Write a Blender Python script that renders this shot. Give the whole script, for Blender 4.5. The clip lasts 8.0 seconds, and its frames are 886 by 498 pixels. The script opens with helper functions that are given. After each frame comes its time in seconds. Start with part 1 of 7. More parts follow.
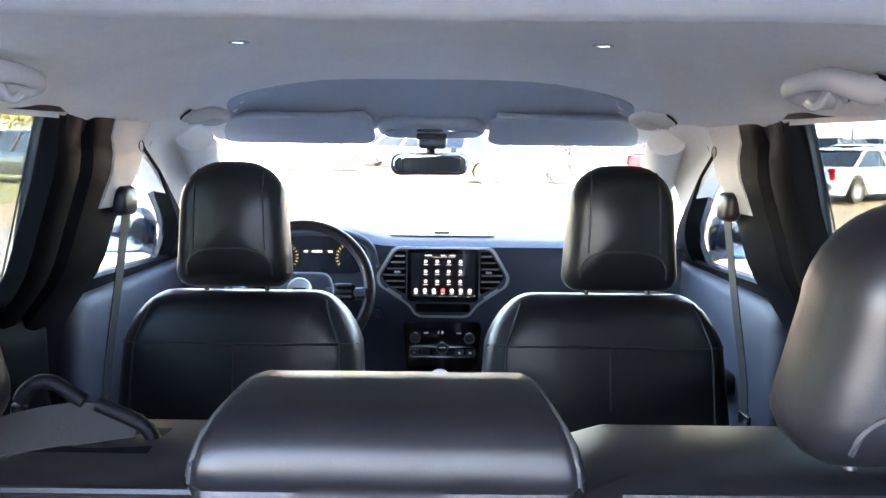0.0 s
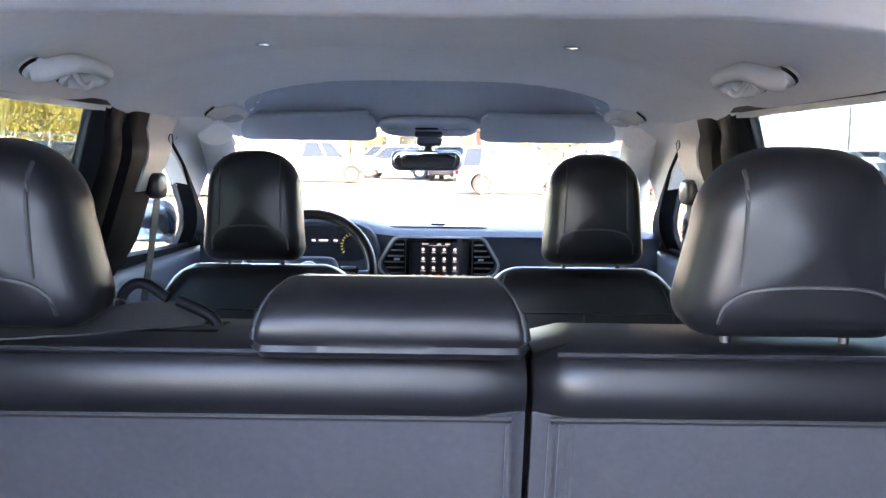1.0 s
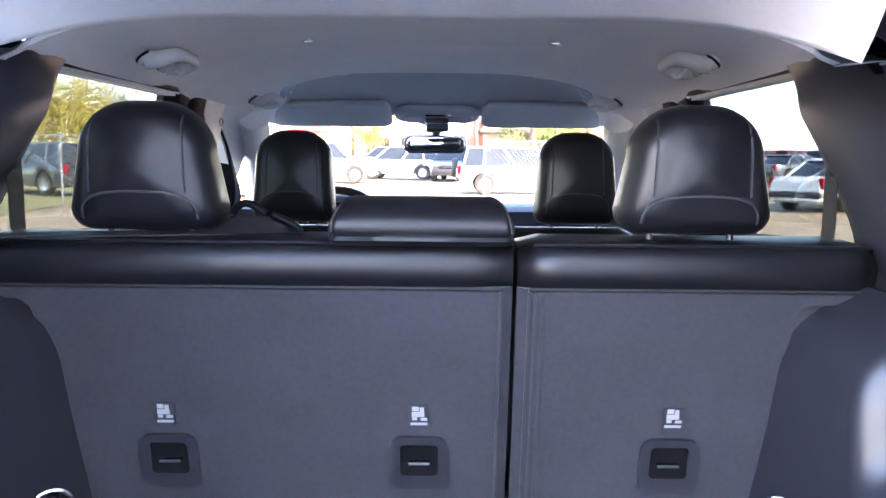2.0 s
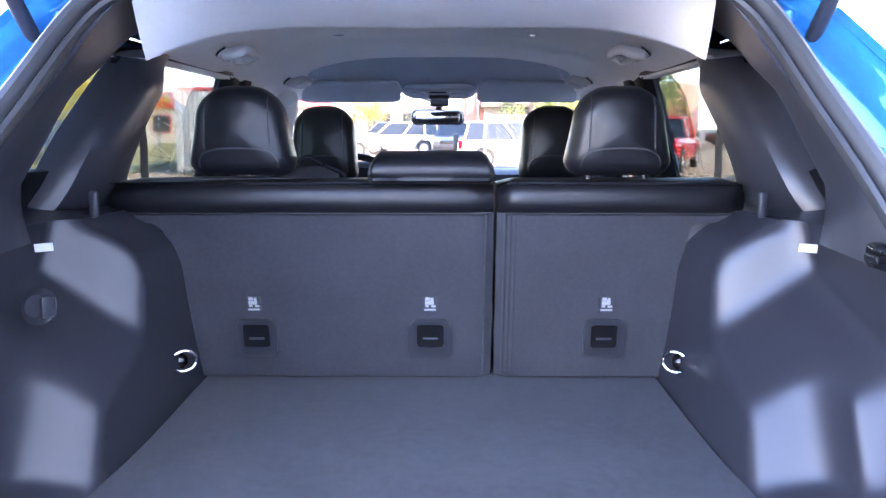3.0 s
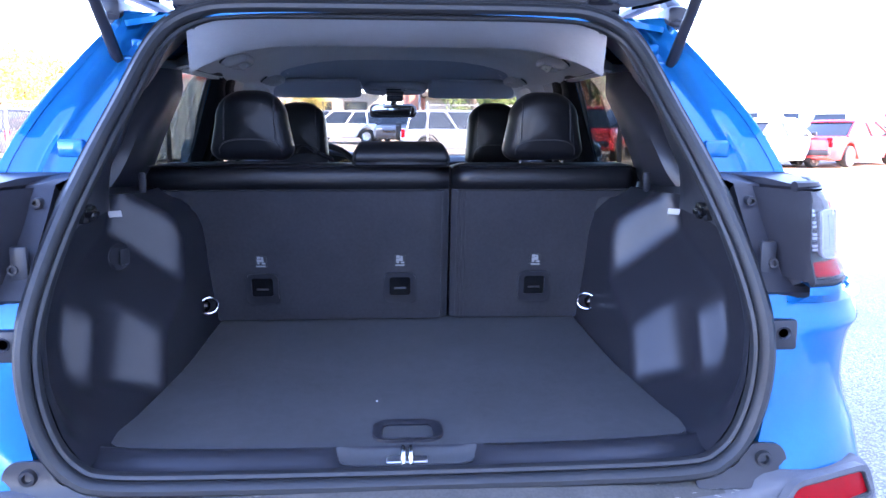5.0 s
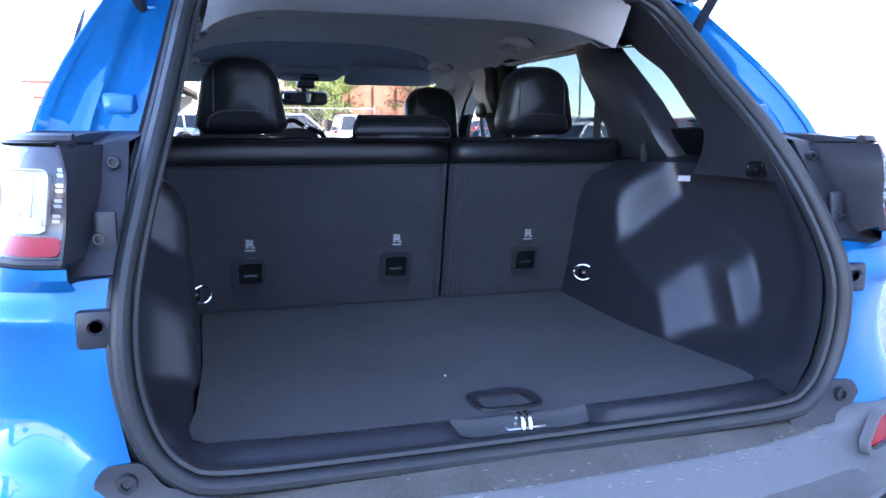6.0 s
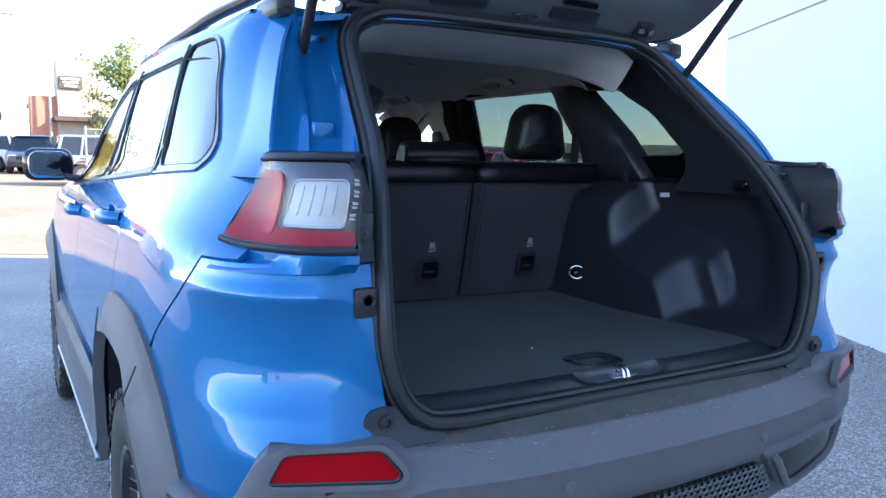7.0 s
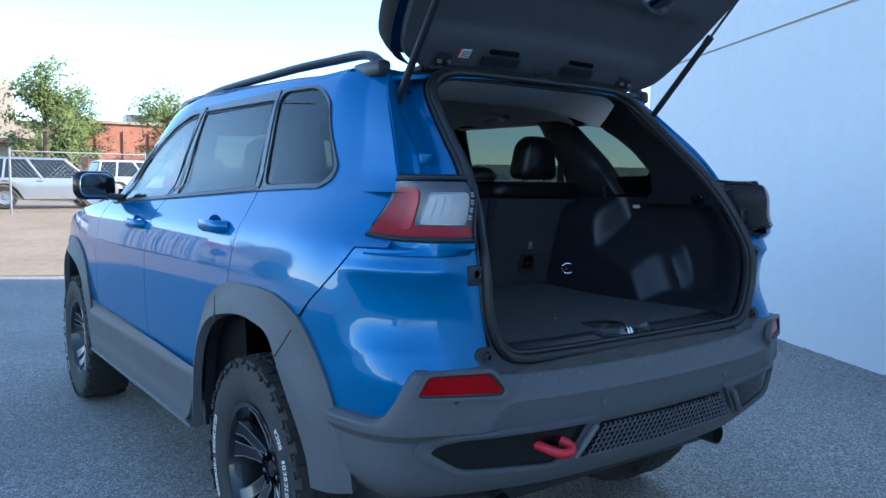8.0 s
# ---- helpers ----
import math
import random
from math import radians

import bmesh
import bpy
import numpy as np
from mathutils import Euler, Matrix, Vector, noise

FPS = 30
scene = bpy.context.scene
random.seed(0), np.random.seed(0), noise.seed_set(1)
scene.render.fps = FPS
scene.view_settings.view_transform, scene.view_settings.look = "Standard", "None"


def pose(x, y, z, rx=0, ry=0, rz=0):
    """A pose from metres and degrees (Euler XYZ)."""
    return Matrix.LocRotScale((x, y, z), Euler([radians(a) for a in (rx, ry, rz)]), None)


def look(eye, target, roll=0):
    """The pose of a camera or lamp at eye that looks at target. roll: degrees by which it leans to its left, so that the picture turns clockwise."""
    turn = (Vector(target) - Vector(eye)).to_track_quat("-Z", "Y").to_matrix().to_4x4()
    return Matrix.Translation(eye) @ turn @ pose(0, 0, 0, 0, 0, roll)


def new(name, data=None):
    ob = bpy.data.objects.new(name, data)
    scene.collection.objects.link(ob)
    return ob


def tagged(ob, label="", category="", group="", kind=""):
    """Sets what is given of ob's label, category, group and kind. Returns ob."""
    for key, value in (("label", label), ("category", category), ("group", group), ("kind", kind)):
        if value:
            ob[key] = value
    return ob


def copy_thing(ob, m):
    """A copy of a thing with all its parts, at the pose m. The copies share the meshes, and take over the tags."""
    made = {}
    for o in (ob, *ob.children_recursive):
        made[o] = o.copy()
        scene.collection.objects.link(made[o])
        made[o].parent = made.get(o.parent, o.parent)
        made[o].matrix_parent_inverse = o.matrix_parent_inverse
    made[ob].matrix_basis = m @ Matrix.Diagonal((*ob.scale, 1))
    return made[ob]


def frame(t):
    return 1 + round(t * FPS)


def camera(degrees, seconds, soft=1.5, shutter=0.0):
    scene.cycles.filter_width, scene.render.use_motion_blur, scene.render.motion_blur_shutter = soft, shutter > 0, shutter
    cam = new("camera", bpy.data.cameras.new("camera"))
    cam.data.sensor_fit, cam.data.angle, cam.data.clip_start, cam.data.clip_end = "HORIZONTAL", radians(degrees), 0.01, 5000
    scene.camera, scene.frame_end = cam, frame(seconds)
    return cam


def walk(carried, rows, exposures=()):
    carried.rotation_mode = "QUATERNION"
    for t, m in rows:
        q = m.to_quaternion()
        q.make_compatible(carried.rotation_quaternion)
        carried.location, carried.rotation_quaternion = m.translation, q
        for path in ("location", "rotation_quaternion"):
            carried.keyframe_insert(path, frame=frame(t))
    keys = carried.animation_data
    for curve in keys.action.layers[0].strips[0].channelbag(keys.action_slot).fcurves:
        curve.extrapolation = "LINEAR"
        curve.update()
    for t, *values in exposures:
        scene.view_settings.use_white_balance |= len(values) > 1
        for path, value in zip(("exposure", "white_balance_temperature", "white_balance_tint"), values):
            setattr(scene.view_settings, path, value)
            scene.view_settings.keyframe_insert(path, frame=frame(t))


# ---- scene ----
from mathutils import geometry
from mathutils.bvhtree import BVHTree

cam = camera(60.5, 8.0)
PATH = [
    (0, (0.041, -0.432, 1.543), (0.035, 1.553, 1.292), 0.6),
    (0.5, (0.049, -0.536, 1.521), (0.042, 1.451, 1.289), 0.6),
    (1, (0.053, -0.649, 1.492), (0.049, 1.34, 1.275), 0.7),
    (1.5, (0.037, -0.811, 1.462), (0.032, 1.177, 1.246), 0.7),
    (1.7, (0.04, -0.88, 1.446), (0.027, 1.108, 1.235), 0.6),
    (2.8, (0.035, -1.412, 1.39), (0.038, 0.572, 1.144), 0.2),
    (3, (0.04, -1.506, 1.397), (0.025, 0.475, 1.122), -0.0),
    (3.5, (0.038, -1.733, 1.409), (0.015, 0.246, 1.119), 0.1),
    (4, (0.046, -1.909, 1.426), (0.029, 0.069, 1.127), 0.3),
    (4.5, (0.038, -1.994, 1.43), (0.068, -0.018, 1.122), 0.2),
    (4.7, (0.028, -1.999, 1.425), (0.087, -0.024, 1.12), 0.2),
    (6, (-0.485, -1.85, 1.323), (0.112, 0.037, 1.034), 0.0),
    (6.5, (-0.813, -1.884, 1.306), (0.02, -0.083, 1.051), 0.2),
    (7, (-1.161, -1.956, 1.309), (-0.154, -0.241, 1.091), 0.6),
    (7.5, (-1.498, -2.117, 1.304), (-0.379, -0.469, 1.122), 0.5),
    (8, (-1.825, -2.279, 1.297), (-0.643, -0.674, 1.136), 0.4),
]
SKY, SUN_POWER = 0.14, 2.8
EXPOSURE = [(0.0, 6.3, 8600, 25), (1.5, 5.65, 8300, 28), (3.0, 5.5, 7200, 34), (4.5, 4.45, 6300, 36), (6.0, 4.05, 6500, 26), (7.0, 2.7, 6600, 17), (8.0, 1.8, 5900, 6)]
walk(cam, [(t, look(eye, target, roll)) for t, eye, target, roll in PATH], EXPOSURE)

# ---- light ----
SUN = Vector((8.9, -6.6, 7.0)).normalized()
world = bpy.data.worlds.new("sky")
scene.world = world
world.use_nodes = True
wn = world.node_tree.nodes
sky = wn.new("ShaderNodeTexSky")
sky.sky_type = "NISHITA"
sky.sun_disc = False
sky.sun_elevation = math.asin(SUN.z)
sky.sun_rotation = math.atan2(SUN.x, SUN.y)
sky.air_density, sky.dust_density, sky.ozone_density = 1.2, 0.0, 3.0
sky.altitude = 1500
wn["Background"].inputs["Strength"].default_value = SKY
world.node_tree.links.new(sky.outputs[0], wn["Background"].inputs["Color"])
sun_data = bpy.data.lights.new("sun", "SUN")
sun_data.energy, sun_data.angle, sun_data.color = SUN_POWER, radians(0.5), (1.0, 0.84, 0.65)
sun = new("sun", sun_data)
sun.matrix_world = look(SUN * 60, (0, 0, 0))


# ---- materials ----
def material(name, colour, rough=0.5, metal=0.0, var=0.1, scale=6.0, bump=0.0, bscale=300.0, coat=0.0,
             spec=0.5, tint=None, voronoi=False, rvar=0.0, island=0.0, sheen=0.0):
    """A principled surface with two scales of colour variation, wear in the gloss and fine relief."""
    m = bpy.data.materials.new(name)
    m.use_nodes = True
    n, l = m.node_tree.nodes, m.node_tree.links
    b = n["Principled BSDF"]
    b.inputs["Roughness"].default_value = rough
    b.inputs["Metallic"].default_value = metal
    b.inputs["Specular IOR Level"].default_value = spec
    if coat:
        b.inputs["Coat Weight"].default_value = coat
        b.inputs["Coat Roughness"].default_value = 0.012
    if sheen:
        b.inputs["Sheen Weight"].default_value = sheen
    co = n.new("ShaderNodeTexCoord")
    big, fine = n.new("ShaderNodeTexNoise"), n.new("ShaderNodeTexNoise")
    big.inputs["Scale"].default_value, fine.inputs["Scale"].default_value = scale, scale * 14
    big.inputs["Detail"].default_value, fine.inputs["Detail"].default_value = 5, 4
    for t in (big, fine):
        l.new(co.outputs["Object"], t.inputs["Vector"])
    add = n.new("ShaderNodeMath")
    add.operation = "ADD"
    l.new(big.outputs["Fac"], add.inputs[0])
    l.new(fine.outputs["Fac"], add.inputs[1])
    last = add
    if island:
        geo, mix = n.new("ShaderNodeNewGeometry"), n.new("ShaderNodeMath")
        mix.operation, mix.inputs[1].default_value = "MULTIPLY_ADD", island
        l.new(geo.outputs["Random Per Island"], mix.inputs[0])
        l.new(add.outputs[0], mix.inputs[2])
        last = mix
    ramp = n.new("ShaderNodeMapRange")
    ramp.inputs["From Min"].default_value, ramp.inputs["From Max"].default_value = 0.6, 1.4 + island
    l.new(last.outputs[0], ramp.inputs["Value"])
    mixc = n.new("ShaderNodeMix")
    mixc.data_type = "RGBA"
    c2 = tint or colour
    mixc.inputs["A"].default_value = (*[c * (1 - var) for c in colour], 1)
    mixc.inputs["B"].default_value = (*[min(1, c * (1 + var)) for c in c2], 1)
    l.new(ramp.outputs[0], mixc.inputs["Factor"])
    l.new(mixc.outputs["Result"], b.inputs["Base Color"])
    if rvar:
        rr = n.new("ShaderNodeMapRange")
        rr.inputs["From Min"].default_value, rr.inputs["From Max"].default_value = 0.3, 0.7
        rr.inputs["To Min"].default_value, rr.inputs["To Max"].default_value = max(0.02, rough - rvar), min(1, rough + rvar)
        l.new(big.outputs["Fac"], rr.inputs["Value"])
        l.new(rr.outputs[0], b.inputs["Roughness"])
    if bump:
        tex = n.new("ShaderNodeTexVoronoi" if voronoi else "ShaderNodeTexNoise")
        tex.inputs["Scale"].default_value = bscale
        if not voronoi:
            tex.inputs["Detail"].default_value = 6
        l.new(co.outputs["Object"], tex.inputs["Vector"])
        bp = n.new("ShaderNodeBump")
        bp.inputs["Strength"].default_value, bp.inputs["Distance"].default_value = bump, 0.002
        l.new(tex.outputs["Distance" if voronoi else "Fac"], bp.inputs["Height"])
        l.new(bp.outputs[0], b.inputs["Normal"])
    return m


def glass(name, tint, gloss=1.0):
    """A thin pane: tinted see-through with mirror gloss that grows at grazing angles."""
    m = bpy.data.materials.new(name)
    m.use_nodes = True
    n, l = m.node_tree.nodes, m.node_tree.links
    n.remove(n["Principled BSDF"])
    see, shine, mix, face = n.new("ShaderNodeBsdfTransparent"), n.new("ShaderNodeBsdfGlossy"), n.new("ShaderNodeMixShader"), n.new("ShaderNodeLayerWeight")
    rise, lift = n.new("ShaderNodeMath"), n.new("ShaderNodeMath")
    rise.operation, rise.inputs[1].default_value = "POWER", 5.0
    lift.operation, lift.inputs[1].default_value, lift.inputs[2].default_value = "MULTIPLY_ADD", 0.75, 0.035
    face.inputs["Blend"].default_value = 0.5
    see.inputs["Color"].default_value = (*tint, 1)
    shine.inputs["Roughness"].default_value = 0.01
    shine.inputs["Color"].default_value = (gloss, gloss, gloss, 1)
    l.new(face.outputs["Facing"], rise.inputs[0])
    l.new(rise.outputs[0], lift.inputs[0])
    l.new(lift.outputs[0], mix.inputs[0])
    l.new(see.outputs[0], mix.inputs[1])
    l.new(shine.outputs[0], mix.inputs[2])
    l.new(mix.outputs[0], n["Material Output"].inputs["Surface"])
    return m


def glowing(name, colour, power):
    m = bpy.data.materials.new(name)
    m.use_nodes = True
    b = m.node_tree.nodes["Principled BSDF"]
    b.inputs["Base Color"].default_value = (*[c * 0.3 for c in colour], 1)
    b.inputs["Emission Color"].default_value = (*colour, 1)
    b.inputs["Emission Strength"].default_value = power
    return m


PAINT = material("blue_paint", (0.0002, 0.130, 0.330), 0.34, 0.35, 0.04, 3, coat=0.9, spec=0.0)
CLADDING = material("black_cladding", (0.098, 0.100, 0.108), 0.52, 0, 0.10, 5, bump=0.15, bscale=1400, rvar=0.05, spec=0.32)
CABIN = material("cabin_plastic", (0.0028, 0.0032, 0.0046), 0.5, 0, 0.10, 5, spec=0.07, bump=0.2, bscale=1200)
TRIM = material("black_trim", (0.022, 0.0225, 0.028), 0.34, 0, 0.08, 5, bump=0.06, bscale=1500, spec=0.42)
HOUSING = material("lamp_housing_plastic", (0.019, 0.019, 0.024), 0.45, 0, 0.1, 8, spec=0.3)
LINING = material("gate_lining_plastic", (0.070, 0.074, 0.085), 0.6, 0, 0.08, 6, bump=0.15, bscale=1200, spec=0.3)
RUBBER = material("rubber_seal", (0.016, 0.017, 0.019), 0.5, 0, 0.2, 10, bump=0.2, bscale=900)
TYRE = material("tyre_rubber", (0.02, 0.02, 0.021), 0.75, 0, 0.3, 12, bump=0.5, bscale=500, tint=(0.035, 0.033, 0.03))
LEATHER = material("black_leather", (0.0055, 0.0055, 0.0070), 0.36, 0, 0.12, 5, bump=0.08, bscale=500, spec=0.36)
STITCH = material("grey_stitching", (0.022, 0.022, 0.024), 0.6, 0, 0.1, 30)
THREAD = material("seam_thread", (0.006, 0.006, 0.007), 0.7, 0, 0.1, 30)
CARPET = material("cargo_carpet", (0.0185, 0.019, 0.024), 0.95, 0, 0.20, 9, bump=0.35, bscale=1500, tint=(0.024, 0.0245, 0.031), sheen=0.1)
MAT = material("cargo_mat", (0.022, 0.0235, 0.028), 0.95, 0, 0.28, 4, bump=0.4, bscale=1500, tint=(0.029, 0.031, 0.036), sheen=0.05)
FABRIC = material("headliner_fabric", (0.80, 0.785, 0.765), 0.95, 0, 0.05, 5, bump=0.5, bscale=1600, sheen=0.1)
# headliner fabric with the front recess's bluish shade put into its colour
SHADED_LINER = material("shaded_liner_fabric", (0.40, 0.445, 0.51), 0.95, 0, 0.05, 5, bump=0.4, bscale=1600)
HEADER = material("header_plastic", (0.66, 0.65, 0.645), 0.7, 0, 0.04, 6, bump=0.2, bscale=1200)
PALE = material("pale_plastic", (0.44, 0.43, 0.415), 0.5, 0, 0.05, 8, bump=0.15, bscale=900)
TAGPRINT = material("grey_print", (0.30, 0.30, 0.30), 0.6, 0, 0.1, 60)
VINYL = material("visor_vinyl", (0.33, 0.36, 0.40), 0.7, 0, 0.05, 8, bump=0.3, bscale=900)
DASH = material("dash_vinyl", (0.034, 0.044, 0.066), 0.52, 0, 0.15, 8, bump=0.3, bscale=900, voronoi=True)
GLOSS = material("gloss_black", (0.006, 0.006, 0.007), 0.08, 0, 0.1, 8)
CHROME = material("bright_metal", (0.75, 0.76, 0.78), 0.16, 1.0, 0.05, 12)
SATIN = material("satin_silver", (0.42, 0.43, 0.45), 0.34, 0.9, 0.08, 12)
STEEL = material("dark_steel", (0.06, 0.06, 0.065), 0.4, 0.7, 0.2, 15)
RIM = material("rim_black", (0.022, 0.023, 0.027), 0.2, 0.3, 0.15, 10, coat=0.5)
SEATBELT = material("belt_webbing", (0.007, 0.007, 0.008), 0.7, 0, 0.25, 20, bump=0.3, bscale=700)
HOOKRED = material("red_hook", (0.55, 0.012, 0.03), 0.4, 0, 0.12, 15, bump=0.1)
REDLENS = material("red_lens", (0.33, 0.002, 0.006), 0.12, 0, 0.1, 25, spec=0.12)
REDBAR = material("red_light_bar", (0.52, 0.005, 0.016), 0.25, 0, 0.08, 30, spec=0.2)
LAMPCELL = material("reflector_cell", (0.36, 0.37, 0.40), 0.22, 0.35, 0.1, 80, bump=0.3, bscale=500, voronoi=True)
SMOKE = material("lamp_base", (0.075, 0.072, 0.082), 0.25, 0.4, 0.15, 25)
BEZEL = material("satin_grey_plastic", (0.105, 0.108, 0.115), 0.36, 0, 0.1, 9, bump=0.1, bscale=900)
LAMPWHITE = material("lamp_white", (0.42, 0.42, 0.44), 0.15, 0.2, 0.1, 60, coat=1.0)
WHITE = material("white_print", (0.75, 0.75, 0.74), 0.6, 0, 0.06, 40)
MIRROR = material("mirror_glass", (0.80, 0.84, 0.86), 0.02, 1.0, 0.02, 3)
SCREEN = material("screen_glass", (0.016, 0.018, 0.024), 0.1, 0, 0.05, 5)
ICON = glowing("screen_light", (0.85, 0.9, 1.0), 0.026)
ICONRED = glowing("screen_red", (1.0, 0.1, 0.08), 0.05)
GAUGE = glowing("gauge_light", (0.75, 0.72, 0.3), 0.018)
CLEAR = glass("clear_glass", (0.66, 0.69, 0.68))
TINTED = glass("tinted_glass", (0.25, 0.29, 0.29))
LENS = glass("clear_lens", (0.97, 0.97, 0.97), 0.32)
BOWL = material("smooth_grey_plastic", (0.06, 0.063, 0.068), 0.22, 0, 0.08, 10)


# ---- building helpers ----
def finish(bm, name, mat, sharp=38):
    bmesh.ops.recalc_face_normals(bm, faces=bm.faces)
    me = bpy.data.meshes.new(name)
    bm.to_mesh(me)
    bm.free()
    me.materials.append(mat)
    me.polygons.foreach_set("use_smooth", [True] * len(me.polygons))
    me.set_sharp_from_angle(angle=radians(sharp))
    return me


def part(name, bm, mat, parent=None, label="", sharp=38):
    ob = new(name, finish(bm, name, mat, sharp))
    if parent:
        ob.parent = parent
        ob.matrix_parent_inverse = parent.matrix_world.inverted()
    if label:
        ob["label"] = label
    return ob


def thing(name, label, category, at=(0, 0, 0), group="", kind=""):
    ob = new(name)
    ob.empty_display_size = 0.1
    ob.matrix_world = Matrix.Translation(at)
    bpy.context.view_layer.update()
    return tagged(ob, label, category, group, kind)


def lerp(table, x):
    return float(np.interp(x, [a for a, _ in table], [b for _, b in table]))


def smooth(a, b, x):
    t = min(1, max(0, (x - a) / (b - a)))
    return t * t * (3 - 2 * t)


def spline(pts, n=8, closed=False):
    """Catmull-Rom through the points."""
    P = [Vector(p) for p in pts]
    m, out = len(P), []
    for i in range(m if closed else m - 1):
        a, b, c, d = ((P[(i + k) % m] for k in (-1, 0, 1, 2)) if closed else (P[max(0, i - 1)], P[i], P[i + 1], P[min(m - 1, i + 2)]))
        for k in range(n):
            t = k / n
            out.append(0.5 * (2 * b + (c - a) * t + (2 * a - 5 * b + 4 * c - d) * t * t + (3 * b - a - 3 * c + d) * t ** 3))
    return out if closed else out + [P[-1]]


def rrect(w, h, r, n=5, cx=0.0, cy=0.0):
    """Rounded rectangle, counter-clockwise."""
    r = min(r, w / 2 - 1e-5, h / 2 - 1e-5)
    pts = []
    for k, (sx, sy) in enumerate(((1, 1), (-1, 1), (-1, -1), (1, -1))):
        for i in range(n + 1):
            a = radians(90 * k + 90 * i / n)
            pts.append((cx + sx * (w / 2 - r) + r * math.cos(a), cy + sy * (h / 2 - r) + r * math.sin(a)))
    return pts


def round_corners(pts, r, n=4):
    """Rounds the corners of a closed polygon of 2D points."""
    out, m = [], len(pts)
    for i in range(m):
        p, a, b = Vector(pts[i]), Vector(pts[i - 1]), Vector(pts[(i + 1) % m])
        ra = min(r, (a - p).length * 0.45, (b - p).length * 0.45)
        u, v = p + (a - p).normalized() * ra, p + (b - p).normalized() * ra
        for k in range(n + 1):
            t = k / n
            out.append(tuple((1 - t) ** 2 * u + 2 * t * (1 - t) * p + t * t * v))
    return out


def inside(p, poly):
    x, y, hit, j = p[0], p[1], False, len(poly) - 1
    for i in range(len(poly)):
        (xi, yi), (xj, yj) = poly[i][:2], poly[j][:2]
        if (yi > y) != (yj > y) and x < (xj - xi) * (y - yi) / (yj - yi + 1e-12) + xi:
            hit = not hit
        j = i
    return hit


def dense(loop, step, closed=True):
    out, m = [], len(loop)
    for i in range(m if closed else m - 1):
        a, b = Vector(loop[i][:2]), Vector(loop[(i + 1) % m][:2])
        k = max(1, int((b - a).length / step + 0.5))
        out += [a.lerp(b, j / k) for j in range(k)]
    return out if closed else out + [Vector(loop[-1][:2])]


def sheet(outline, holes, f, step=0.035, thick=0.0, flip=False):
    """A curved panel: a flat outline with holes, meshed and laid into space by f(u, v); thick: its depth behind the face."""
    loops = [dense(lp, step) for lp in [outline, *holes]]
    pts, edges = [], []
    for lp in loops:
        k = len(pts)
        pts += lp
        edges += [(k + i, k + (i + 1) % len(lp)) for i in range(len(lp))]
    rim = np.array([tuple(p) for p in pts])
    lo, hi = rim.min(0), rim.max(0)
    u = lo[0] + step * 0.5
    row = 0
    while u < hi[0]:
        v = lo[1] + step * (0.5 if row % 2 else 0.25)
        while v < hi[1]:
            if ((rim - (u, v)) ** 2).sum(1).min() > (0.5 * step) ** 2 and inside((u, v), loops[0]) and not any(inside((u, v), h) for h in loops[1:]):
                pts.append(Vector((u, v)))
            v += step
        u += step * 0.9
        row += 1
    vs, _, fs, *_ = geometry.delaunay_2d_cdt(pts, edges, [], 0, 1e-6)
    bm = bmesh.new()
    verts = [bm.verts.new(f(p.x, p.y)) for p in vs]
    fc_index = {}
    for tri in fs:
        c = sum((vs[i] for i in tri), Vector((0, 0))) / len(tri)
        if inside(c, loops[0]) and not any(inside(c, h) for h in loops[1:]):
            try:
                fc_index[bm.faces.new([verts[i] for i in tri])] = tri[:3]
            except ValueError:
                pass
    for v in [v for v in bm.verts if not v.link_faces]:
        bm.verts.remove(v)
    bm.normal_update()
    for fc in bm.faces:
        a, b, c = (Vector((*vs[i], 0)) for i in fc_index[fc])
        if ((b - a).cross(c - a).z < 0) != flip:
            fc.normal_flip()
    if thick:
        bm.normal_update()
        front = bm.faces[:]
        rims = [e for e in bm.edges if len(e.link_faces) == 1]
        back = {v: bm.verts.new(v.co - v.normal * thick) for v in bm.verts[:]}
        for fc in front:
            bm.faces.new([back[v] for v in fc.verts][::-1])
        for e in rims:
            a, b = e.verts
            bm.faces.new((a, b, back[b], back[a]))
    return bm


def loft(rings, closed=True, caps=True):
    bm = bmesh.new()
    rows = [[bm.verts.new(p) for p in r] for r in rings]
    m = len(rows[0])
    for a, b in zip(rows, rows[1:]):
        for i in range(m if closed else m - 1):
            bm.faces.new((a[i], a[(i + 1) % m], b[(i + 1) % m], b[i]))
    if caps and closed:
        bm.faces.new(rows[0][::-1])
        bm.faces.new(rows[-1])
    return bm


def join(*bms):
    """One bmesh from several."""
    out = bmesh.new()
    for b in bms:
        me = bpy.data.meshes.new("joined")
        b.to_mesh(me)
        out.from_mesh(me)
        b.free()
        bpy.data.meshes.remove(me)
    return out


def moved(bm, m):
    bm.transform(m)
    return bm


def tube(path, r, n=8, caps=True, flat=1.0, up=Vector((0, 0, 1))):
    """A round (or flattened) bar along a path. r may be a number or a function of 0..1."""
    P = [Vector(p) for p in path]
    rings = []
    for i, p in enumerate(P):
        t = (P[min(i + 1, len(P) - 1)] - P[max(i - 1, 0)]).normalized()
        ref = up if abs(t.dot(up)) < 0.95 else Vector((1, 0, 0))
        a = t.cross(ref).normalized()
        b = a.cross(t)
        rad = r(i / (len(P) - 1)) if callable(r) else r
        rings.append([p + a * (rad * math.cos(2 * math.pi * k / n)) + b * (rad * flat * math.sin(2 * math.pi * k / n)) for k in range(n)])
    return loft(rings, True, caps)


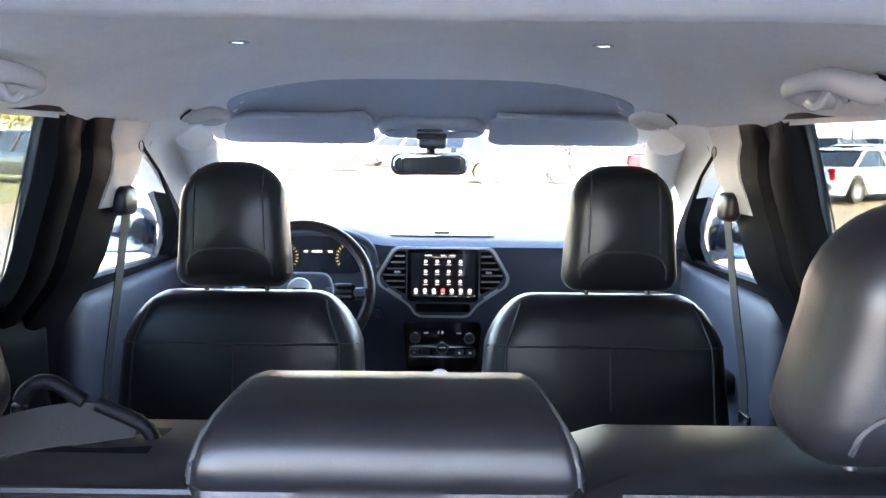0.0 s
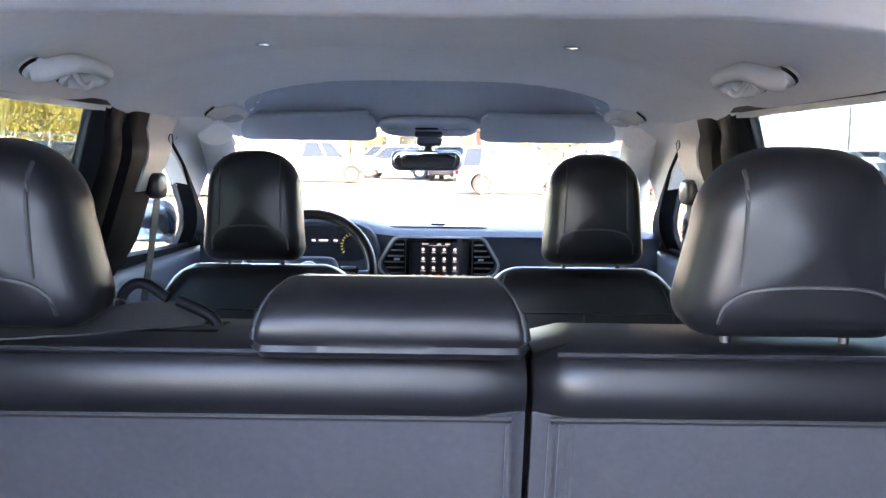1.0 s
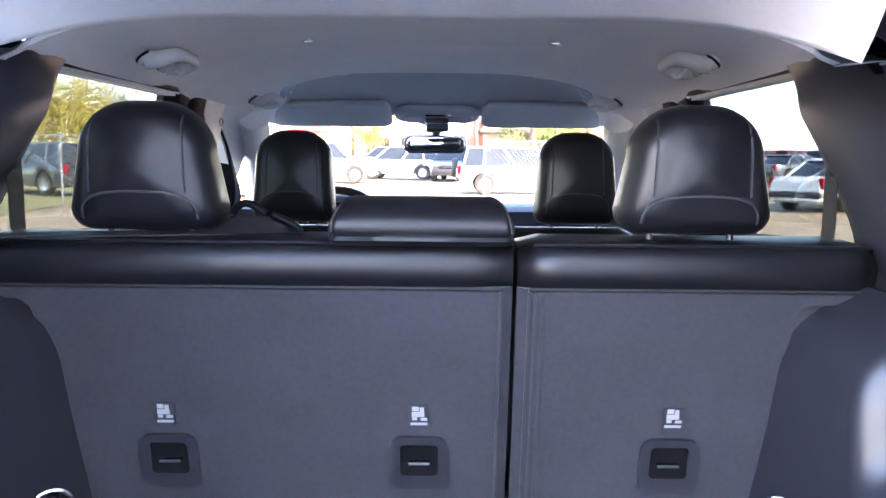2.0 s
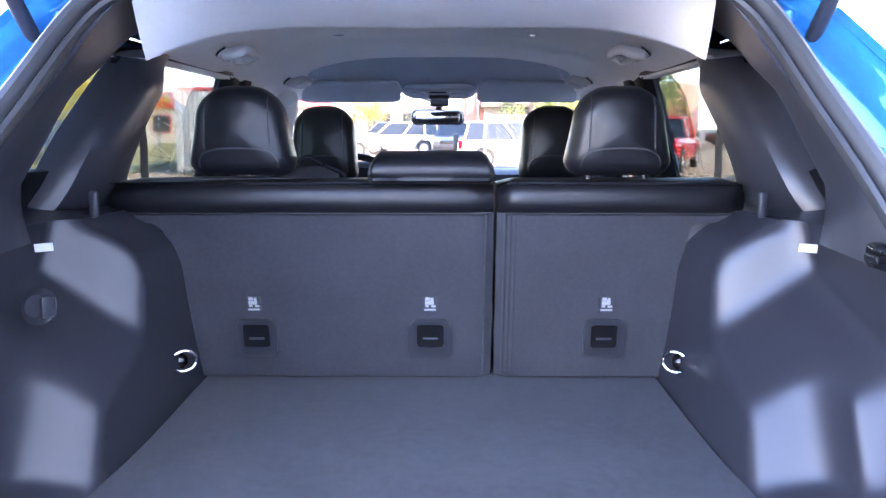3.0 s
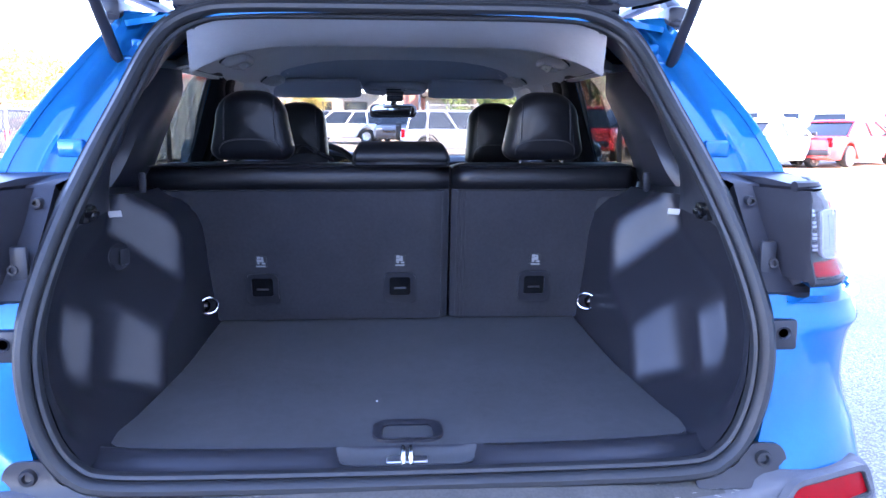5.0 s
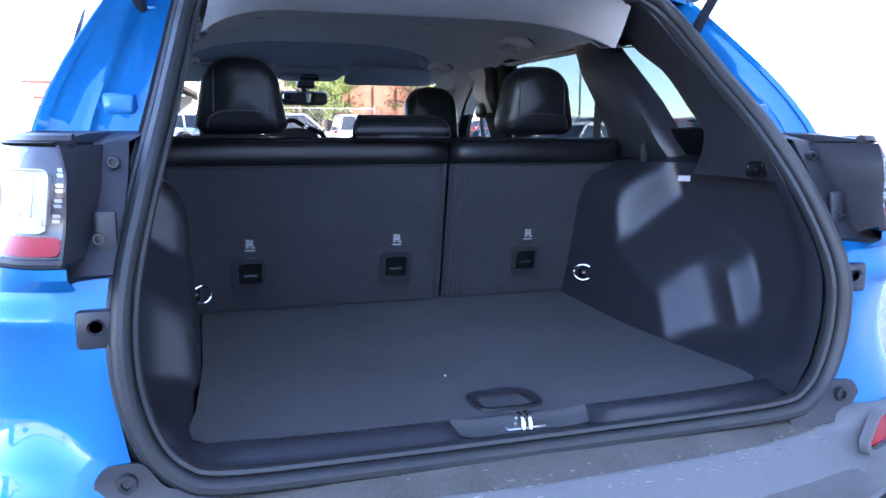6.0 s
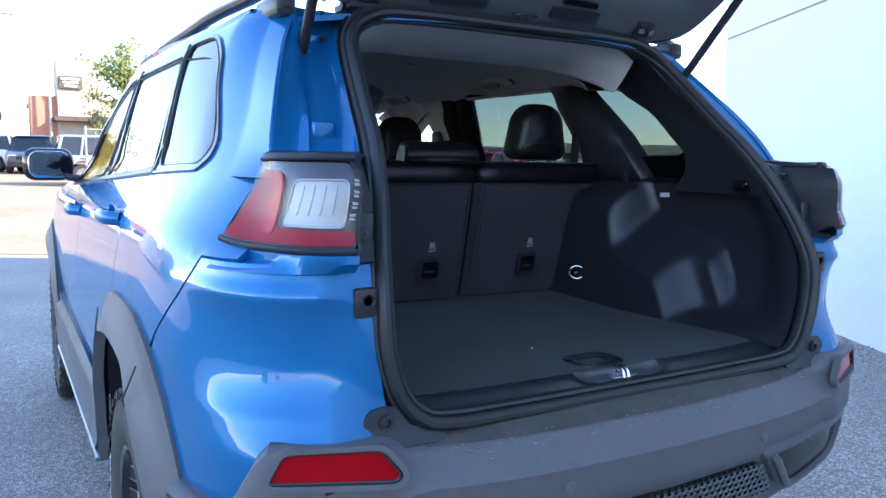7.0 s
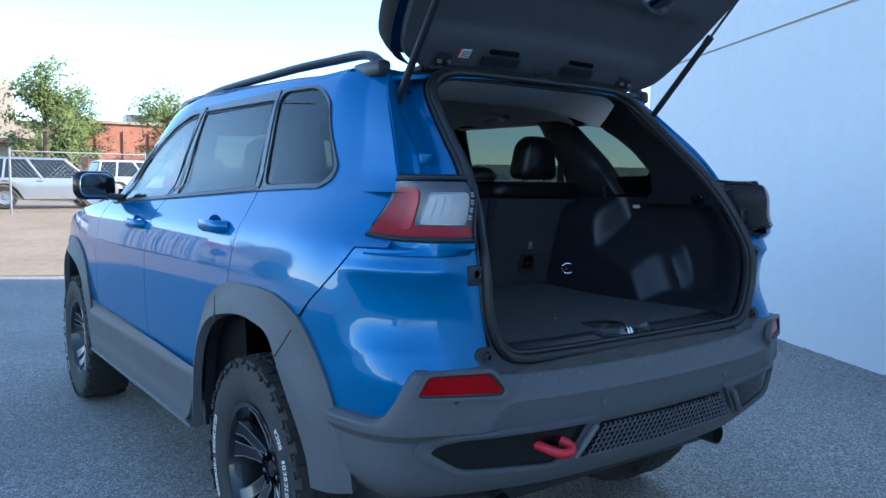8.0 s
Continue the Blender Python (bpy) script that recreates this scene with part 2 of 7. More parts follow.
def ribbon(path, across, width, thick=0.0015):
    """A flat strap along a path; across: its width's direction, a vector or one for each point."""
    P = [Vector(p) for p in path]
    rings = []
    for i, p in enumerate(P):
        t = (P[min(i + 1, len(P) - 1)] - P[max(i - 1, 0)]).normalized()
        a = Vector(across[i] if isinstance(across, list) else across)
        a = (a - t * a.dot(t)).normalized() * (width / 2)
        nrm = t.cross(a).normalized() * (thick / 2)
        rings.append([p - a - nrm, p + a - nrm, p + a + nrm, p - a + nrm])
    return loft(rings)


def rbox(sx, sy, sz, r=0.01, seg=2, at=(0, 0, 0), rot=None):
    """A box with rounded edges round its middle."""
    bm = bmesh.new()
    bmesh.ops.create_cube(bm, size=1)
    bm.transform(Matrix.Diagonal((sx, sy, sz, 1)))
    if r:
        bmesh.ops.bevel(bm, geom=bm.edges[:], offset=min(r, 0.49 * min(sx, sy, sz)), segments=seg, profile=0.5, affect="EDGES")
    if rot:
        bm.transform(rot)
    bm.transform(Matrix.Translation(at))
    return bm


def lathe(profile, n=32, axis="x"):
    """Turns (radius, along) pairs about an axis."""
    rings = []
    for r, h in profile:
        ring = []
        for k in range(n):
            a = 2 * math.pi * k / n
            c, s = r * math.cos(a), r * math.sin(a)
            ring.append((h, c, s) if axis == "x" else (c, h, s) if axis == "y" else (c, s, h))
        rings.append(ring)
    bm = loft(rings, True, False)
    for (r, _), ring in ((profile[0], 0), (profile[-1], -1)):
        if r < 0.001:
            bmesh.ops.remove_doubles(bm, verts=bm.verts, dist=0.0004)
            break
    return bm


def cushion(outline, depth, edge=0.03, bulge=0.012, rear_bulge=None, rows=4):
    """A padded slab: an outline in x and z about its middle, thick along y, edges rolled, faces domed."""
    rear_bulge = bulge if rear_bulge is None else rear_bulge
    half = max(0.02, min(max(abs(p[0]) for p in outline), max(abs(p[1]) for p in outline)))
    steps = []
    for s in (0.001, 0.3, 0.55, 0.78):
        steps.append((s * (1 - edge / half), -depth / 2 - rear_bulge * (1 - s * s)))
    for k in range(rows + 1):
        a = radians(90 * k / rows)
        steps.append((1 - edge / half * (1 - math.sin(a)), -depth / 2 + edge * (1 - math.cos(a))))
    for k in range(rows + 1):
        a = radians(90 - 90 * k / rows)
        steps.append((1 - edge / half * (1 - math.sin(a)), depth / 2 - edge * (1 - math.cos(a))))
    for s in (0.78, 0.55, 0.3, 0.001):
        steps.append((s * (1 - edge / half), depth / 2 + bulge * (1 - s * s)))
    return loft([[(x * s, y, z * s) for x, z in outline] for s, y in steps])


def seam(bm, pts, r=0.0022, way=(0, 1, 0), start=-0.5):
    """A stitched groove laid on a surface: points in x and z thrown along way onto bm."""
    tree = BVHTree.FromBMesh(bm)
    out = []
    for p in pts:
        o = Vector((p[0], start, p[1]))
        hit = tree.ray_cast(o, Vector(way))[0]
        if hit is not None:
            out.append(hit)
    return tube(out, r, 5) if len(out) > 2 else None


def bolt(r=0.011, axis="y", depth=0.008):
    return lathe([(0.0001, 0), (r * 0.45, 0), (r * 0.5, -depth * 0.5), (r * 0.55, -depth), (r * 0.9, -depth), (r, -depth * 0.3), (r, depth)], 14, axis)


def text_bar(w, h, t=0.001):
    return rbox(w, t, h, 0)



# ---- the blue car: outer shape ----
# Half width by height, rear face by height, and the edge of the rear opening by height.
WIDE = [(0.20, 0.83), (0.40, 0.885), (0.60, 0.90), (0.75, 0.912), (0.93, 0.916), (1.04, 0.908), (1.15, 0.885), (1.22, 0.842), (1.30, 0.788),
        (1.40, 0.758), (1.50, 0.730), (1.60, 0.697), (1.65, 0.665), (1.70, 0.60)]
REAR = [(0.70, -0.85), (0.80, -0.83), (0.87, -0.80), (1.07, -0.79), (1.17, -0.75), (1.29, -0.68), (1.40, -0.58), (1.52, -0.45), (1.62, -0.37), (1.70, -0.33)]
EDGE = [(0.70, 0.60), (0.85, 0.575), (0.90, 0.595), (1.07, 0.612), (1.25, 0.585), (1.35, 0.582), (1.46, 0.570), (1.58, 0.545), (1.63, 0.50), (1.70, 0.42)]
POWER = [(0.7, 2.6), (0.9, 2.6), (1.1, 2.58), (1.2, 2.38), (1.25, 2.75), (1.3, 3.4), (1.35, 3.5), (1.4, 3.5), (1.55, 3.4), (1.7, 3.3)]
RELIEF = [(p.x, p.y) for p in spline([(z, d, 0) for z, d in [(0.70, 0.0), (0.78, 0.012), (0.83, 0.020), (0.865, 0.016), (0.90, 0.0), (0.94, -0.014), (0.98, -0.019), (1.03, -0.014), (1.065, -0.001), (1.082, 0.012), (1.090, 0.0145), (1.098, 0.013), (1.115, 0.012), (1.135, 0.019), (1.146, 0.021), (1.151, 0.016), (1.156, 0.0), (1.20, 0.0)]], 5)]  # creases of the corner
WIDE, REAR, EDGE, POWER = [[(p.x, p.y) for p in spline([(z, d, 0) for z, d in rows], 5)] for rows in (WIDE, REAR, EDGE, POWER)]
# Above the lamps the skin ends further out and further forward, beside a deep painted gutter.
UPPER_X = [(1.30, 0.724), (1.33, 0.719), (1.36, 0.712), (1.40, 0.699), (1.44, 0.684), (1.48, 0.667), (1.52, 0.648), (1.56, 0.629), (1.60, 0.606), (1.64, 0.580), (1.70, 0.55)]
UPPER_Y = [(1.30, -0.600), (1.33, -0.582), (1.36, -0.563), (1.40, -0.535), (1.44, -0.502), (1.48, -0.465), (1.52, -0.425), (1.56, -0.385), (1.60, -0.347), (1.64, -0.312), (1.70, -0.27)]
BEND = -0.16  # where the side starts to turn round the rear corner
ROUND = 0.78  # unrolled length of the corner
TURNS = [math.pi / 2 * k / 24 for k in range(25)]


def front_taper(y, z):
    return 0.0 if y < 2.3 else -0.16 * ((y - 2.3) / 1.3) ** 2.2 * (0.5 + 0.5 * min(1, z))


def skin(s, z, side=-1, out=0.0):
    """A point of the car's flank: s runs forward along y, and behind BEND round the rear corner to the opening."""
    w = lerp(WIDE, z)
    if z > 1.2 and s < 0.35:
        w -= 0.05 * smooth(1.2, 1.45, z) * ((0.35 - max(s, -0.5)) / 0.85) ** 2
    if s >= BEND:
        n = Vector((1, 0, 0.25 if z > 1.2 else 0)).normalized()
        x = w + front_taper(s, z)
        return Vector((side * (x + out * n.x), s, z + out * n.z))
    u = min(1.0, (BEND - s) / ROUND)
    e = 2 / lerp(POWER, z)
    xo, yo = lerp(EDGE, z), lerp(REAR, z)

    def corner(cx, cy):
        pts = [(cx + (w - cx) * max(1e-9, math.cos(a)) ** e, BEND + (cy - BEND) * max(1e-9, math.sin(a)) ** e) for a in TURNS]
        run = [0.0]
        for (x0, y0), (x1, y1) in zip(pts, pts[1:]):
            run.append(run[-1] + math.hypot(x1 - x0, y1 - y0))
        return run
    run = corner(xo, yo)
    out += lerp(RELIEF, z) * smooth(0.42, 0.66, u) * smooth(1.0, 0.86, u)
    a = float(np.interp(u * run[-1], run, TURNS))
    x, y = xo + (w - xo) * max(1e-9, math.cos(a)) ** e, BEND + (yo - BEND) * max(1e-9, math.sin(a)) ** e
    k = smooth(1.27, 1.345, z) * smooth(-0.80, -0.74, s)
    if k:
        # above the lamp the pillar sweeps to a crisp edge
        xo, yo = lerp(UPPER_X, z), lerp(UPPER_Y, z)
        whole, rate = math.hypot(w - xo, BEND - yo), run[-1] / ROUND
        turn = 0.5 * whole / rate
        far = rate * (BEND - s) if BEND - s < turn else 0.5 * whole * (1 + (BEND - s - turn) / (0.575 - turn))
        v = min(1.05, far / whole)
        x, y = x + (w + (xo - w) * v ** 2.2 - x) * k, y + (BEND + (yo - BEND) * v - y) * k
        a *= 1 - 0.4 * k
    nx, ny = math.cos(a), -math.sin(a)
    return Vector((side * (x + out * nx), y + out * ny, z))


car = thing("car", "bright blue compact SUV with its liftgate open, parked on asphalt", "car", (0, 1.3, 0))


def side_part(name, outline, holes, mat, side, out=0.0, thick=0.02, step=0.035, parent=None, label=""):
    bm = sheet(outline, holes, lambda s, z: skin(s, z, side, out), step, thick, side < 0)
    return part(name, bm, mat, parent or car, label)


# Window openings in the flank (s, z).
W_QUARTER = round_corners([(0.145, 1.300), (-0.262, 1.310), (-0.330, 1.348), (-0.215, 1.470), (-0.138, 1.562), (-0.055, 1.612), (0.05, 1.618), (0.205, 1.620)], 0.05, 7)
W_REAR = round_corners([(0.998, 1.256), (0.215, 1.296), (0.245, 1.598), (0.955, 1.612)], 0.012, 3)
W_FRONT = round_corners([(1.84, 1.222), (1.075, 1.252), (1.035, 1.612), (1.15, 1.606), (1.32, 1.565), (1.50, 1.490), (1.70, 1.360)], 0.02, 3)


def grown(loop, d):
    """The loop with every point pushed away from its middle."""
    c = sum((Vector(p) for p in loop), Vector((0, 0))) / len(loop)
    out = []
    for i in range(len(loop)):
        a, b = Vector(loop[i - 1]), Vector(loop[(i + 1) % len(loop)])
        t = b - a
        if t.length < 1e-9:
            out.append(loop[i])
            continue
        n = Vector((t.y, -t.x)).normalized()
        if n.dot(Vector(loop[i]) - c) < 0:
            n = -n
        out.append(tuple(Vector(loop[i]) + n * d))
    return out


ARCH_OUT = [(0.56, 0.40), (0.515, 0.58), (0.455, 0.74), (0.345, 0.90), (0.185, 0.972), (0.0, 0.990), (-0.21, 0.985), (-0.33, 0.950), (-0.402, 0.897), (-0.463, 0.80), (-0.515, 0.69), (-0.545, 0.60), (-0.56, 0.50)]
ARCH_IN = [(0.50, 0.40), (0.465, 0.57), (0.425, 0.67), (0.365, 0.775), (0.235, 0.855), (0.0, 0.900), (-0.16, 0.890), (-0.245, 0.853), (-0.30, 0.768), (-0.34, 0.70), (-0.372, 0.638), (-0.405, 0.56), (-0.42, 0.48)]


def arch(mid, pts, mirror=False):
    return [(mid + (-y if mirror else y), z) for y, z in pts]


SURROUND = round_corners([(1.95, 1.206), (0.19, 1.281), (-0.27, 1.296), (-0.335, 1.322), (-0.348, 1.360), (-0.232, 1.468), (-0.152, 1.568), (-0.06, 1.622), (0.05, 1.630), (0.22, 1.633), (0.90, 1.638), (1.05, 1.638), (1.17, 1.630), (1.34, 1.586), (1.53, 1.505), (1.74, 1.372), (1.95, 1.226)], 0.05, 7)
CUT_B = 1.165   # seam between the doors
for side in (-1, 1):
    g = 0.0025
    # rear quarter panel above the bumper cover
    quarter = [(0.16, 1.655), (0.215, 1.62), (0.180, 1.30), (0.142, 1.20), (0.150, 1.08), (0.163, 0.985), (0.178, 0.948)]
    quarter += [(0.14, 0.945), (0.0, 0.95), (-0.16, 0.945), (-0.27, 0.915), (-0.335, 0.925), (-0.398, 0.980), (-0.508, 1.072), (-0.585, 1.145)]
    quarter += [(-0.69, 1.147), (-0.71, 1.18), (-0.752, 1.28), (-0.757, 1.308), (-0.735, 1.326), (-0.735, 1.40), (-0.735, 1.52), (-0.735, 1.60), (-0.735, 1.64), (-0.6, 1.665), (-0.2, 1.668)]
    side_part("rear_quarter_panel", quarter, [grown(W_QUARTER, 0.010)], PAINT, side, 0.0, 0.012, 0.02)
    cover = [(-0.265, 0.855), (-0.340, 0.902), (-0.402, 0.976), (-0.512, 1.068), (-0.589, 1.141), (-0.94, 1.141), (-0.94, 0.842), (-0.82, 0.844), (-0.75, 0.838),
             (-0.714, 0.797), (-0.675, 0.725), (-0.60, 0.705), (-0.51, 0.695), (-0.40, 0.74), (-0.32, 0.80)]
    side_part("bumper_cover", cover, [], PAINT, side, 0.0, 0.02, 0.012)
    # doors
    rear_door = [(0.185, 1.30), (0.220, 1.622), (0.34, 1.634), (0.90, 1.640), (0.985, 1.61), (CUT_B - g - 0.05, 1.25), (CUT_B - g, 1.10), (CUT_B - g, 0.60),
                 (0.525, 0.60), (0.485, 0.66), (0.415, 0.78), (0.30, 0.885), (0.185, 0.945), (0.168, 0.985), (0.155, 1.08), (0.147, 1.20)]
    rd = side_part("rear_door", rear_door, [grown(W_REAR, 0.010)], PAINT, side)
    front_door = [(CUT_B + g - 0.05, 1.25), (0.99, 1.61), (0.95, 1.642), (1.10, 1.640), (1.33, 1.590), (1.55, 1.495), (1.78, 1.37), (1.99, 1.22), (2.08, 1.12), (2.10, 0.95),
                  (2.12, 0.60), (CUT_B + g, 0.60), (CUT_B + g, 1.10)]
    fd = side_part("front_door", front_door, [grown(W_FRONT, 0.010)], PAINT, side)
    fender = [(2.085, 1.12), (2.00, 1.222), (2.20, 1.21), (2.60, 1.16), (3.0, 1.10), (3.30, 1.02), (3.42, 0.92), (3.45, 0.70), (3.26, 0.60), (3.14, 0.74), (2.98, 0.85),
              (2.72, 0.90), (2.46, 0.85), (2.30, 0.74), (2.20, 0.60), (2.125, 0.60), (2.105, 0.95)]
    side_part("front_fender", fender, [], PAINT, side)
    # lower sill cladding, wheel-arch flares
    sill = [(0.47, 0.62), (CUT_B, 0.635), (2.25, 0.665), (2.235, 0.58), (2.20, 0.42), (2.0, 0.40), (0.60, 0.40), (0.54, 0.44)]
    part("sill_cladding", sheet(sill, [], lambda s, z: skin(s, z, side, 0.010 + 0.022 * smooth(0.635, 0.60, z) + 0.012 * smooth(0.50, 0.42, z)), 0.02, 0.03, side < 0), CLADDING, car)
    side_part("sill_strip", [(0.52, 0.405), (2.2, 0.405), (2.2, 0.392), (0.52, 0.392)], [], SATIN, side, 0.050, 0.012, 0.08)
    ao, ai = [(p.x, p.y) for p in spline([(*p, 0) for p in ARCH_OUT], 4)], [(p.x, p.y) for p in spline([(*p, 0) for p in ARCH_IN], 4)]
    for mid, mirror, nm in ((0.0, False, "rear"), (2.72, True, "front")):
        loop = arch(mid, ao, mirror) + arch(mid, ai[::-1], mirror)

        def flare(s, z, mid=mid, mirror=mirror):
            r = math.hypot(s - mid, z - 0.40) - 0.47
            return skin(s, z, side, 0.008 + 0.032 * smooth(0.13, 0.02, r))
        part(nm + "_arch_flare", sheet(loop, [], flare, 0.022, 0.03, side < 0), CLADDING, car)
        # dark liner behind the arch
        liner = []
        for y, z in arch(mid, ai, mirror):
            p = skin(y, z, side, -0.005)
            liner.append((p, Vector((side * 0.55, y, z))))
        part("arch_liner", loft([[a for a, _ in liner], [b for _, b in liner]], False), TRIM, car)
    for y0, z0, tx in ((0.20, 0.93, 0.17), (-0.36, 0.905, -0.29)):
        p, q = skin(y0, z0, side, 0.03), skin(tx, z0 - 0.085, side, 0.046)
        part("flare_joint", tube([p, q], 0.0022, 5), RUBBER, car)
    # panes and their surrounds
    for nm, loop, mat, owner in (("quarter_window", W_QUARTER, TINTED, car), ("rear_door_window", W_REAR, TINTED, rd), ("front_door_window", W_FRONT, CLEAR, fd)):
        pane = side_part(nm, grown(loop, 0.006), [], mat, side, 0.001, 0.003, 0.05, owner)
        pane.visible_shadow = mat is CLEAR
    side_part("window_surround", SURROUND, [W_QUARTER, W_REAR, W_FRONT], BOWL, side, 0.006, 0.016, 0.03, None, "satin black window surround")
    for loop in (W_QUARTER, W_REAR, W_FRONT):
        ring = [skin(s, z, side, 0.006) for s, z in loop]
        part("glass_seal", tube(ring + [ring[0]], 0.0018, 6), RUBBER, car)
    # gaps between the door frames
    for (sa, za), (sb, zb) in (((CUT_B - 0.055, 1.252), (0.975, 1.632)), ((0.166, 1.288), (0.218, 1.628))):
        part("frame_gap", tube([skin(lerp([(0, sa), (1, sb)], k), lerp([(0, za), (1, zb)], k), side, 0.007) for k in np.linspace(0, 1, 9)], 0.0028, 6), RUBBER, car)
    side_part("belt_molding", [(1.95, 1.218), (1.95, 1.206), (0.19, 1.283), (0.19, 1.296)], [], TRIM, side, 0.008, 0.016, 0.05)
    # handles
    for owner, y in ((rd, 0.355), (fd, 1.335)):
        c = skin(y, 1.158 if y < 1 else 1.125, side, 0.0)
        path = spline([c + Vector((side * -0.004, 0.115, -0.008)), c + Vector((side * 0.026, 0.085, 0.002)), c + Vector((side * 0.036, 0.02, 0.004)),
                       c + Vector((side * 0.036, -0.04, 0.004)), c + Vector((side * 0.026, -0.085, 0.002)), c + Vector((side * -0.004, -0.11, 0.0))], 5)
        part("door_handle", tube(path, 0.013, 10, True, 1.5), PAINT, owner)
        cup = lathe([(0.0001, -0.012), (0.03, -0.010), (0.048, 0.0), (0.052, 0.0015)], 24, "x")
        cup.transform(Matrix.Translation(c + Vector((side * 0.001, 0.0, 0))) @ Matrix.Diagonal((side, 1.5, 0.75, 1)))
        part("handle_recess", cup, PAINT, owner)
    # mirror
    housing = cushion(rrect(0.205, 0.145, 0.05, 6), 0.09, 0.045, 0.02)
    housing.transform(Matrix.Translation((side * 0.955, 1.90, 1.297)) @ Matrix.Rotation(side * radians(-3), 4, "Z"))
    dm = part("door_mirror", housing, GLOSS, fd, "black door mirror with a blue lower shell")
    face = cushion(rrect(0.178, 0.118, 0.04, 6), 0.006, 0.003, 0.001)
    face.transform(Matrix.Translation((side * 0.955, 1.846, 1.297)) @ Matrix.Rotation(side * radians(-20), 4, "Z"))
    mg = new("mirror_glass", finish(face, "mirror_glass", MIRROR))
    mg.parent, mg.matrix_parent_inverse = fd, fd.matrix_world.inverted()
    part("mirror_arm", tube(spline([(side * 0.82, 1.86, 1.235), (side * 0.87, 1.885, 1.24), (side * 0.91, 1.90, 1.26)], 4), 0.026, 10, True, 0.7), TRIM, fd)

# roof, with two long swages, and its rails
ROOF = [(-0.36, 1.660), (-0.2, 1.684), (0.2, 1.720), (0.7, 1.744), (1.2, 1.757), (1.5, 1.752), (1.72, 1.675)]


def roof_at(x, y):
    z = lerp(ROOF, y)
    return Vector((x, y, z - 0.055 * (abs(x) / 0.665) ** 3 - 0.006 * math.exp(-((abs(x) - 0.42) / 0.02) ** 2)))


roof = sheet([(-0.45, -0.365), (0.45, -0.365), (0.56, -0.345), (0.63, -0.16), (0.655, 0.3), (0.66, 0.9), (0.645, 1.3), (0.60, 1.72), (0, 1.76), (-0.60, 1.72), (-0.645, 1.3), (-0.66, 0.9),
              (-0.655, 0.3), (-0.63, -0.16), (-0.56, -0.345)], [], roof_at, 0.06, 0.012)
part("roof", roof, PAINT, car)
for side in (-1, 1):
    rows = []
    for y in np.linspace(-0.20, 1.72, 40):
        zt = lerp([(-0.20, 1.655), (-0.1, 1.645), (0.0, 1.633), (1.05, 1.634), (1.17, 1.625), (1.34, 1.581), (1.53, 1.50), (1.72, 1.385)], y)
        a, b = skin(y, zt, side, -0.002), roof_at(side * lerp([(-0.2, 0.60), (1.2, 0.60), (1.72, 0.575)], y), y)
        rows.append([a] + [a.lerp(b, k) + Vector((side * 0.016, 0, 0.014)) * math.sin(k * math.pi) for k in (0.2, 0.4, 0.6, 0.8)] + [b + Vector((0, 0, 0.001))])
    part("roof_side", loft(rows, False), PAINT, car)
for side in (-1, 1):
    pts = [(-0.31, 1.640, 0), (-0.285, 1.675, 0), (-0.20, 1.706, 0), (0.0, 1.714, 0), (0.25, 1.716, 0), (0.5, 1.716, 0), (1.0, 1.714, 0), (1.3, 1.700, 0), (1.47, 1.675, 0)]
    part("roof_rail", tube(spline([(side * (0.585 + (0.03 if 0 < y < 1.1 else 0.015)), y, z) for y, z, _ in pts], 5), lambda t: 0.021, 10, True, 0.7), TRIM, car)
    part("rail_foot", rbox(0.05, 0.16, 0.05, 0.015, 2, (side * 0.60, -0.24, 1.655)), TRIM, car)

# closed front end, kept plain
hood = [(x, y) for x, y in ((-0.82, 2.15), (0.82, 2.15), (0.80, 2.8), (0.70, 3.38), (0.3, 3.46), (-0.3, 3.46), (-0.70, 3.38), (-0.80, 2.8))]
part("hood", sheet(hood, [], lambda x, y: Vector((x, y, lerp([(2.1, 1.225), (2.5, 1.195), (3.0, 1.13), (3.3, 1.06), (3.5, 0.95)], y) - 0.03 * (x / 0.8) ** 4 + 0.02 * smooth(0.40, 0.34, abs(x)))), 0.08, 0.015), PAINT, car)
nose = [[(0.80 * k, 3.44 + 0.10 * (1 - k * k) - (0.10 if z < 0.5 else 0) - 0.05 * max(0, z - 0.75), z) for k in np.linspace(-1, 1, 15)] for z in (1.0, 0.9, 0.75, 0.6, 0.5, 0.35)]
part("front_bumper", loft(nose, False), CLADDING, car)
part("grille", sheet(rrect(1.0, 0.13, 0.03, 4, 0, 0.88), [], lambda x, z: Vector((x, 3.555 - 0.10 * (x / 0.8) ** 2 - 0.02, z)), 0.08, 0.02), GLOSS, car)
for side in (-1, 1):
    part("headlamp", rbox(0.24, 0.06, 0.07, 0.02, 2, (side * 0.64, 3.47, 0.95)), LAMPWHITE, car)
part("underbody", rbox(1.5, 3.9, 0.18, 0.05, 2, (0, 1.35, 0.42)), TRIM, car)

# windscreen and its wiper cowl
SCREEN_TOP, SCREEN_BASE = (1.72, 1.632), (2.28, 1.225)


def windscreen(x, v):
    y = SCREEN_TOP[0] + (SCREEN_BASE[0] - SCREEN_TOP[0]) * v - 0.12 * (x / 0.7) ** 2 * (0.5 + 0.5 * v)
    return Vector((x * (0.90 + 0.16 * v), y, SCREEN_TOP[1] + (SCREEN_BASE[1] - SCREEN_TOP[1]) * v + 0.02 * math.sin(v * math.pi)))


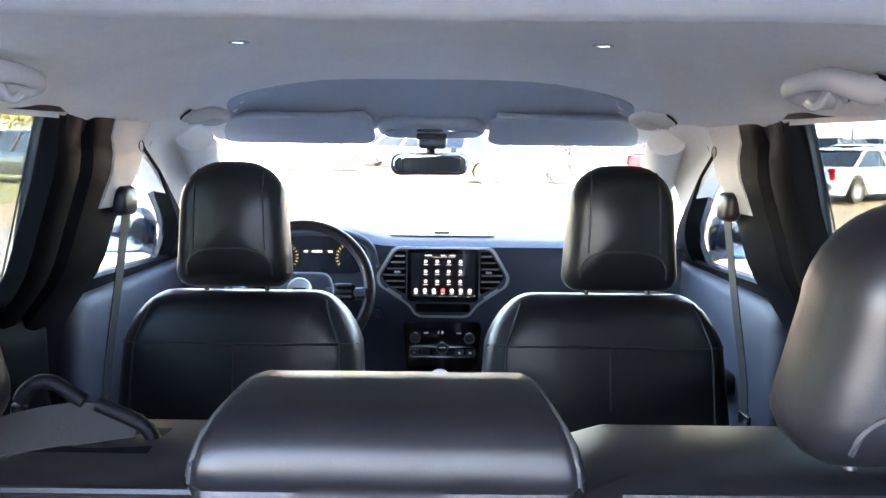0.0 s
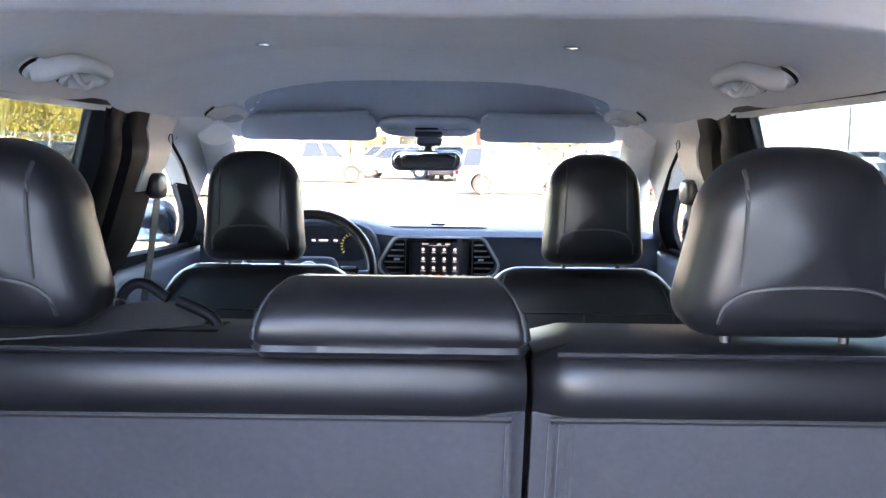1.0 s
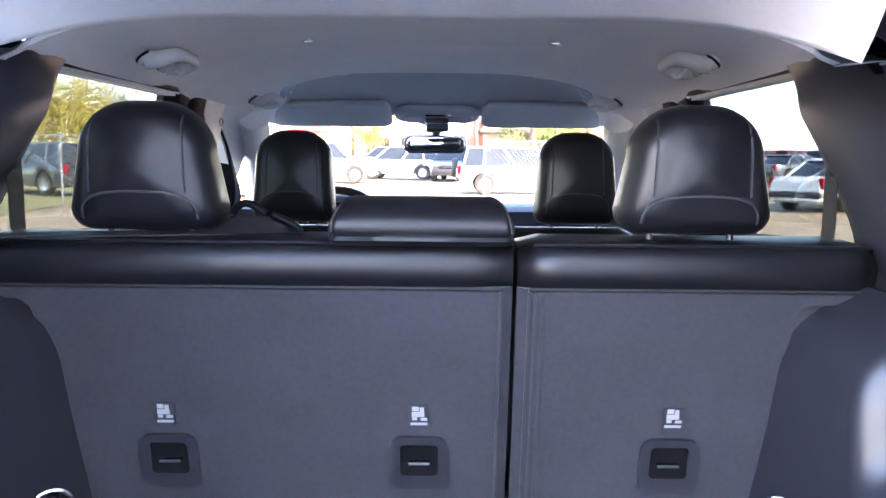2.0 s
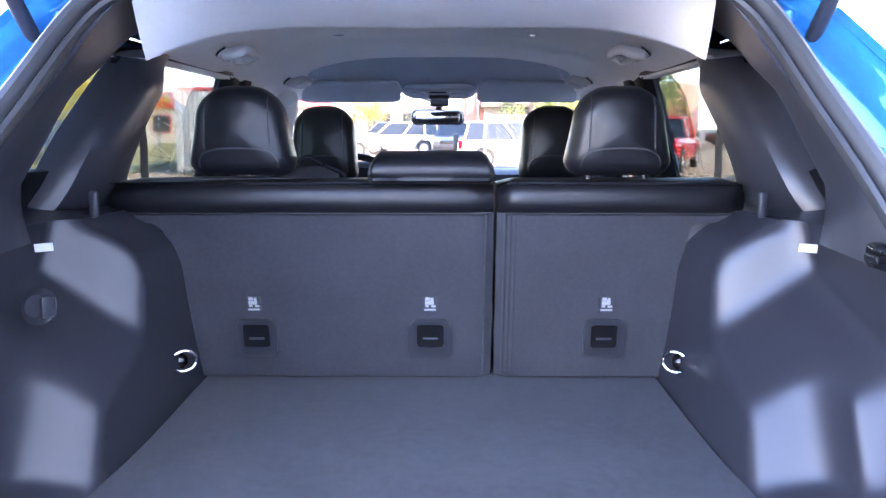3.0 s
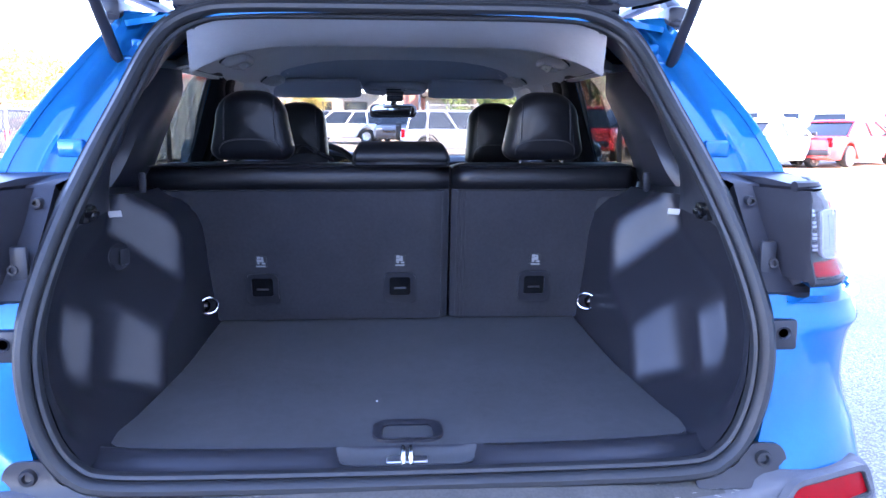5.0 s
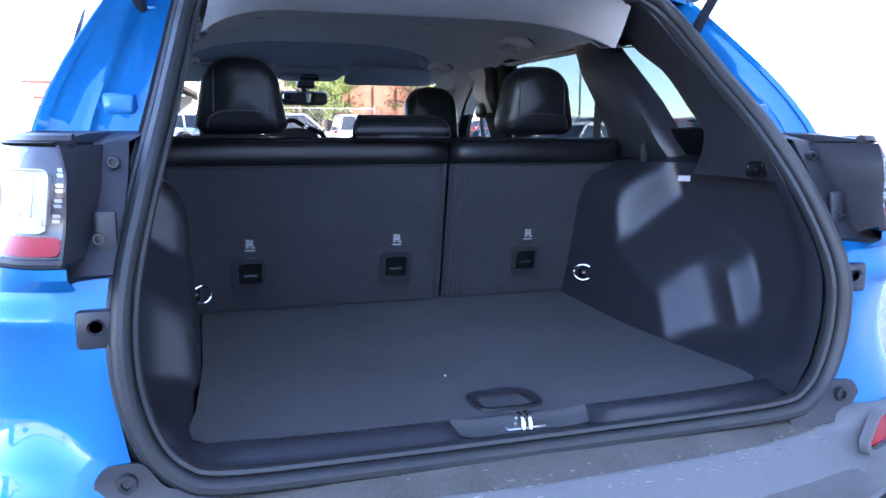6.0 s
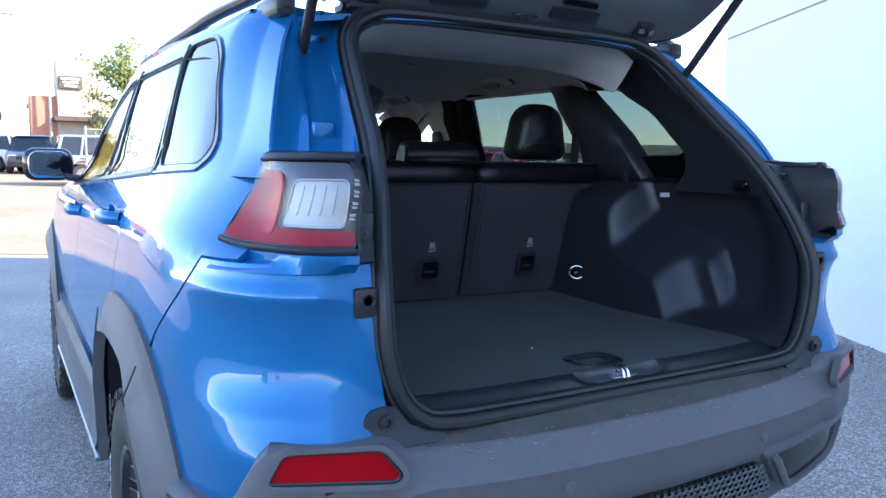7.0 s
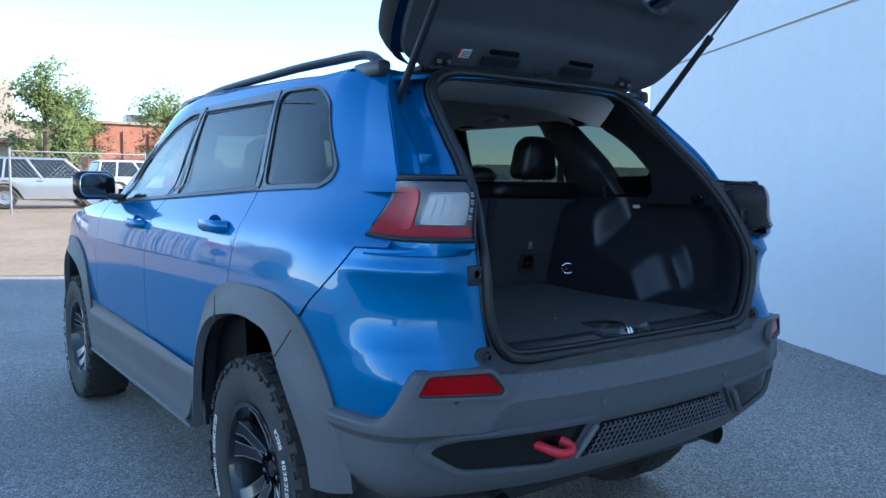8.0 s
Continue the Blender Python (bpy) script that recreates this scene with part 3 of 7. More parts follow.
ws = part("windscreen", sheet([(-0.66, 0), (0.66, 0), (0.70, 1), (-0.70, 1)], [], windscreen, 0.12, 0.004), CLEAR, car)
part("cowl", tube([windscreen(x, 1.03) + Vector((0, 0.02, -0.02)) for x in np.linspace(-0.70, 0.70, 15)], 0.03, 8), TRIM, car)
part("wiper", tube(spline([(-0.28, 2.27, 1.263), (-0.05, 2.285, 1.272), (0.12, 2.28, 1.268)], 6), 0.007, 6), RUBBER, car)

# tail lamps: red frame, clear inner lamp, dark housing towards the opening
LAMP = [(-0.612, 1.180), (-0.722, 1.314), (-0.872, 1.312), (-0.886, 1.285), (-0.896, 1.172), (-0.70, 1.172)]
RED = [(-0.622, 1.184), (-0.725, 1.300), (-0.768, 1.298), (-0.750, 1.202), (-0.888, 1.200), (-0.891, 1.177), (-0.70, 1.176)]
BAR = [(-0.720, 1.192), (-0.750, 1.290), (-0.765, 1.290), (-0.747, 1.192)]
CORE = [(-0.786, 1.284), (-0.864, 1.284), (-0.868, 1.206), (-0.766, 1.206)]


def lamp_face(side, out):
    def face(s, z):
        k = smooth(-0.68, -0.88, s)
        p = skin(s, z, side, out - 0.004 + 0.024 * smooth(1.19, 1.30, z) + 0.037 * smooth(-0.68, -0.86, s))
        return p + Vector((side * 0.010 * k, -(0.030 + 0.030 * smooth(1.16, 1.31, z)) * k, 0))
    return face


for side in (-1, 1):
    base = part("tail_lamp", sheet(round_corners(LAMP, 0.012, 3), [], lamp_face(side, 0.006), 0.02, 0.055, side < 0), SMOKE, car, "red and clear wrap-round tail lamp")
    part("red_lens", sheet(round_corners(RED, 0.012, 3), [], lamp_face(side, 0.011), 0.016, 0.006, side < 0), REDLENS, base)
    part("light_bar", sheet(round_corners(BAR, 0.006, 3), [], lamp_face(side, 0.0145), 0.016, 0.004, side < 0), REDBAR, base, "bright red light bar")
    core = part("clear_lamp", sheet(round_corners(CORE, 0.010, 3), [], lamp_face(side, 0.012), 0.016, 0.006, side < 0), LAMPCELL, base)
    for r, (g0, g1) in enumerate(((0.05, 0.16), (0.19, 0.96))):
        for c in range(1 + 4 * r):
            f0, f1 = (c + 0.03) / (1 + 4 * r), (c + 0.97) / (1 + 4 * r)
            cell = [(lerp([(0, -0.769 - 0.017 * g), (1, -0.866 + 0.003 * g)], f), 1.211 + 0.068 * g) for f, g in ((f0, g0), (f1, g0), (f1, g1), (f0, g1))]
            part("reflector_cell", sheet(round_corners(cell, 0.004, 2), [], lamp_face(side, 0.0145), 0.012, 0.003, side < 0), LAMPCELL, core)
    rimline = [lamp_face(side, 0.016)(*q) for q in dense(round_corners(CORE, 0.010, 3), 0.012)]
    part("lamp_rim", tube(rimline + rimline[:1], 0.0016, 5), LAMPWHITE, core)
    for k in range(8):
        z0 = 1.286 - 0.019 * (k // 2) - 0.0065 * (k % 2)
        part("chrome_tab", sheet([(-0.873, z0), (-0.882, z0), (-0.884, z0 - 0.0045), (-0.875, z0 - 0.0045)], [], lamp_face(side, 0.013), 0.02, 0.002, side < 0), LAMPWHITE, base)
    low = [lamp_face(side, 0.004)(a, b - 0.004) for a, b in ((-0.613, 1.180), (-0.65, 1.175), (-0.70, 1.171), (-0.75, 1.171), (-0.80, 1.171), (-0.85, 1.171), (-0.895, 1.171))]
    part("lamp_gasket", tube(low, 0.0065, 8), HOUSING, base)
    high = [lamp_face(side, -0.004)(a, 1.320) for a in np.linspace(-0.728, -0.885, 8)]
    part("upper_gasket", tube(high, 0.009, 8), HOUSING, base)
    cover = part("lens_cover", sheet(round_corners(LAMP, 0.012, 3), [], lamp_face(side, 0.019), 0.025, 0.002, side < 0), LENS, base)
    # painted lip of the bumper cover under the lamp
    part("cover_lip", loft([[skin(q, 1.128, side, 0.012), lamp_face(side, 0.002)(q, 1.160) - Vector((0, 0, 0.014)), lamp_face(side, 0.002)(q, 1.160), lamp_face(side, -0.02)(q, 1.165)] for q in np.linspace(-0.62, -0.90, 14)], False), PAINT, car, sharp=50)
    cover.visible_shadow = False
    # dark inner side of the lamp, down to the housing beside the opening, with its screws
    wall = []
    for z in np.linspace(1.314, 1.168, 9):
        rear, foot = lamp_face(side, 0.018)(lerp([(1.158, -0.898), (1.285, -0.886), (1.316, -0.872)], z), z), skin(-0.902, z, side, 0.008)
        wall.append([rear + Vector((side * 0.004, 0.002, 0)), rear, rear.lerp(foot, 0.12) - Vector((side * 0.002, 0, 0)), rear.lerp(foot, 0.6), foot])
    part("lamp_side", loft(wall, False), HOUSING, base, sharp=50)
    house = [(-0.86, 1.318), (-0.94, 1.318), (-0.94, 1.144), (-0.86, 1.144)]
    part("lamp_housing", sheet(house, [], lambda s, z: skin(s, z, side, 0.010), 0.02, 0.02, side < 0), HOUSING, car)
    for s0, z0 in ((-0.925, 1.29), (-0.915, 1.19)):
        p = skin(s0, z0, side, 0.014)
        part("housing_screw", moved(bolt(0.009), Matrix.Translation(p)), STEEL, car)
    part("housing_rib", rbox(0.028, 0.012, 0.075, 0.005, 2, skin(-0.925, 1.19, side, 0.012) + Vector((0, 0, 0))), TRIM, car)
    # gate bump stop
    p = Vector((side * 0.625, -0.776, 1.075))
    part("bump_stop", join(rbox(0.050, 0.04, 0.052, 0.006, 2, p), moved(lathe([(0.0001, 0), (0.008, 0), (0.011, -0.004), (0.012, 0.01)], 12, "y"), Matrix.Translation(p + Vector((0, -0.02, 0.004))))), TRIM, car)

# ---- rear opening: seal, gutter, sill ----
OPENING = [(0.0, 1.655), (0.20, 1.655), (0.318, 1.653), (0.388, 1.647), (0.447, 1.622), (0.486, 1.572), (0.514, 1.455), (0.537, 1.348), (0.562, 1.248), (0.583, 1.153), (0.592, 1.073),
           (0.588, 0.988), (0.566, 0.912), (0.530, 0.868), (0.475, 0.850), (0.30, 0.846), (0.0, 0.845)]


def ring_round(out=0.0, y_off=0.0):
    half = [Vector((x, lerp(REAR, z) + y_off, z)) for x, z in OPENING]
    c = Vector((0, -0.6, 1.2))
    loop = half + [Vector((-p.x, p.y, p.z)) for p in half[-2:0:-1]]
    loop = spline(loop, 5, True)
    res = []
    for i, p in enumerate(loop):
        t = loop[(i + 1) % len(loop)] - loop[i - 1]
        n = Vector((t.z, 0, -t.x)).normalized()
        if n.dot(p - c) < 0:
            n = -n
        res.append(p + n * out)
    return res


def closed_tube(loop, r, n=8, sx=1.0):
    rings, c = [], Vector((0, -0.6, 1.2))
    for i, p in enumerate(loop):
        t = (loop[(i + 1) % len(loop)] - loop[i - 1]).normalized()
        a = Vector((t.z, 0, -t.x)).normalized()
        b = t.cross(a)
        rings.append([p + a * (r * math.cos(2 * math.pi * k / n)) + b * (r * sx * math.sin(2 * math.pi * k / n)) for k in range(n)])
    rings.append(rings[0])
    bm = loft(rings, True, False)
    bmesh.ops.remove_doubles(bm, verts=bm.verts, dist=1e-6)
    return bm


seal = part("opening_seal", closed_tube(ring_round(0.004, -0.008), 0.013, 10, 1.2), RUBBER, car, "thick black rubber weather seal")
part("seal_lip", closed_tube(ring_round(-0.012, 0.004), 0.007, 8, 1.6), RUBBER, seal)
part("seal_lip", closed_tube(ring_round(0.018, 0.004), 0.006, 8, 1.4), RUBBER, seal)
# painted gutter wall between the seal and the outer skin
outer, inner = ring_round(0.030, 0.012), ring_round(-0.004, 0.028)
part("opening_flange", loft([outer, inner], True, False), RUBBER, car)
SEAL_X = [(1.30, 0.548), (1.34, 0.540), (1.46, 0.516), (1.58, 0.490), (1.62, 0.462), (1.645, 0.425), (1.66, 0.40)]


def gutter(side, f, z):
    """A point of the painted channel: f runs from the seal (0) to the edge of the skin (1)."""
    a = Vector((lerp(SEAL_X, z), lerp(REAR, z) + 0.020, z))
    b = Vector((lerp(UPPER_X, z) + 0.003, lerp(UPPER_Y, z) + 0.002, z))
    x = a.x + (b.x - a.x) * f
    floor = b.y + 0.03 * smooth(1.36, 1.52, z) * smooth(1.66, 1.58, z) + 0.016
    y = lerp([(0.0, a.y), (0.03, a.y + 0.004), (0.12, max(a.y, floor - 0.006)), (0.20, floor), (0.52, floor), (0.58, floor - 0.010), (0.68, b.y + 0.020), (0.90, b.y + 0.008), (0.985, b.y + 0.001), (1.0, b.y), (1.03, b.y + 0.004)], f)
    return Vector((side * x, y, z))


for side in (-1, 1):
    rows = [[gutter(side, f, z) for f in (0, 0.03, 0.08, 0.12, 0.20, 0.30, 0.42, 0.52, 0.55, 0.58, 0.63, 0.68, 0.78, 0.90, 0.985, 1.0, 1.02)] for z in np.linspace(1.318, 1.655, 30)]
    part("pillar_gutter", loft(rows, False), PAINT, car, sharp=50)
    for z, f, w, h in ((1.375, 0.40, 0.050, 0.036), (1.585, 0.42, 0.034, 0.024)):
        c = gutter(side, f, z)
        turn = math.atan2(gutter(side, f + 0.1, z).y - gutter(side, f - 0.1, z).y, gutter(side, f + 0.1, z).x - gutter(side, f - 0.1, z).x)
        part("gutter_boss", moved(rbox(w, 0.018, h, 0.007, 3), Matrix.Translation(c + Vector((0, -0.003, 0))) @ Matrix.Rotation(turn, 4, "Z")), PAINT, car)
    for z, f in ((1.585, 0.20),):
        part("gutter_plug", moved(lathe([(0.0001, -0.004), (0.008, -0.004), (0.010, 0.0), (0.010, 0.01)], 14, "y"), Matrix.Translation(gutter(side, f, z))), HOUSING, car)
    # dark shelf between the gutter's foot and the lamp housing
    fs = np.linspace(0.0, 1.0, 12)
    top = [gutter(side, f, 1.330) for f in fs]
    lip = [skin(-0.94 + 0.215 * f, 1.318, side, 0.012) if f < 0.3 else lamp_face(side, 0.014)(-0.94 + 0.215 * f, 1.317) for f in fs]
    low = [skin(-0.94 + 0.215 * f, 1.300, side, 0.006) for f in fs]
    part("gutter_shelf", loft([[p + Vector((0, 0.01, 0)) for p in top], [p + Vector((0, -0.004, 0.004)) for p in top], [t.lerp(l, 0.5) + Vector((0, 0, 0.006)) for t, l in zip(top, lip)], lip, low], False), HOUSING, car, sharp=50)
    # corner plates with bolts under the seal
    plate = round_corners([(0.48, 0.845), (0.55, 0.852), (0.578, 0.892), (0.625, 0.890), (0.64, 0.872), (0.638, 0.842), (0.60, 0.822), (0.48, 0.822)], 0.012, 3)
    part("corner_plate", sheet(plate, [], lambda x, z: Vector((side * x, lerp(REAR, z) - 0.006, z)), 0.02, 0.010, side < 0), TRIM, car)
    part("plate_bolt", moved(bolt(0.014), Matrix.Translation((side * 0.598, -0.806, 0.866))), STEEL, car)

top_ring = [p for p in ring_round(-0.006, 0.02) if p.z > 1.615]
top_ring.sort(key=lambda p: p.x)
part("header_trim", loft([top_ring, [Vector((p.x * 0.97, p.y + 0.09, p.z + 0.004)) for p in top_ring], [Vector((p.x * 0.965, -0.20, p.z + 0.012)) for p in top_ring]], False), TRIM, car)
# rear bumper: ledge, face, lower insert
PLAN = [(0.918, -0.535), (0.908, -0.62), (0.882, -0.703), (0.822, -0.773), (0.712, -0.827), (0.58, -0.874), (0.35, -0.920), (0.0, -0.938)]
plan = spline([(x, y, 0) for x, y in PLAN], 5)
plan = plan + [Vector((-p.x, p.y, 0)) for p in plan[-2::-1]]
rows, pads = [], []
for i, p in enumerate(plan):
    t = plan[min(i + 1, len(plan) - 1)] - plan[max(i - 1, 0)]
    n = Vector((t.y, -t.x, 0)).normalized()
    if n.dot(p - Vector((0, 0, 0))) < 0:
        n = -n
    k = smooth(0.885, 0.80, abs(p.x))      # 0 along the flank, 1 across the back
    m = smooth(0.64, 0.56, abs(p.x))       # 1 where the loading ledge lies
    top = 0.722 + 0.126 * k
    reach = 0.05 + 0.10 * smooth(0.72, 0.60, abs(p.x))
    side_prof = [(-reach, top), (-reach * 0.55, top), (-0.030, top - 0.001), (-0.016, top - 0.003), (-0.006, top - 0.010), (0.0, top - 0.030), (0.003, 0.735 - 0.03 * (1 - k)), (0.003, 0.722 - 0.03 * (1 - k)), (0.002, 0.690), (-0.010, 0.682), (-0.024, 0.665),
                 (-0.030, 0.60), (-0.036, 0.56), (-0.055, 0.535), (-0.09, 0.50), (-0.17, 0.475)]
    back_prof = [(-reach, top), (-reach * 0.75, top - 0.010), (-reach * 0.50, top - 0.024), (-0.058, top - 0.034), (-0.052, top - 0.038), (-0.046, top - 0.045), (-0.006, 0.771), (0.001, 0.762), (-0.012, 0.700), (-0.016, 0.682), (-0.026, 0.665),
                 (-0.030, 0.60), (-0.036, 0.56), (-0.055, 0.535), (-0.09, 0.50), (-0.17, 0.475)]
    prof = [(a0 + (b0 - a0) * m, a1 + (b1 - a1) * m) for (a0, a1), (b0, b1) in zip(side_prof, back_prof)]
    rows.append([p + n * o + Vector((0, 0, z)) for o, z in prof])
    if m == 1:
        pads.append([p + n * o + Vector((0, 0, z + 0.0016)) for o, z in [prof[1], prof[2], prof[3]]])
bumper = part("rear_bumper", loft(rows, False), CLADDING, car, "textured black plastic rear bumper with scuffed ledge", sharp=30)

PAD = material("worn_ledge_plastic", (0.066, 0.063, 0.059), 0.7, 0, 0.3, 14, bump=0.4, bscale=500, tint=(0.075, 0.070, 0.064), spec=0.2)
part("ledge_pad", loft(pads, False), PAD, bumper)
part("ledge_ridge", tube([row[0] + Vector((0, 0, 0.002)) for row in pads], 0.0035, 6), CLADDING, bumper)


def bumper_at(x, z, out=0.004):
    """A point on the bumper's face."""
    flat = smooth(0.64, 0.56, abs(x))
    y = float(np.interp(x, [q.x for q in plan[::-1] if abs(q.x) < 0.91], [q.y for q in plan[::-1] if abs(q.x) < 0.91]))
    o = lerp([(0.50, -0.09), (0.535, -0.055), (0.56, -0.036), (0.60, -0.030), (0.665, -0.024), (0.682, -0.010 - 0.006 * flat), (0.692, 0.002 - 0.014 * flat), (0.72, 0.003 - 0.010 * flat), (0.752, 0.002), (0.84, -0.004)], z)
    return Vector((x, y - o - out, z))


for side in (-1, 1):
    lens = round_corners([(0.800, 0.792), (0.796, 0.800), (0.780, 0.832), (0.770, 0.836), (0.640, 0.838), (0.630, 0.834), (0.602, 0.797), (0.61, 0.788)], 0.008, 3)
    refl = part("reflector", sheet(lens, [], lambda x, z: bumper_at(side * x, z, 0.004), 0.015, 0.012, side < 0), REDLENS, bumper, "red bumper reflector")
    part("reflector_rim", sheet(grown(lens, 0.014), [grown(lens, 0.004)], lambda x, z: bumper_at(side * x, z, 0.012), 0.015, 0.016, side < 0), CLADDING, refl)
    edge_line = [bumper_at(side * x, z, 0.006) for x, z in grown(lens, 0.002)]
    part("reflector_gasket", tube(edge_line + edge_line[:1], 0.003, 6), RUBBER, refl)
    part("parking_sensor", moved(lathe([(0.0001, -0.003), (0.010, -0.003), (0.0115, -0.0015), (0.012, 0.004)], 18, "y"), Matrix.Translation(bumper_at(side * 0.275, 0.724, 0.0))), CLADDING, bumper)
    slot = round_corners([(0.805, 0.645), (0.785, 0.668), (0.70, 0.682), (0.30, 0.684), (0.285, 0.676), (0.352, 0.590), (0.42, 0.566), (0.70, 0.580)], 0.02, 3)
    slot_in = round_corners([(0.768, 0.642), (0.75, 0.660), (0.69, 0.672), (0.325, 0.675), (0.380, 0.600), (0.44, 0.576), (0.69, 0.590)], 0.018, 4)
    part("hook_bezel", sheet(slot, [slot_in], lambda x, z: bumper_at(side * x, z, 0.016), 0.02, 0.02, side < 0), CLADDING, bumper)
    part("hook_recess", sheet(slot_in, [], lambda x, z: bumper_at(side * x, z, 0.006), 0.03, 0.008, side < 0), GLOSS, bumper)
    part("bezel_blade", tube([bumper_at(side * 0.312, 0.668, 0.026), bumper_at(side * 0.378, 0.588, 0.026)], 0.009, 8), BEZEL, bumper)
    hk = spline([bumper_at(side * 0.487, 0.636, -0.03), bumper_at(side * 0.475, 0.628, 0.022), bumper_at(side * 0.445, 0.615, 0.044), bumper_at(side * 0.410, 0.613, 0.042), bumper_at(side * 0.396, 0.624, 0.024),
                 bumper_at(side * 0.412, 0.636, 0.002)], 6)
    if side < 0:
        part("tow_hook", tube(hk, 0.0125, 10), HOOKRED, bumper, "red painted tow hook")
mesh_in = round_corners([(-0.275, 0.662), (0.275, 0.662), (0.345, 0.575), (-0.345, 0.575)], 0.01, 2)
part("mesh_backing", sheet(mesh_in, [], lambda x, z: bumper_at(x, z, 0.004), 0.04, 0.006), GLOSS, bumper)
cells = bmesh.new()
for r in range(6):
    for c in range(36):
        x, z = -0.34 + 0.0195 * c + (0.0098 if r % 2 else 0), 0.584 + 0.0140 * r
        if inside((x, z), mesh_in):
            p = bumper_at(x, z, 0.013)
            ring_o = [cells.verts.new(p + Vector((0.0108 * math.cos(k * math.pi / 3), 0, 0.0082 * math.sin(k * math.pi / 3)))) for k in range(6)]
            ring_i = [cells.verts.new(p + Vector((0.0072 * math.cos(k * math.pi / 3), 0.004, 0.0052 * math.sin(k * math.pi / 3)))) for k in range(6)]
            for k in range(6):
                cells.faces.new((ring_o[k], ring_o[(k + 1) % 6], ring_i[(k + 1) % 6], ring_i[k]))
mg = part("mesh_grille", cells, CLADDING, bumper)
tagged(mg, kind="stuff")
for side in (-1, 1):
    part("exhaust_tip", moved(lathe([(0.030, 0.10), (0.034, -0.02), (0.034, -0.04), (0.030, -0.04), (0.028, 0.08)], 20, "y"), Matrix.Translation((side * 0.50, -0.715, 0.440))), STEEL, car)
# scuffs along the edge of the loading ledge
scuff = bmesh.new()
rnd = random.Random(4)
ledge = BVHTree.FromObject(bumper, bpy.context.evaluated_depsgraph_get())
shift = car.matrix_world.translation
for k in range(150):
    x = rnd.uniform(-0.56, 0.56)
    y = float(np.interp(x, [q.x for q in plan[::-1] if abs(q.x) < 0.91], [q.y for q in plan[::-1] if abs(q.x) < 0.91])) + (abs(rnd.gauss(0, 0.014)) + 0.040 if rnd.random() < 0.75 else rnd.uniform(0.03, 0.13))
    hit = ledge.ray_cast(Vector((x, y, 1.0)) , Vector((0, 0, -1)))[0]
    if hit is None:
        continue
    sz, a = rnd.uniform(0.0010, 0.0034), rnd.uniform(-0.3, 0.3)
    long = rnd.uniform(1.0, 3.2)
    vs = [scuff.verts.new((x + sz * long * math.cos(q) * math.cos(a), y + sz * 0.6 * math.sin(q) + sz * long * math.cos(q) * math.sin(a), hit.z + 0.0014)) for q in np.linspace(0, 6.28, 7)[:-1]]
    scuff.faces.new(vs)
SCUFF = material("scuffed_plastic", (0.34, 0.33, 0.31), 0.8, 0, 0.3, 60)
tagged(part("scuff_marks", scuff, SCUFF, bumper), kind="stuff")

# ---- liftgate, raised on its hinges ----
HINGE, RISE = Vector((0, -0.30, 1.675)), radians(46)
WAY = Vector((0, -math.cos(RISE), math.sin(RISE)))
OUT = Vector((0, math.sin(RISE), math.cos(RISE)))
GATE = [(0.0, 0.50), (0.03, 0.575), (0.08, 0.615), (0.18, 0.645), (0.30, 0.66), (0.42, 0.668), (0.56, 0.674), (0.70, 0.672), (0.85, 0.635), (0.96, 0.56), (1.01, 0.46), (1.025, 0.0)]


def gate_point(x, d, lift=0.0):
    """x across, d away from the hinge, lift towards the outside of the gate."""
    bow = -0.10 * (d / 1.0) ** 2 if d > 0 else 0
    crown = -0.05 * (x / 0.68) ** 2
    return HINGE + Vector((x, 0, 0)) + WAY * d + OUT * (lift + bow + crown)


half_gate = spline([(w, d, 0) for d, w in GATE], 4)
gate_out = [(p.x, p.y) for p in half_gate] + [(-p.x, p.y) for p in half_gate[-2::-1]]
gate_glass = round_corners([(0.0, 0.425), (0.20, 0.385), (0.33, 0.328), (0.385, 0.318), (0.405, 0.34), (0.50, 0.58), (0.48, 0.66), (-0.48, 0.66), (-0.50, 0.58), (-0.405, 0.34), (-0.385, 0.318), (-0.33, 0.328), (-0.20, 0.385)], 0.03, 4)
gate_in = [(x * 0.955, 0.02 + d * 0.965) for x, d in gate_out]
gate = part("liftgate", sheet(gate_out, [gate_glass], lambda x, d: gate_point(x, d, 0.085), 0.05, 0.012), PAINT, car, "raised liftgate, blue outside and black inside")
part("gate_edge", loft([[gate_point(x * 1.010, d * 1.004, 0.102) for x, d in gate_out], [gate_point(x * 1.012, d * 1.004, 0.06) for x, d in gate_out], [gate_point(x, d, 0.02) for x, d in gate_out]], False), CABIN, gate)


def gate_lining(x, d):
    dip = 0.022 * smooth(0.0, 0.02, min(0.55 - abs(x), d - 0.14)) * smooth(0.345, 0.325, d) + 0.03 * smooth(0.70, 0.75, d) * smooth(0.50, 0.42, abs(x)) * smooth(0.97, 0.90, d)
    return gate_point(x, d, -0.005 + dip)


glass_in = [(x * 0.95, 0.50 + (d - 0.50) * 0.92) for x, d in gate_glass]
part("gate_lining", sheet(gate_in, [glass_in], gate_lining, 0.03, 0.02), LINING, gate)
gp = part("gate_window", sheet(grown(gate_glass, 0.01), [], lambda x, d: gate_point(x, d, 0.075), 0.1, 0.004), TINTED, gate)
gp.visible_shadow = False

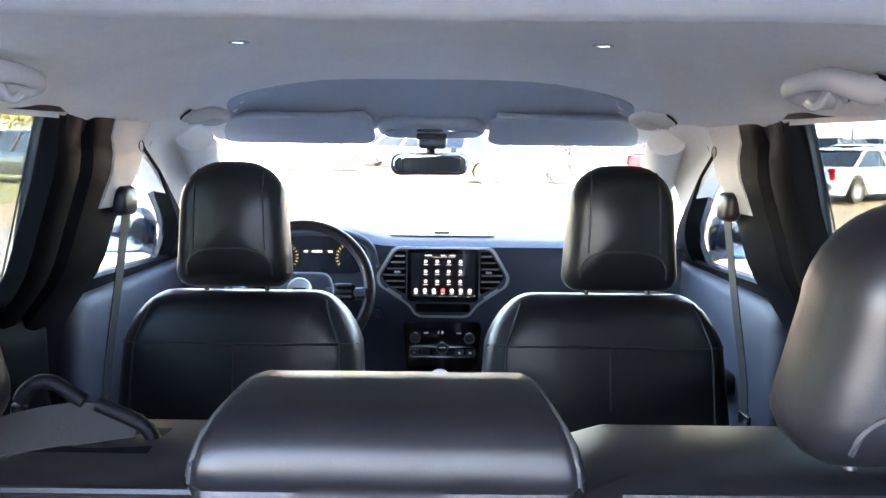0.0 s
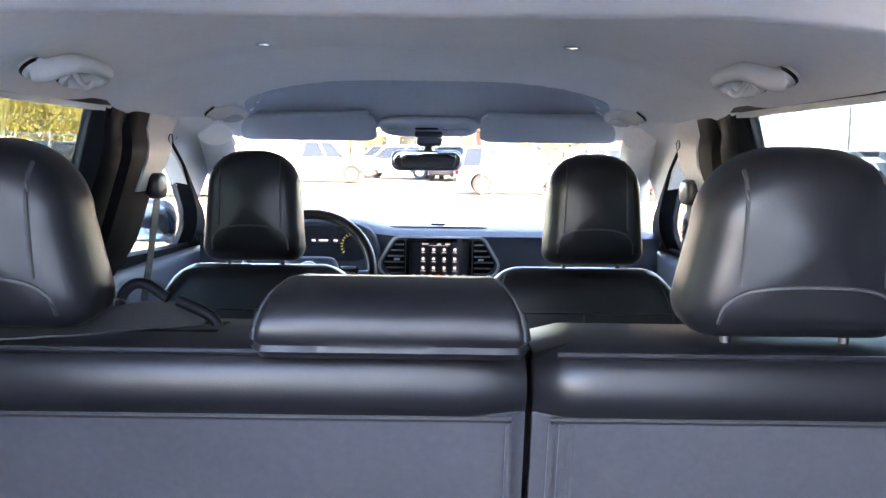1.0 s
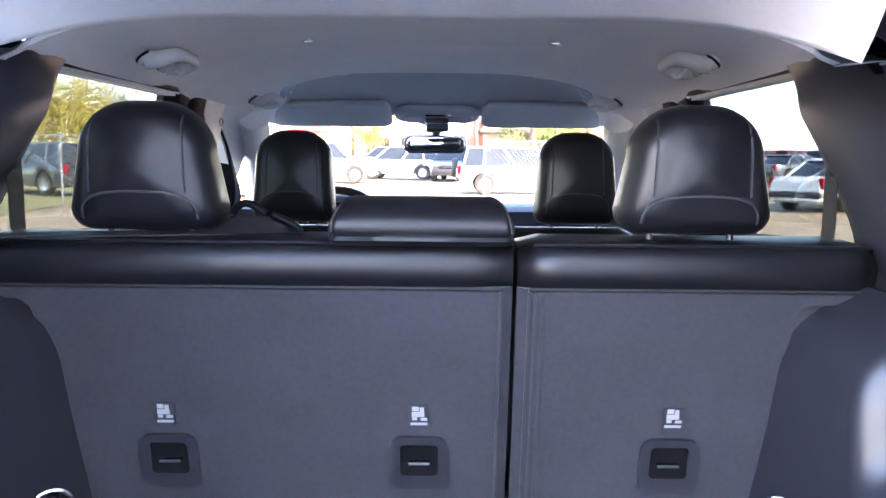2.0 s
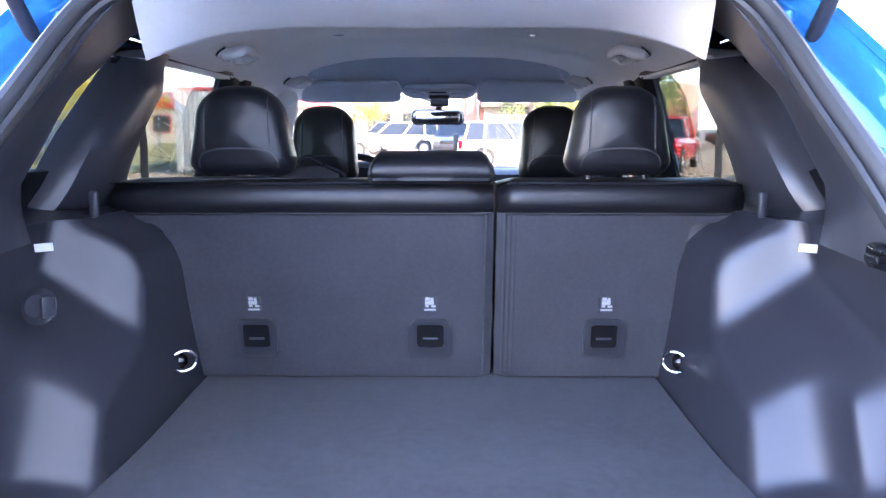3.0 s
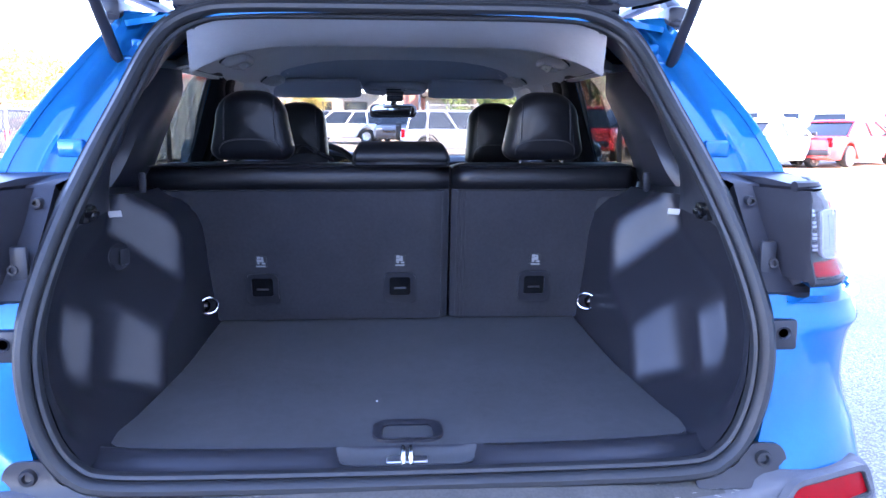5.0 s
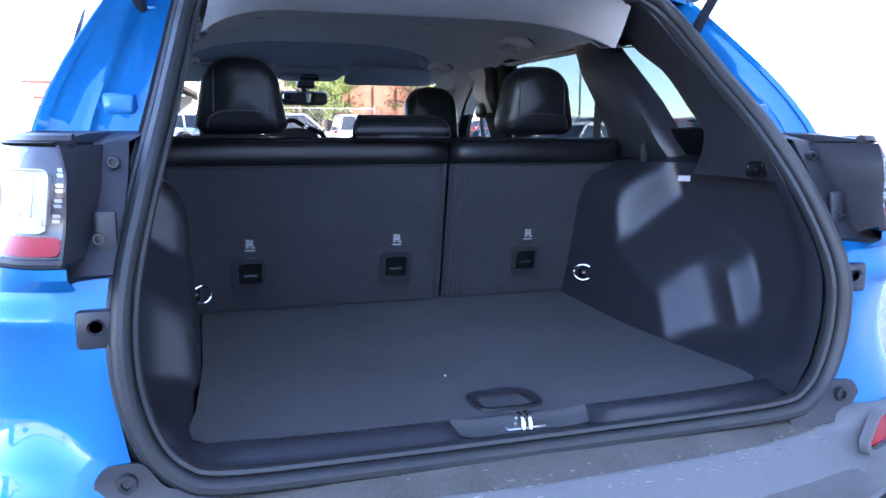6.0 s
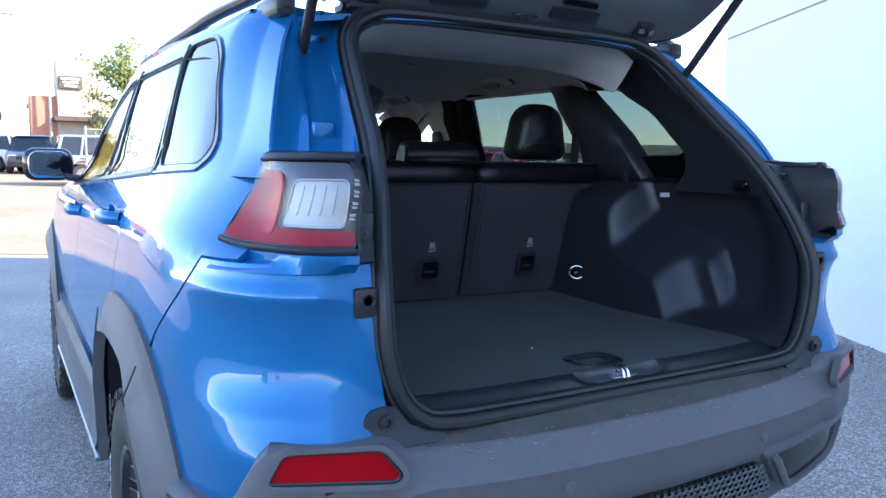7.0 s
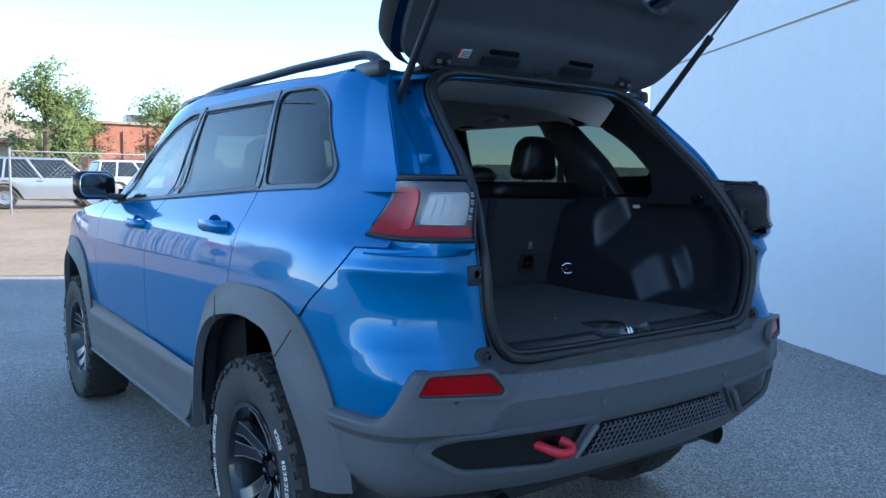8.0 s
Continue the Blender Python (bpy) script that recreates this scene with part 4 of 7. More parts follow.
part("lining_rim", loft([[gate_lining(x, d) for x, d in glass_in], [gate_point(x, d, 0.07) for x, d in gate_glass]], True, False), TRIM, gate)
part("warning_label", sheet([(-0.357, 0.062), (-0.317, 0.062), (-0.317, 0.094), (-0.357, 0.094)], [], lambda x, d: gate_lining(x, d) - OUT * 0.004, 0.03, 0.001), WHITE, gate, "small white and red warning sticker")
part("label_stripe", sheet([(-0.366, 0.062), (-0.3585, 0.062), (-0.3585, 0.094), (-0.366, 0.094)], [], lambda x, d: gate_lining(x, d) - OUT * 0.004, 0.03, 0.001), HOOKRED, gate)
for k in range(3):
    part("label_bar", sheet([(-0.352, 0.068 + 0.008 * k), (-0.322, 0.068 + 0.008 * k), (-0.322, 0.071 + 0.008 * k), (-0.352, 0.071 + 0.008 * k)], [], lambda x, d: gate_lining(x, d) - OUT * 0.0055, 0.03, 0.0008), TRIM, gate)
# hinge hardware, harness, bulb strip along the header
for x in (-0.42, 0.42):
    part("hinge", join(rbox(0.085, 0.10, 0.018, 0.006, 2, (x, -0.300, 1.668)), moved(rbox(0.055, 0.06, 0.018, 0.005, 2), Matrix.Translation(gate_point(x, 0.045, -0.010)) @ Matrix.Rotation(-RISE, 4, "X")),
                       tube([(x - 0.05, -0.312, 1.668), (x + 0.05, -0.312, 1.668)], 0.010, 10)), HOUSING, car)
    for dx in (-0.03, 0.03):
        part("hinge_bolt", moved(lathe([(0.0001, -0.008), (0.009, -0.008), (0.010, 0.004)], 6, "z"), Matrix.Translation(gate_point(x + 0.6 * dx, 0.055, -0.024))), STEEL, gate)
coil = [gate_lining(-0.075 + 0.10 * t, 0.012) - OUT * 0.016 + Vector((0.003 * math.cos(70 * t), -0.012 * t, 0.014 * t + 0.007 * math.sin(70 * t))) for t in np.linspace(0, 1, 80)]
part("wiring_coil", tube(coil, 0.0026, 6), STEEL, car)
loop = [coil[-1]] + [gate_lining(x, d) - OUT * 0.022 for x, d in ((0.045, 0.035), (0.055, 0.050), (0.03, 0.058), (0.0, 0.050), (-0.02, 0.046))]
part("wiring_loop", tube(spline(loop, 6), 0.0055, 8), STEEL, car)
for x0, x1 in ((-0.26, -0.10), (0.10, 0.25)):
    part("header_rib", sheet([(x0, 0.045), (x1, 0.045), (x1, 0.075), (x0, 0.075)], [], lambda x, d: gate_lining(x, d) - OUT * 0.012, 0.03, 0.01), TRIM, gate)
    part("header_rib", sheet([(x0 + 0.02, 0.088), (x1 - 0.02, 0.088), (x1 - 0.02, 0.102), (x0 + 0.02, 0.102)], [], lambda x, d: gate_lining(x, d) - OUT * 0.010, 0.03, 0.01), GLOSS, gate)
part("grab_pocket", sheet(rrect(0.16, 0.06, 0.02, 4, 0.2, 0.90), [], lambda x, d: gate_lining(x, d) + OUT * 0.001, 0.03, 0.004), GLOSS, gate)
part("gate_latch", moved(rbox(0.09, 0.05, 0.03, 0.008), Matrix.Translation(gate_point(0, 1.0, 0.02)) @ Matrix.Rotation(-RISE, 4, "X")), STEEL, gate)
# gas struts
for side in (-1, 1):
    a = Vector((side * 0.575, -0.335, 1.535))
    b = a + Vector((side * 0.055, -0.655, 0.752)) * 0.72
    m = a.lerp(b, 0.56)
    strut = part("gas_strut", tube([a + (b - a) * 0.03, m], 0.0115, 12), HOUSING, car, "black gas strut with bright rod")
    part("strut_rod", tube([m, b], 0.0050, 10), STEEL, strut)
    part("strut_collar", tube([m - (b - a) * 0.03, m + (b - a) * 0.012], 0.0135, 12), HOUSING, strut)
    part("strut_mount", tube([b, gate_point(side * 0.655, 0.70, 0.0)], 0.012, 8), HOUSING, strut)
    part("strut_joint", join(rbox(0.026, 0.026, 0.050, 0.009, 3, a + Vector((0, 0.004, -0.006))), moved(bolt(0.009), Matrix.Translation(a + Vector((side * 0.004, -0.006, -0.034))))), STEEL, car)
    part("strut_bracket", rbox(0.046, 0.022, 0.07, 0.006, 2, a + Vector((side * -0.004, 0.002, -0.010))), PAINT, car)

# ---- wheels ----
def wheel(at, side):
    hub = part("wheel", lathe([(0.06, -0.05), (0.07, 0.02), (0.062, 0.034), (0.03, 0.040), (0.0001, 0.041)], 24, "x"), RIM, None, "black alloy wheel with an off-road tyre")
    tyre = lathe([(0.222, -0.10), (0.245, -0.118), (0.30, -0.124), (0.345, -0.118), (0.364, -0.105), (0.371, -0.06), (0.372, 0.0), (0.371, 0.06), (0.364, 0.105), (0.345, 0.118), (0.30, 0.124), (0.245, 0.118), (0.222, 0.10)], 56, "x")
    tobj = part("tyre", tyre, TYRE, hub)
    lugs = bmesh.new()

    def lug(a, x0, x1, skew, r0, r1, span):
        vs = []
        for r in (r0, r1):
            for x, sk in ((x0, 0), (x1, skew)):
                for da in (-span, span):
                    ang = a + da + sk
                    rr = r - (0.006 if abs(x) > 0.10 and r == r1 else 0)
                    vs.append(lugs.verts.new((x, rr * math.cos(ang), rr * math.sin(ang))))
        for f in ((4, 5, 7, 6), (0, 1, 5, 4), (2, 3, 7, 6), (0, 2, 6, 4), (1, 3, 7, 5)):
            lugs.faces.new([vs[i] for i in f])
    n = 44
    for k in range(n):
        a = 2 * math.pi * k / n
        for sg in (-1, 1):
            lug(a + (0.07 if sg > 0 else 0), sg * 0.078, sg * 0.119, 0.035 * (1 if k % 2 else -1), 0.352, 0.3755, 0.045)
            lug(a + 0.03 * sg, sg * 0.022, sg * 0.068, -0.05 * sg, 0.368, 0.377, 0.048)
        lug(a, -0.016, 0.016, 0.03, 0.368, 0.377, 0.05)
        lug(a, side * 0.112, side * 0.125, 0.0, 0.340 if k % 2 else 0.350, 0.364, 0.03)
    tagged(part("tread", lugs, TYRE, tobj), kind="stuff")
    part("rim_barrel", lathe([(0.222, 0.10 * side), (0.226, 0.112 * side), (0.212, 0.108 * side), (0.200, 0.08 * side), (0.190, -0.09 * side), (0.222, -0.105 * side)], 48, "x"), RIM, hub)
    part("brake_disc", lathe([(0.06, 0.0), (0.155, 0.0), (0.155, -0.02 * side), (0.06, -0.02 * side)], 36, "x"), STEEL, hub)
    for k in range(5):
        a = 2 * math.pi * k / 5 + 0.3
        for d in (-0.17, 0.17):
            c0, c1 = Vector((0, math.cos(a + d * 0.5), math.sin(a + d * 0.5))), Vector((0, math.cos(a + d * 1.25), math.sin(a + d * 1.25)))
            t0, t1 = Vector((0, -c0.z, c0.y)), Vector((0, -c1.z, c1.y))
            rings = []
            for f, wdt, dep in ((0.0, 0.030, 0.036), (0.35, 0.027, 0.046), (0.8, 0.030, 0.070), (1.0, 0.040, 0.092)):
                c = c0 * (0.055 * (1 - f)) + c1 * (0.208 * f) + c0 * (0.0)
                tt = t0.lerp(t1, f)
                rings.append([c + tt * wdt + Vector((side * (dep - 0.03), 0, 0)), c + tt * wdt * 0.7 + Vector((side * dep, 0, 0)), c - tt * wdt * 0.7 + Vector((side * dep, 0, 0)), c - tt * wdt + Vector((side * (dep - 0.03), 0, 0))])
            sp = part("spoke", loft(rings), RIM, hub)
            for q in (1, 2):
                part("machined_edge", tube([r[q] for r in rings], 0.0018, 5), SATIN, sp)
        ca = Vector((side * 0.036, 0.052 * math.cos(a + 0.6), 0.052 * math.sin(a + 0.6)))
        part("wheel_nut", moved(lathe([(0.0001, 0.014 * side), (0.008, 0.012 * side), (0.009, -0.01 * side)], 6, "x"), Matrix.Translation(ca)), CHROME, hub)
    part("centre_cap", lathe([(0.0001, 0.046 * side), (0.026, 0.045 * side), (0.030, 0.040 * side), (0.031, 0.03 * side)], 24, "x"), GLOSS, hub)
    # raised white sidewall lettering, kept as bars
    bars = bmesh.new()
    r = random.Random(7)
    for start in (-0.85, 2.40):
        a = start
        for k in range(24):
            w = r.uniform(0.028, 0.045)
            if k not in (4, 5, 14):
                for r0, r1, aa, ab in ((0.290, 0.2945, 0, w), (0.3075, 0.312, 0, w), (0.2945, 0.3075, 0, 0.012), (0.2945, 0.3075, w - 0.012, w)):
                    if r.random() < 0.85:
                        v = [bars.verts.new((side * 0.1262, rr * math.cos(a + q), rr * math.sin(a + q))) for rr, q in ((r0, aa), (r1, aa), (r1, ab), (r0, ab))]
                        bars.faces.new(v)
            a += w + 0.016
    tagged(part("sidewall_marks", bars, WHITE, tobj, "raised white sidewall marks"), kind="stuff")
    hub.matrix_world = Matrix.Translation(at)
    hub.parent = car
    hub.matrix_parent_inverse = car.matrix_world.inverted()
    return hub


for side in (-1, 1):
    for y in (0.0, 2.72):
        wheel((side * 0.795, y, 0.377), side)
        part("axle_stub", tube([(side * 0.45, y, 0.377), (side * 0.74, y, 0.377)], 0.05, 12), STEEL, car)

# ---- cabin shell ----
def inner(s, z, side, deep=0.055):
    """The trim inside the flank."""
    p = skin(s, z, side, 0)
    w = lerp(WIDE, z) - deep
    if s < 0.35 and z > 1.2:
        w -= 0.05 * smooth(1.2, 1.45, z) * ((0.35 - max(s, -0.5)) / 0.85) ** 2
    return Vector((side * w, s, z))


HEAD_X = [(-0.30, 0.452), (-0.20, 0.475), (0.0, 0.55), (0.25, 0.615), (0.9, 0.648), (1.3, 0.645), (1.62, 0.60)]


def headliner_z(x, y):
    """Padded roof lining: a shallow swale behind the front seats, a recess ahead of it that falls to the visors."""
    z = lerp([(0.0, 1.640), (0.06, 1.668), (0.16, 1.694), (0.40, 1.708), (0.70, 1.714), (0.80, 1.718), (0.87, 1.724), (0.90, 1.723), (0.95, 1.713), (1.00, 1.708), (1.10, 1.708), (1.36, 1.711), (1.46, 1.706), (1.56, 1.676), (1.64, 1.650), (1.72, 1.620), (1.80, 1.60)], y)
    w = lerp(HEAD_X, y)
    k = min(1.0, abs(x) / w)
    edge = 1.365 + 0.20 * (abs(x) / 0.50) ** 6
    step = 0.028 * smooth(edge, edge + 0.018, y) * smooth(1.66, 1.50, y) * smooth(0.53, 0.49, abs(x))
    return z + step - lerp([(0.0, 0.090), (0.4, 0.112), (1.3, 0.112), (1.62, 0.070)], y) * k ** 3.4


roofing = [(-0.50, -0.02), (0.50, -0.02)] + [(lerp(HEAD_X, y), y) for y in np.linspace(0.03, 1.62, 18)] + [(0.58, 1.68), (0.40, 1.735), (0.0, 1.765), (-0.40, 1.735), (-0.58, 1.68)] + [(-lerp(HEAD_X, y), y) for y in np.linspace(1.62, 0.03, 18)]
part("headliner", sheet(roofing, [], lambda x, y: Vector((x, y, headliner_z(x, y))), 0.022, 0.006, True), FABRIC, car, "pale grey fabric headliner")
# sheet just under the front recess, coloured darker and bluer to paint its shade
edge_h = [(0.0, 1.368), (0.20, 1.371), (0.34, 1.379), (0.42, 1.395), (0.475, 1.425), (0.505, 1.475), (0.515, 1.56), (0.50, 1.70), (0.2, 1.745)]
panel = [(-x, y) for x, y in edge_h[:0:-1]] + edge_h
part("shaded_front_recess", sheet(round_corners(panel, 0.02, 2), [], lambda x, y: Vector((x, y, headliner_z(x, y) - 0.004)), 0.025, 0.006, True), SHADED_LINER, car, "front recess of the headliner, its blue-grey shade set in the colour")
# rear header: a moulded band from the seal forward to a soft lip, its ends dropping to the pillars
rows = []
for k in np.linspace(-1, 1, 41):
    a = abs(k)
    top = Vector((0.452 * k, -0.335 + 0.045 * a ** 4, 1.652 - 0.036 * a ** 5))
    lip = Vector((0.474 * k, 0.062 - 0.250 * a ** 3.5, 1.626 - 0.090 * a ** 5))
    band = [top.lerp(lip, f) + Vector((0, 0, -0.006 * math.sin(f * math.pi))) for f in (0, 0.2, 0.4, 0.6, 0.8, 0.93)]
    rows.append(band + [lip, lip + Vector((0, 0.008, 0.004)), lip + Vector((0, 0.016, 0.020)), lip + Vector((0, 0.02, 0.06))])
part("rear_header", loft(rows, False), HEADER, car, "pale grey moulded rear header band", sharp=60)
# side rails of the headliner running down to the windows
for side in (-1, 1):
    rows = []
    for y in np.linspace(-0.05, 1.72, 30):
        w = lerp(HEAD_X, min(y, 1.62))
        z0 = headliner_z(w * 0.985, y)
        top = lerp([(-0.25, 1.535), (0.0, 1.565), (0.25, 1.588), (0.9, 1.598), (1.05, 1.597), (1.25, 1.57), (1.45, 1.50), (1.72, 1.36)], y)
        xo = lerp(WIDE, top) - 0.045 - (0.05 * ((0.35 - max(y, -0.5)) / 0.85) ** 2 if y < 0.35 else 0)
        rows.append([Vector((side * w * 0.985, y, z0)), Vector((side * (w * 0.35 + xo * 0.65), y, z0 * 0.55 + top * 0.45 + 0.006)), Vector((side * xo, y, top)), Vector((side * (xo + 0.05), y, top + 0.004))])
    part("roof_side_rail", loft(rows, False), FABRIC, car)
# windscreen header and front pillars
for side in (-1, 1):
    pa = [Vector((side * x, y, z)) for x, y, z in ((0.60, 1.52, 1.575), (0.635, 1.70, 1.49), (0.675, 1.86, 1.40), (0.715, 2.02, 1.30), (0.74, 2.14, 1.22))]
    part("front_pillar", tube(spline(pa, 5), 0.048, 12, True, 0.75), FABRIC, car)
    pb = [Vector((side * x, y, z)) for x, y, z in ((0.685, 1.40, 1.565), (0.735, 1.60, 1.455), (0.765, 1.76, 1.345), (0.785, 1.86, 1.24))]
    part("door_frame", tube(spline(pb, 5), 0.020, 8), TRIM, car)

# inner flank trim with window openings, door cards below
I_Q = round_corners([(-0.06, 1.345), (-0.255, 1.348), (-0.285, 1.375), (-0.20, 1.455), (-0.10, 1.535), (-0.04, 1.570), (0.04, 1.575), (0.12, 1.576)], 0.03, 7)
I_R = [(0.53 + (s - 0.53) * 0.99, 1.44 + (z - 1.44) * 0.98) for s, z in W_REAR]
I_F = [(1.35 + (s - 1.35) * 0.97, 1.42 + (z - 1.42) * 0.97) for s, z in W_FRONT]
for side in (-1, 1):
    lining = [(-0.24, 1.52), (0.0, 1.575), (0.22, 1.605), (1.03, 1.618), (1.25, 1.585), (1.5, 1.485), (1.76, 1.35), (1.98, 1.21), (2.02, 0.5), (0.12, 0.5), (0.12, 1.24), (-0.42, 1.24), (-0.42, 1.29), (-0.32, 1.40)]
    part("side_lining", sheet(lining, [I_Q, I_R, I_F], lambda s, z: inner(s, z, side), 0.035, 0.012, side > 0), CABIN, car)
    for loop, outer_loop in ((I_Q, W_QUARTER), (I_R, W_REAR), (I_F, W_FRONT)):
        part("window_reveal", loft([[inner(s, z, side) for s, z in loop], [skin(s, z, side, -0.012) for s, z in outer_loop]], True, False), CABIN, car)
    for y0, y1, z1 in ((0.20, 1.10, 1.245), (1.20, 1.98, 1.215)):
        card = cushion(rrect(y1 - y0, 0.62, 0.05, 4), 0.07, 0.03, 0.012)
        card.transform(Matrix.Translation((side * 0.80, (y0 + y1) / 2, z1 - 0.31)) @ Matrix.Rotation(radians(90), 4, "Z"))
        part("door_card", card, CABIN if y0 < 1 else DASH, car)
        part("arm_rest", rbox(0.07, 0.42, 0.06, 0.02, 3, (side * 0.735, (y0 + y1) / 2, 0.98)), LEATHER, car)
    # centre pillar: black door frame, black trim, pale upper part
    rows, pale = [], []
    for z in np.linspace(0.78, 1.605, 24):
        yr = lerp([(0.78, 0.80), (1.15, 0.89), (1.30, 0.915), (1.45, 0.935), (1.605, 0.945)], z)
        yf = lerp([(0.78, 1.26), (1.25, 1.19), (1.40, 1.205), (1.46, 1.23), (1.605, 1.325)], z)
        dk = 1 - 0.5 * smooth(1.50, 1.60, z)
        sec = [(yr - 0.004, 0.03), (yr, 0.066), (yr + 0.018, 0.080), (yr + 0.062, 0.082), (yr + 0.074, 0.070), (yr + 0.082, 0.070), (yr + 0.094, 0.092), (yr + 0.125, 0.100), (yf - 0.035, 0.100), (yf - 0.006, 0.088), (yf, 0.03)]
        rows.append([inner(y, z, side, 0.03 + (d - 0.03) * dk) for y, d in sec])
        if z > 1.42:
            yp = lerp([(1.42, 1.075), (1.605, 1.125)], z)
            pale.append([inner(y, z, side, 0.03 + (d - 0.03) * dk) for y, d in ((yp - 0.004, 0.096), (yp, 0.1045), (yf - 0.034, 0.1045), (yf - 0.003, 0.091), (yf + 0.003, 0.03))])
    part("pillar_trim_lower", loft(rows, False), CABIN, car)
    part("pillar_trim_upper", loft(pale, False), PALE, car)
    part("pillar_badge", moved(lathe([(0.011, -0.001), (0.013, -0.0015), (0.0135, 0.001)], 18, "x"), Matrix.Translation(inner(1.245, 1.55, side, 0.088))), STEEL, car)
    rows = []
    for z in np.linspace(1.262, 1.60, 16):
        yf = lerp([(1.262, 0.20), (1.34, 0.185), (1.45, 0.235), (1.56, 0.300), (1.60, 0.33)], z)
        yr = lerp([(1.262, -0.12), (1.35, -0.08), (1.42, -0.035), (1.50, 0.045), (1.56, 0.105), (1.60, 0.14)], z)
        ym = (yf + yr) / 2
        k = smooth(1.60, 1.50, z)
        rows.append([inner(y, z, side, d) for y, d in ((yf + 0.01, 0.03), (yf, 0.068 + 0.02 * k), (yf - 0.02, 0.085 + 0.025 * k), (ym + 0.05, 0.09 + 0.04 * k), (ym - 0.05, 0.088 + 0.038 * k), (yr + 0.022, 0.08 + 0.022 * k), (yr + 0.004, 0.066 + 0.012 * k), (yr - 0.004, 0.03))])
    part("middle_pillar_trim", loft(rows, False), TRIM, car)
    # rear pillar: broad black trim from the seal to the quarter window
    rows = []
    for z in np.linspace(1.24, 1.655, 18):
        e = lerp([(0.845, 0.47), (1.07, 0.585), (1.153, 0.575), (1.248, 0.552), (1.348, 0.526), (1.455, 0.502), (1.572, 0.47), (1.62, 0.44)], z)
        yb = lerp(REAR, z) + 0.03
        yq = lerp([(1.24, -0.30), (1.30, -0.365), (1.345, -0.385), (1.39, -0.335), (1.45, -0.275), (1.48, -0.24), (1.53, -0.15), (1.58, -0.08), (1.60, -0.04), (1.655, 0.02)], z)
        xq = lerp([(1.24, 0.625), (1.30, 0.60), (1.36, 0.58), (1.48, 0.57), (1.56, 0.555), (1.60, 0.54), (1.655, 0.51)], z)
        yw = lerp([(1.24, -0.24), (1.33, -0.262), (1.37, -0.280), (1.455, -0.195), (1.535, -0.085), (1.58, -0.03), (1.60, 0.0)], z)
        b, q, w = Vector((side * e, yb, z)), Vector((side * xq, yq, z)), inner(yw, z, side, 0.05)
        mid = b.lerp(q, 0.5) + Vector((side * 0.006, 0, 0))
        rows.append([b + Vector((side * 0.02, -0.02, 0)), b, b.lerp(mid, 0.5) + Vector((side * 0.005, 0, 0)), mid, mid.lerp(q, 0.6), q + Vector((0, -0.012, 0)), q + Vector((side * 0.010, 0.004, 0)), q.lerp(w, 0.5) + Vector((side * -0.004, -0.01, 0)), w])
    part("rear_pillar_trim", loft(rows, False), TRIM, car)

# ---- luggage space ----
SOFT = [(dy, dz) for dy in (-0.014, -0.005, 0.005, 0.014) for dz in (-0.014, -0.005, 0.005, 0.014)]  # rounds the moulded edges


def plane_x(a, b, c):
    """x over (y, z) on the plane through three points."""
    n = (Vector(b) - Vector(a)).cross(Vector(c) - Vector(a))
    return lambda y, z: a[0] - (n.y * (y - a[1]) + n.z * (z - a[2])) / n.x


FACET = plane_x((0.521, -0.135, 1.150), (0.520, -0.155, 1.050), (0.673, -0.190, 1.194))   # upright face by the lamp
SHOULDER = plane_x((0.521, -0.155, 1.050), (0.668, -0.198, 1.168), (0.660, -0.442, 1.077))  # slope over the wheel
HAUNCH = plane_x((0.522, -0.419, 0.860), (0.640, -0.540, 0.860), (0.660, -0.442, 1.077))   # lower face behind the wheel


def side_wall(y, z):
    """Half width of the luggage space: the wheel housing's box and haunch before the hollow flank."""
    near = lerp([(0.862, 0.503), (0.96, 0.512), (1.05, 0.519), (1.15, 0.523), (1.20, 0.540), (1.235, 0.585), (1.262, 0.64), (1.40, 0.655)], z)
    far = lerp([(0.862, 0.503), (0.874, 0.535), (0.895, 0.595), (0.935, 0.645), (1.0, 0.668), (1.20, 0.676), (1.262, 0.662), (1.40, 0.60)], z)
    box = max(near, FACET(y, z))
    y0, y1 = -0.347 - 0.60 * (0.98 - z), -0.442 - 0.48 * (1.077 - z)
    u = (y0 - y) / (y0 - y1)
    bow = 0.030 * math.sin(math.pi * min(1, max(0, u)) ** 0.8) - 0.040 * min(1, max(0, u)) ** 2 + 0.30 * max(0, u - 1)
    haunch = max(near, SHOULDER(y, z), HAUNCH(y, z) + bow)
    x = min(far, box, haunch)
    edge = lerp([(0.845, 0.49), (0.868, 0.522), (0.912, 0.556), (0.988, 0.578), (1.073, 0.582), (1.153, 0.573), (1.248, 0.552), (1.348, 0.527)], z)
    yb = lerp(REAR, z)
    t = smooth(yb + 0.20, yb + 0.03, y)
    return x + (edge - x) * t


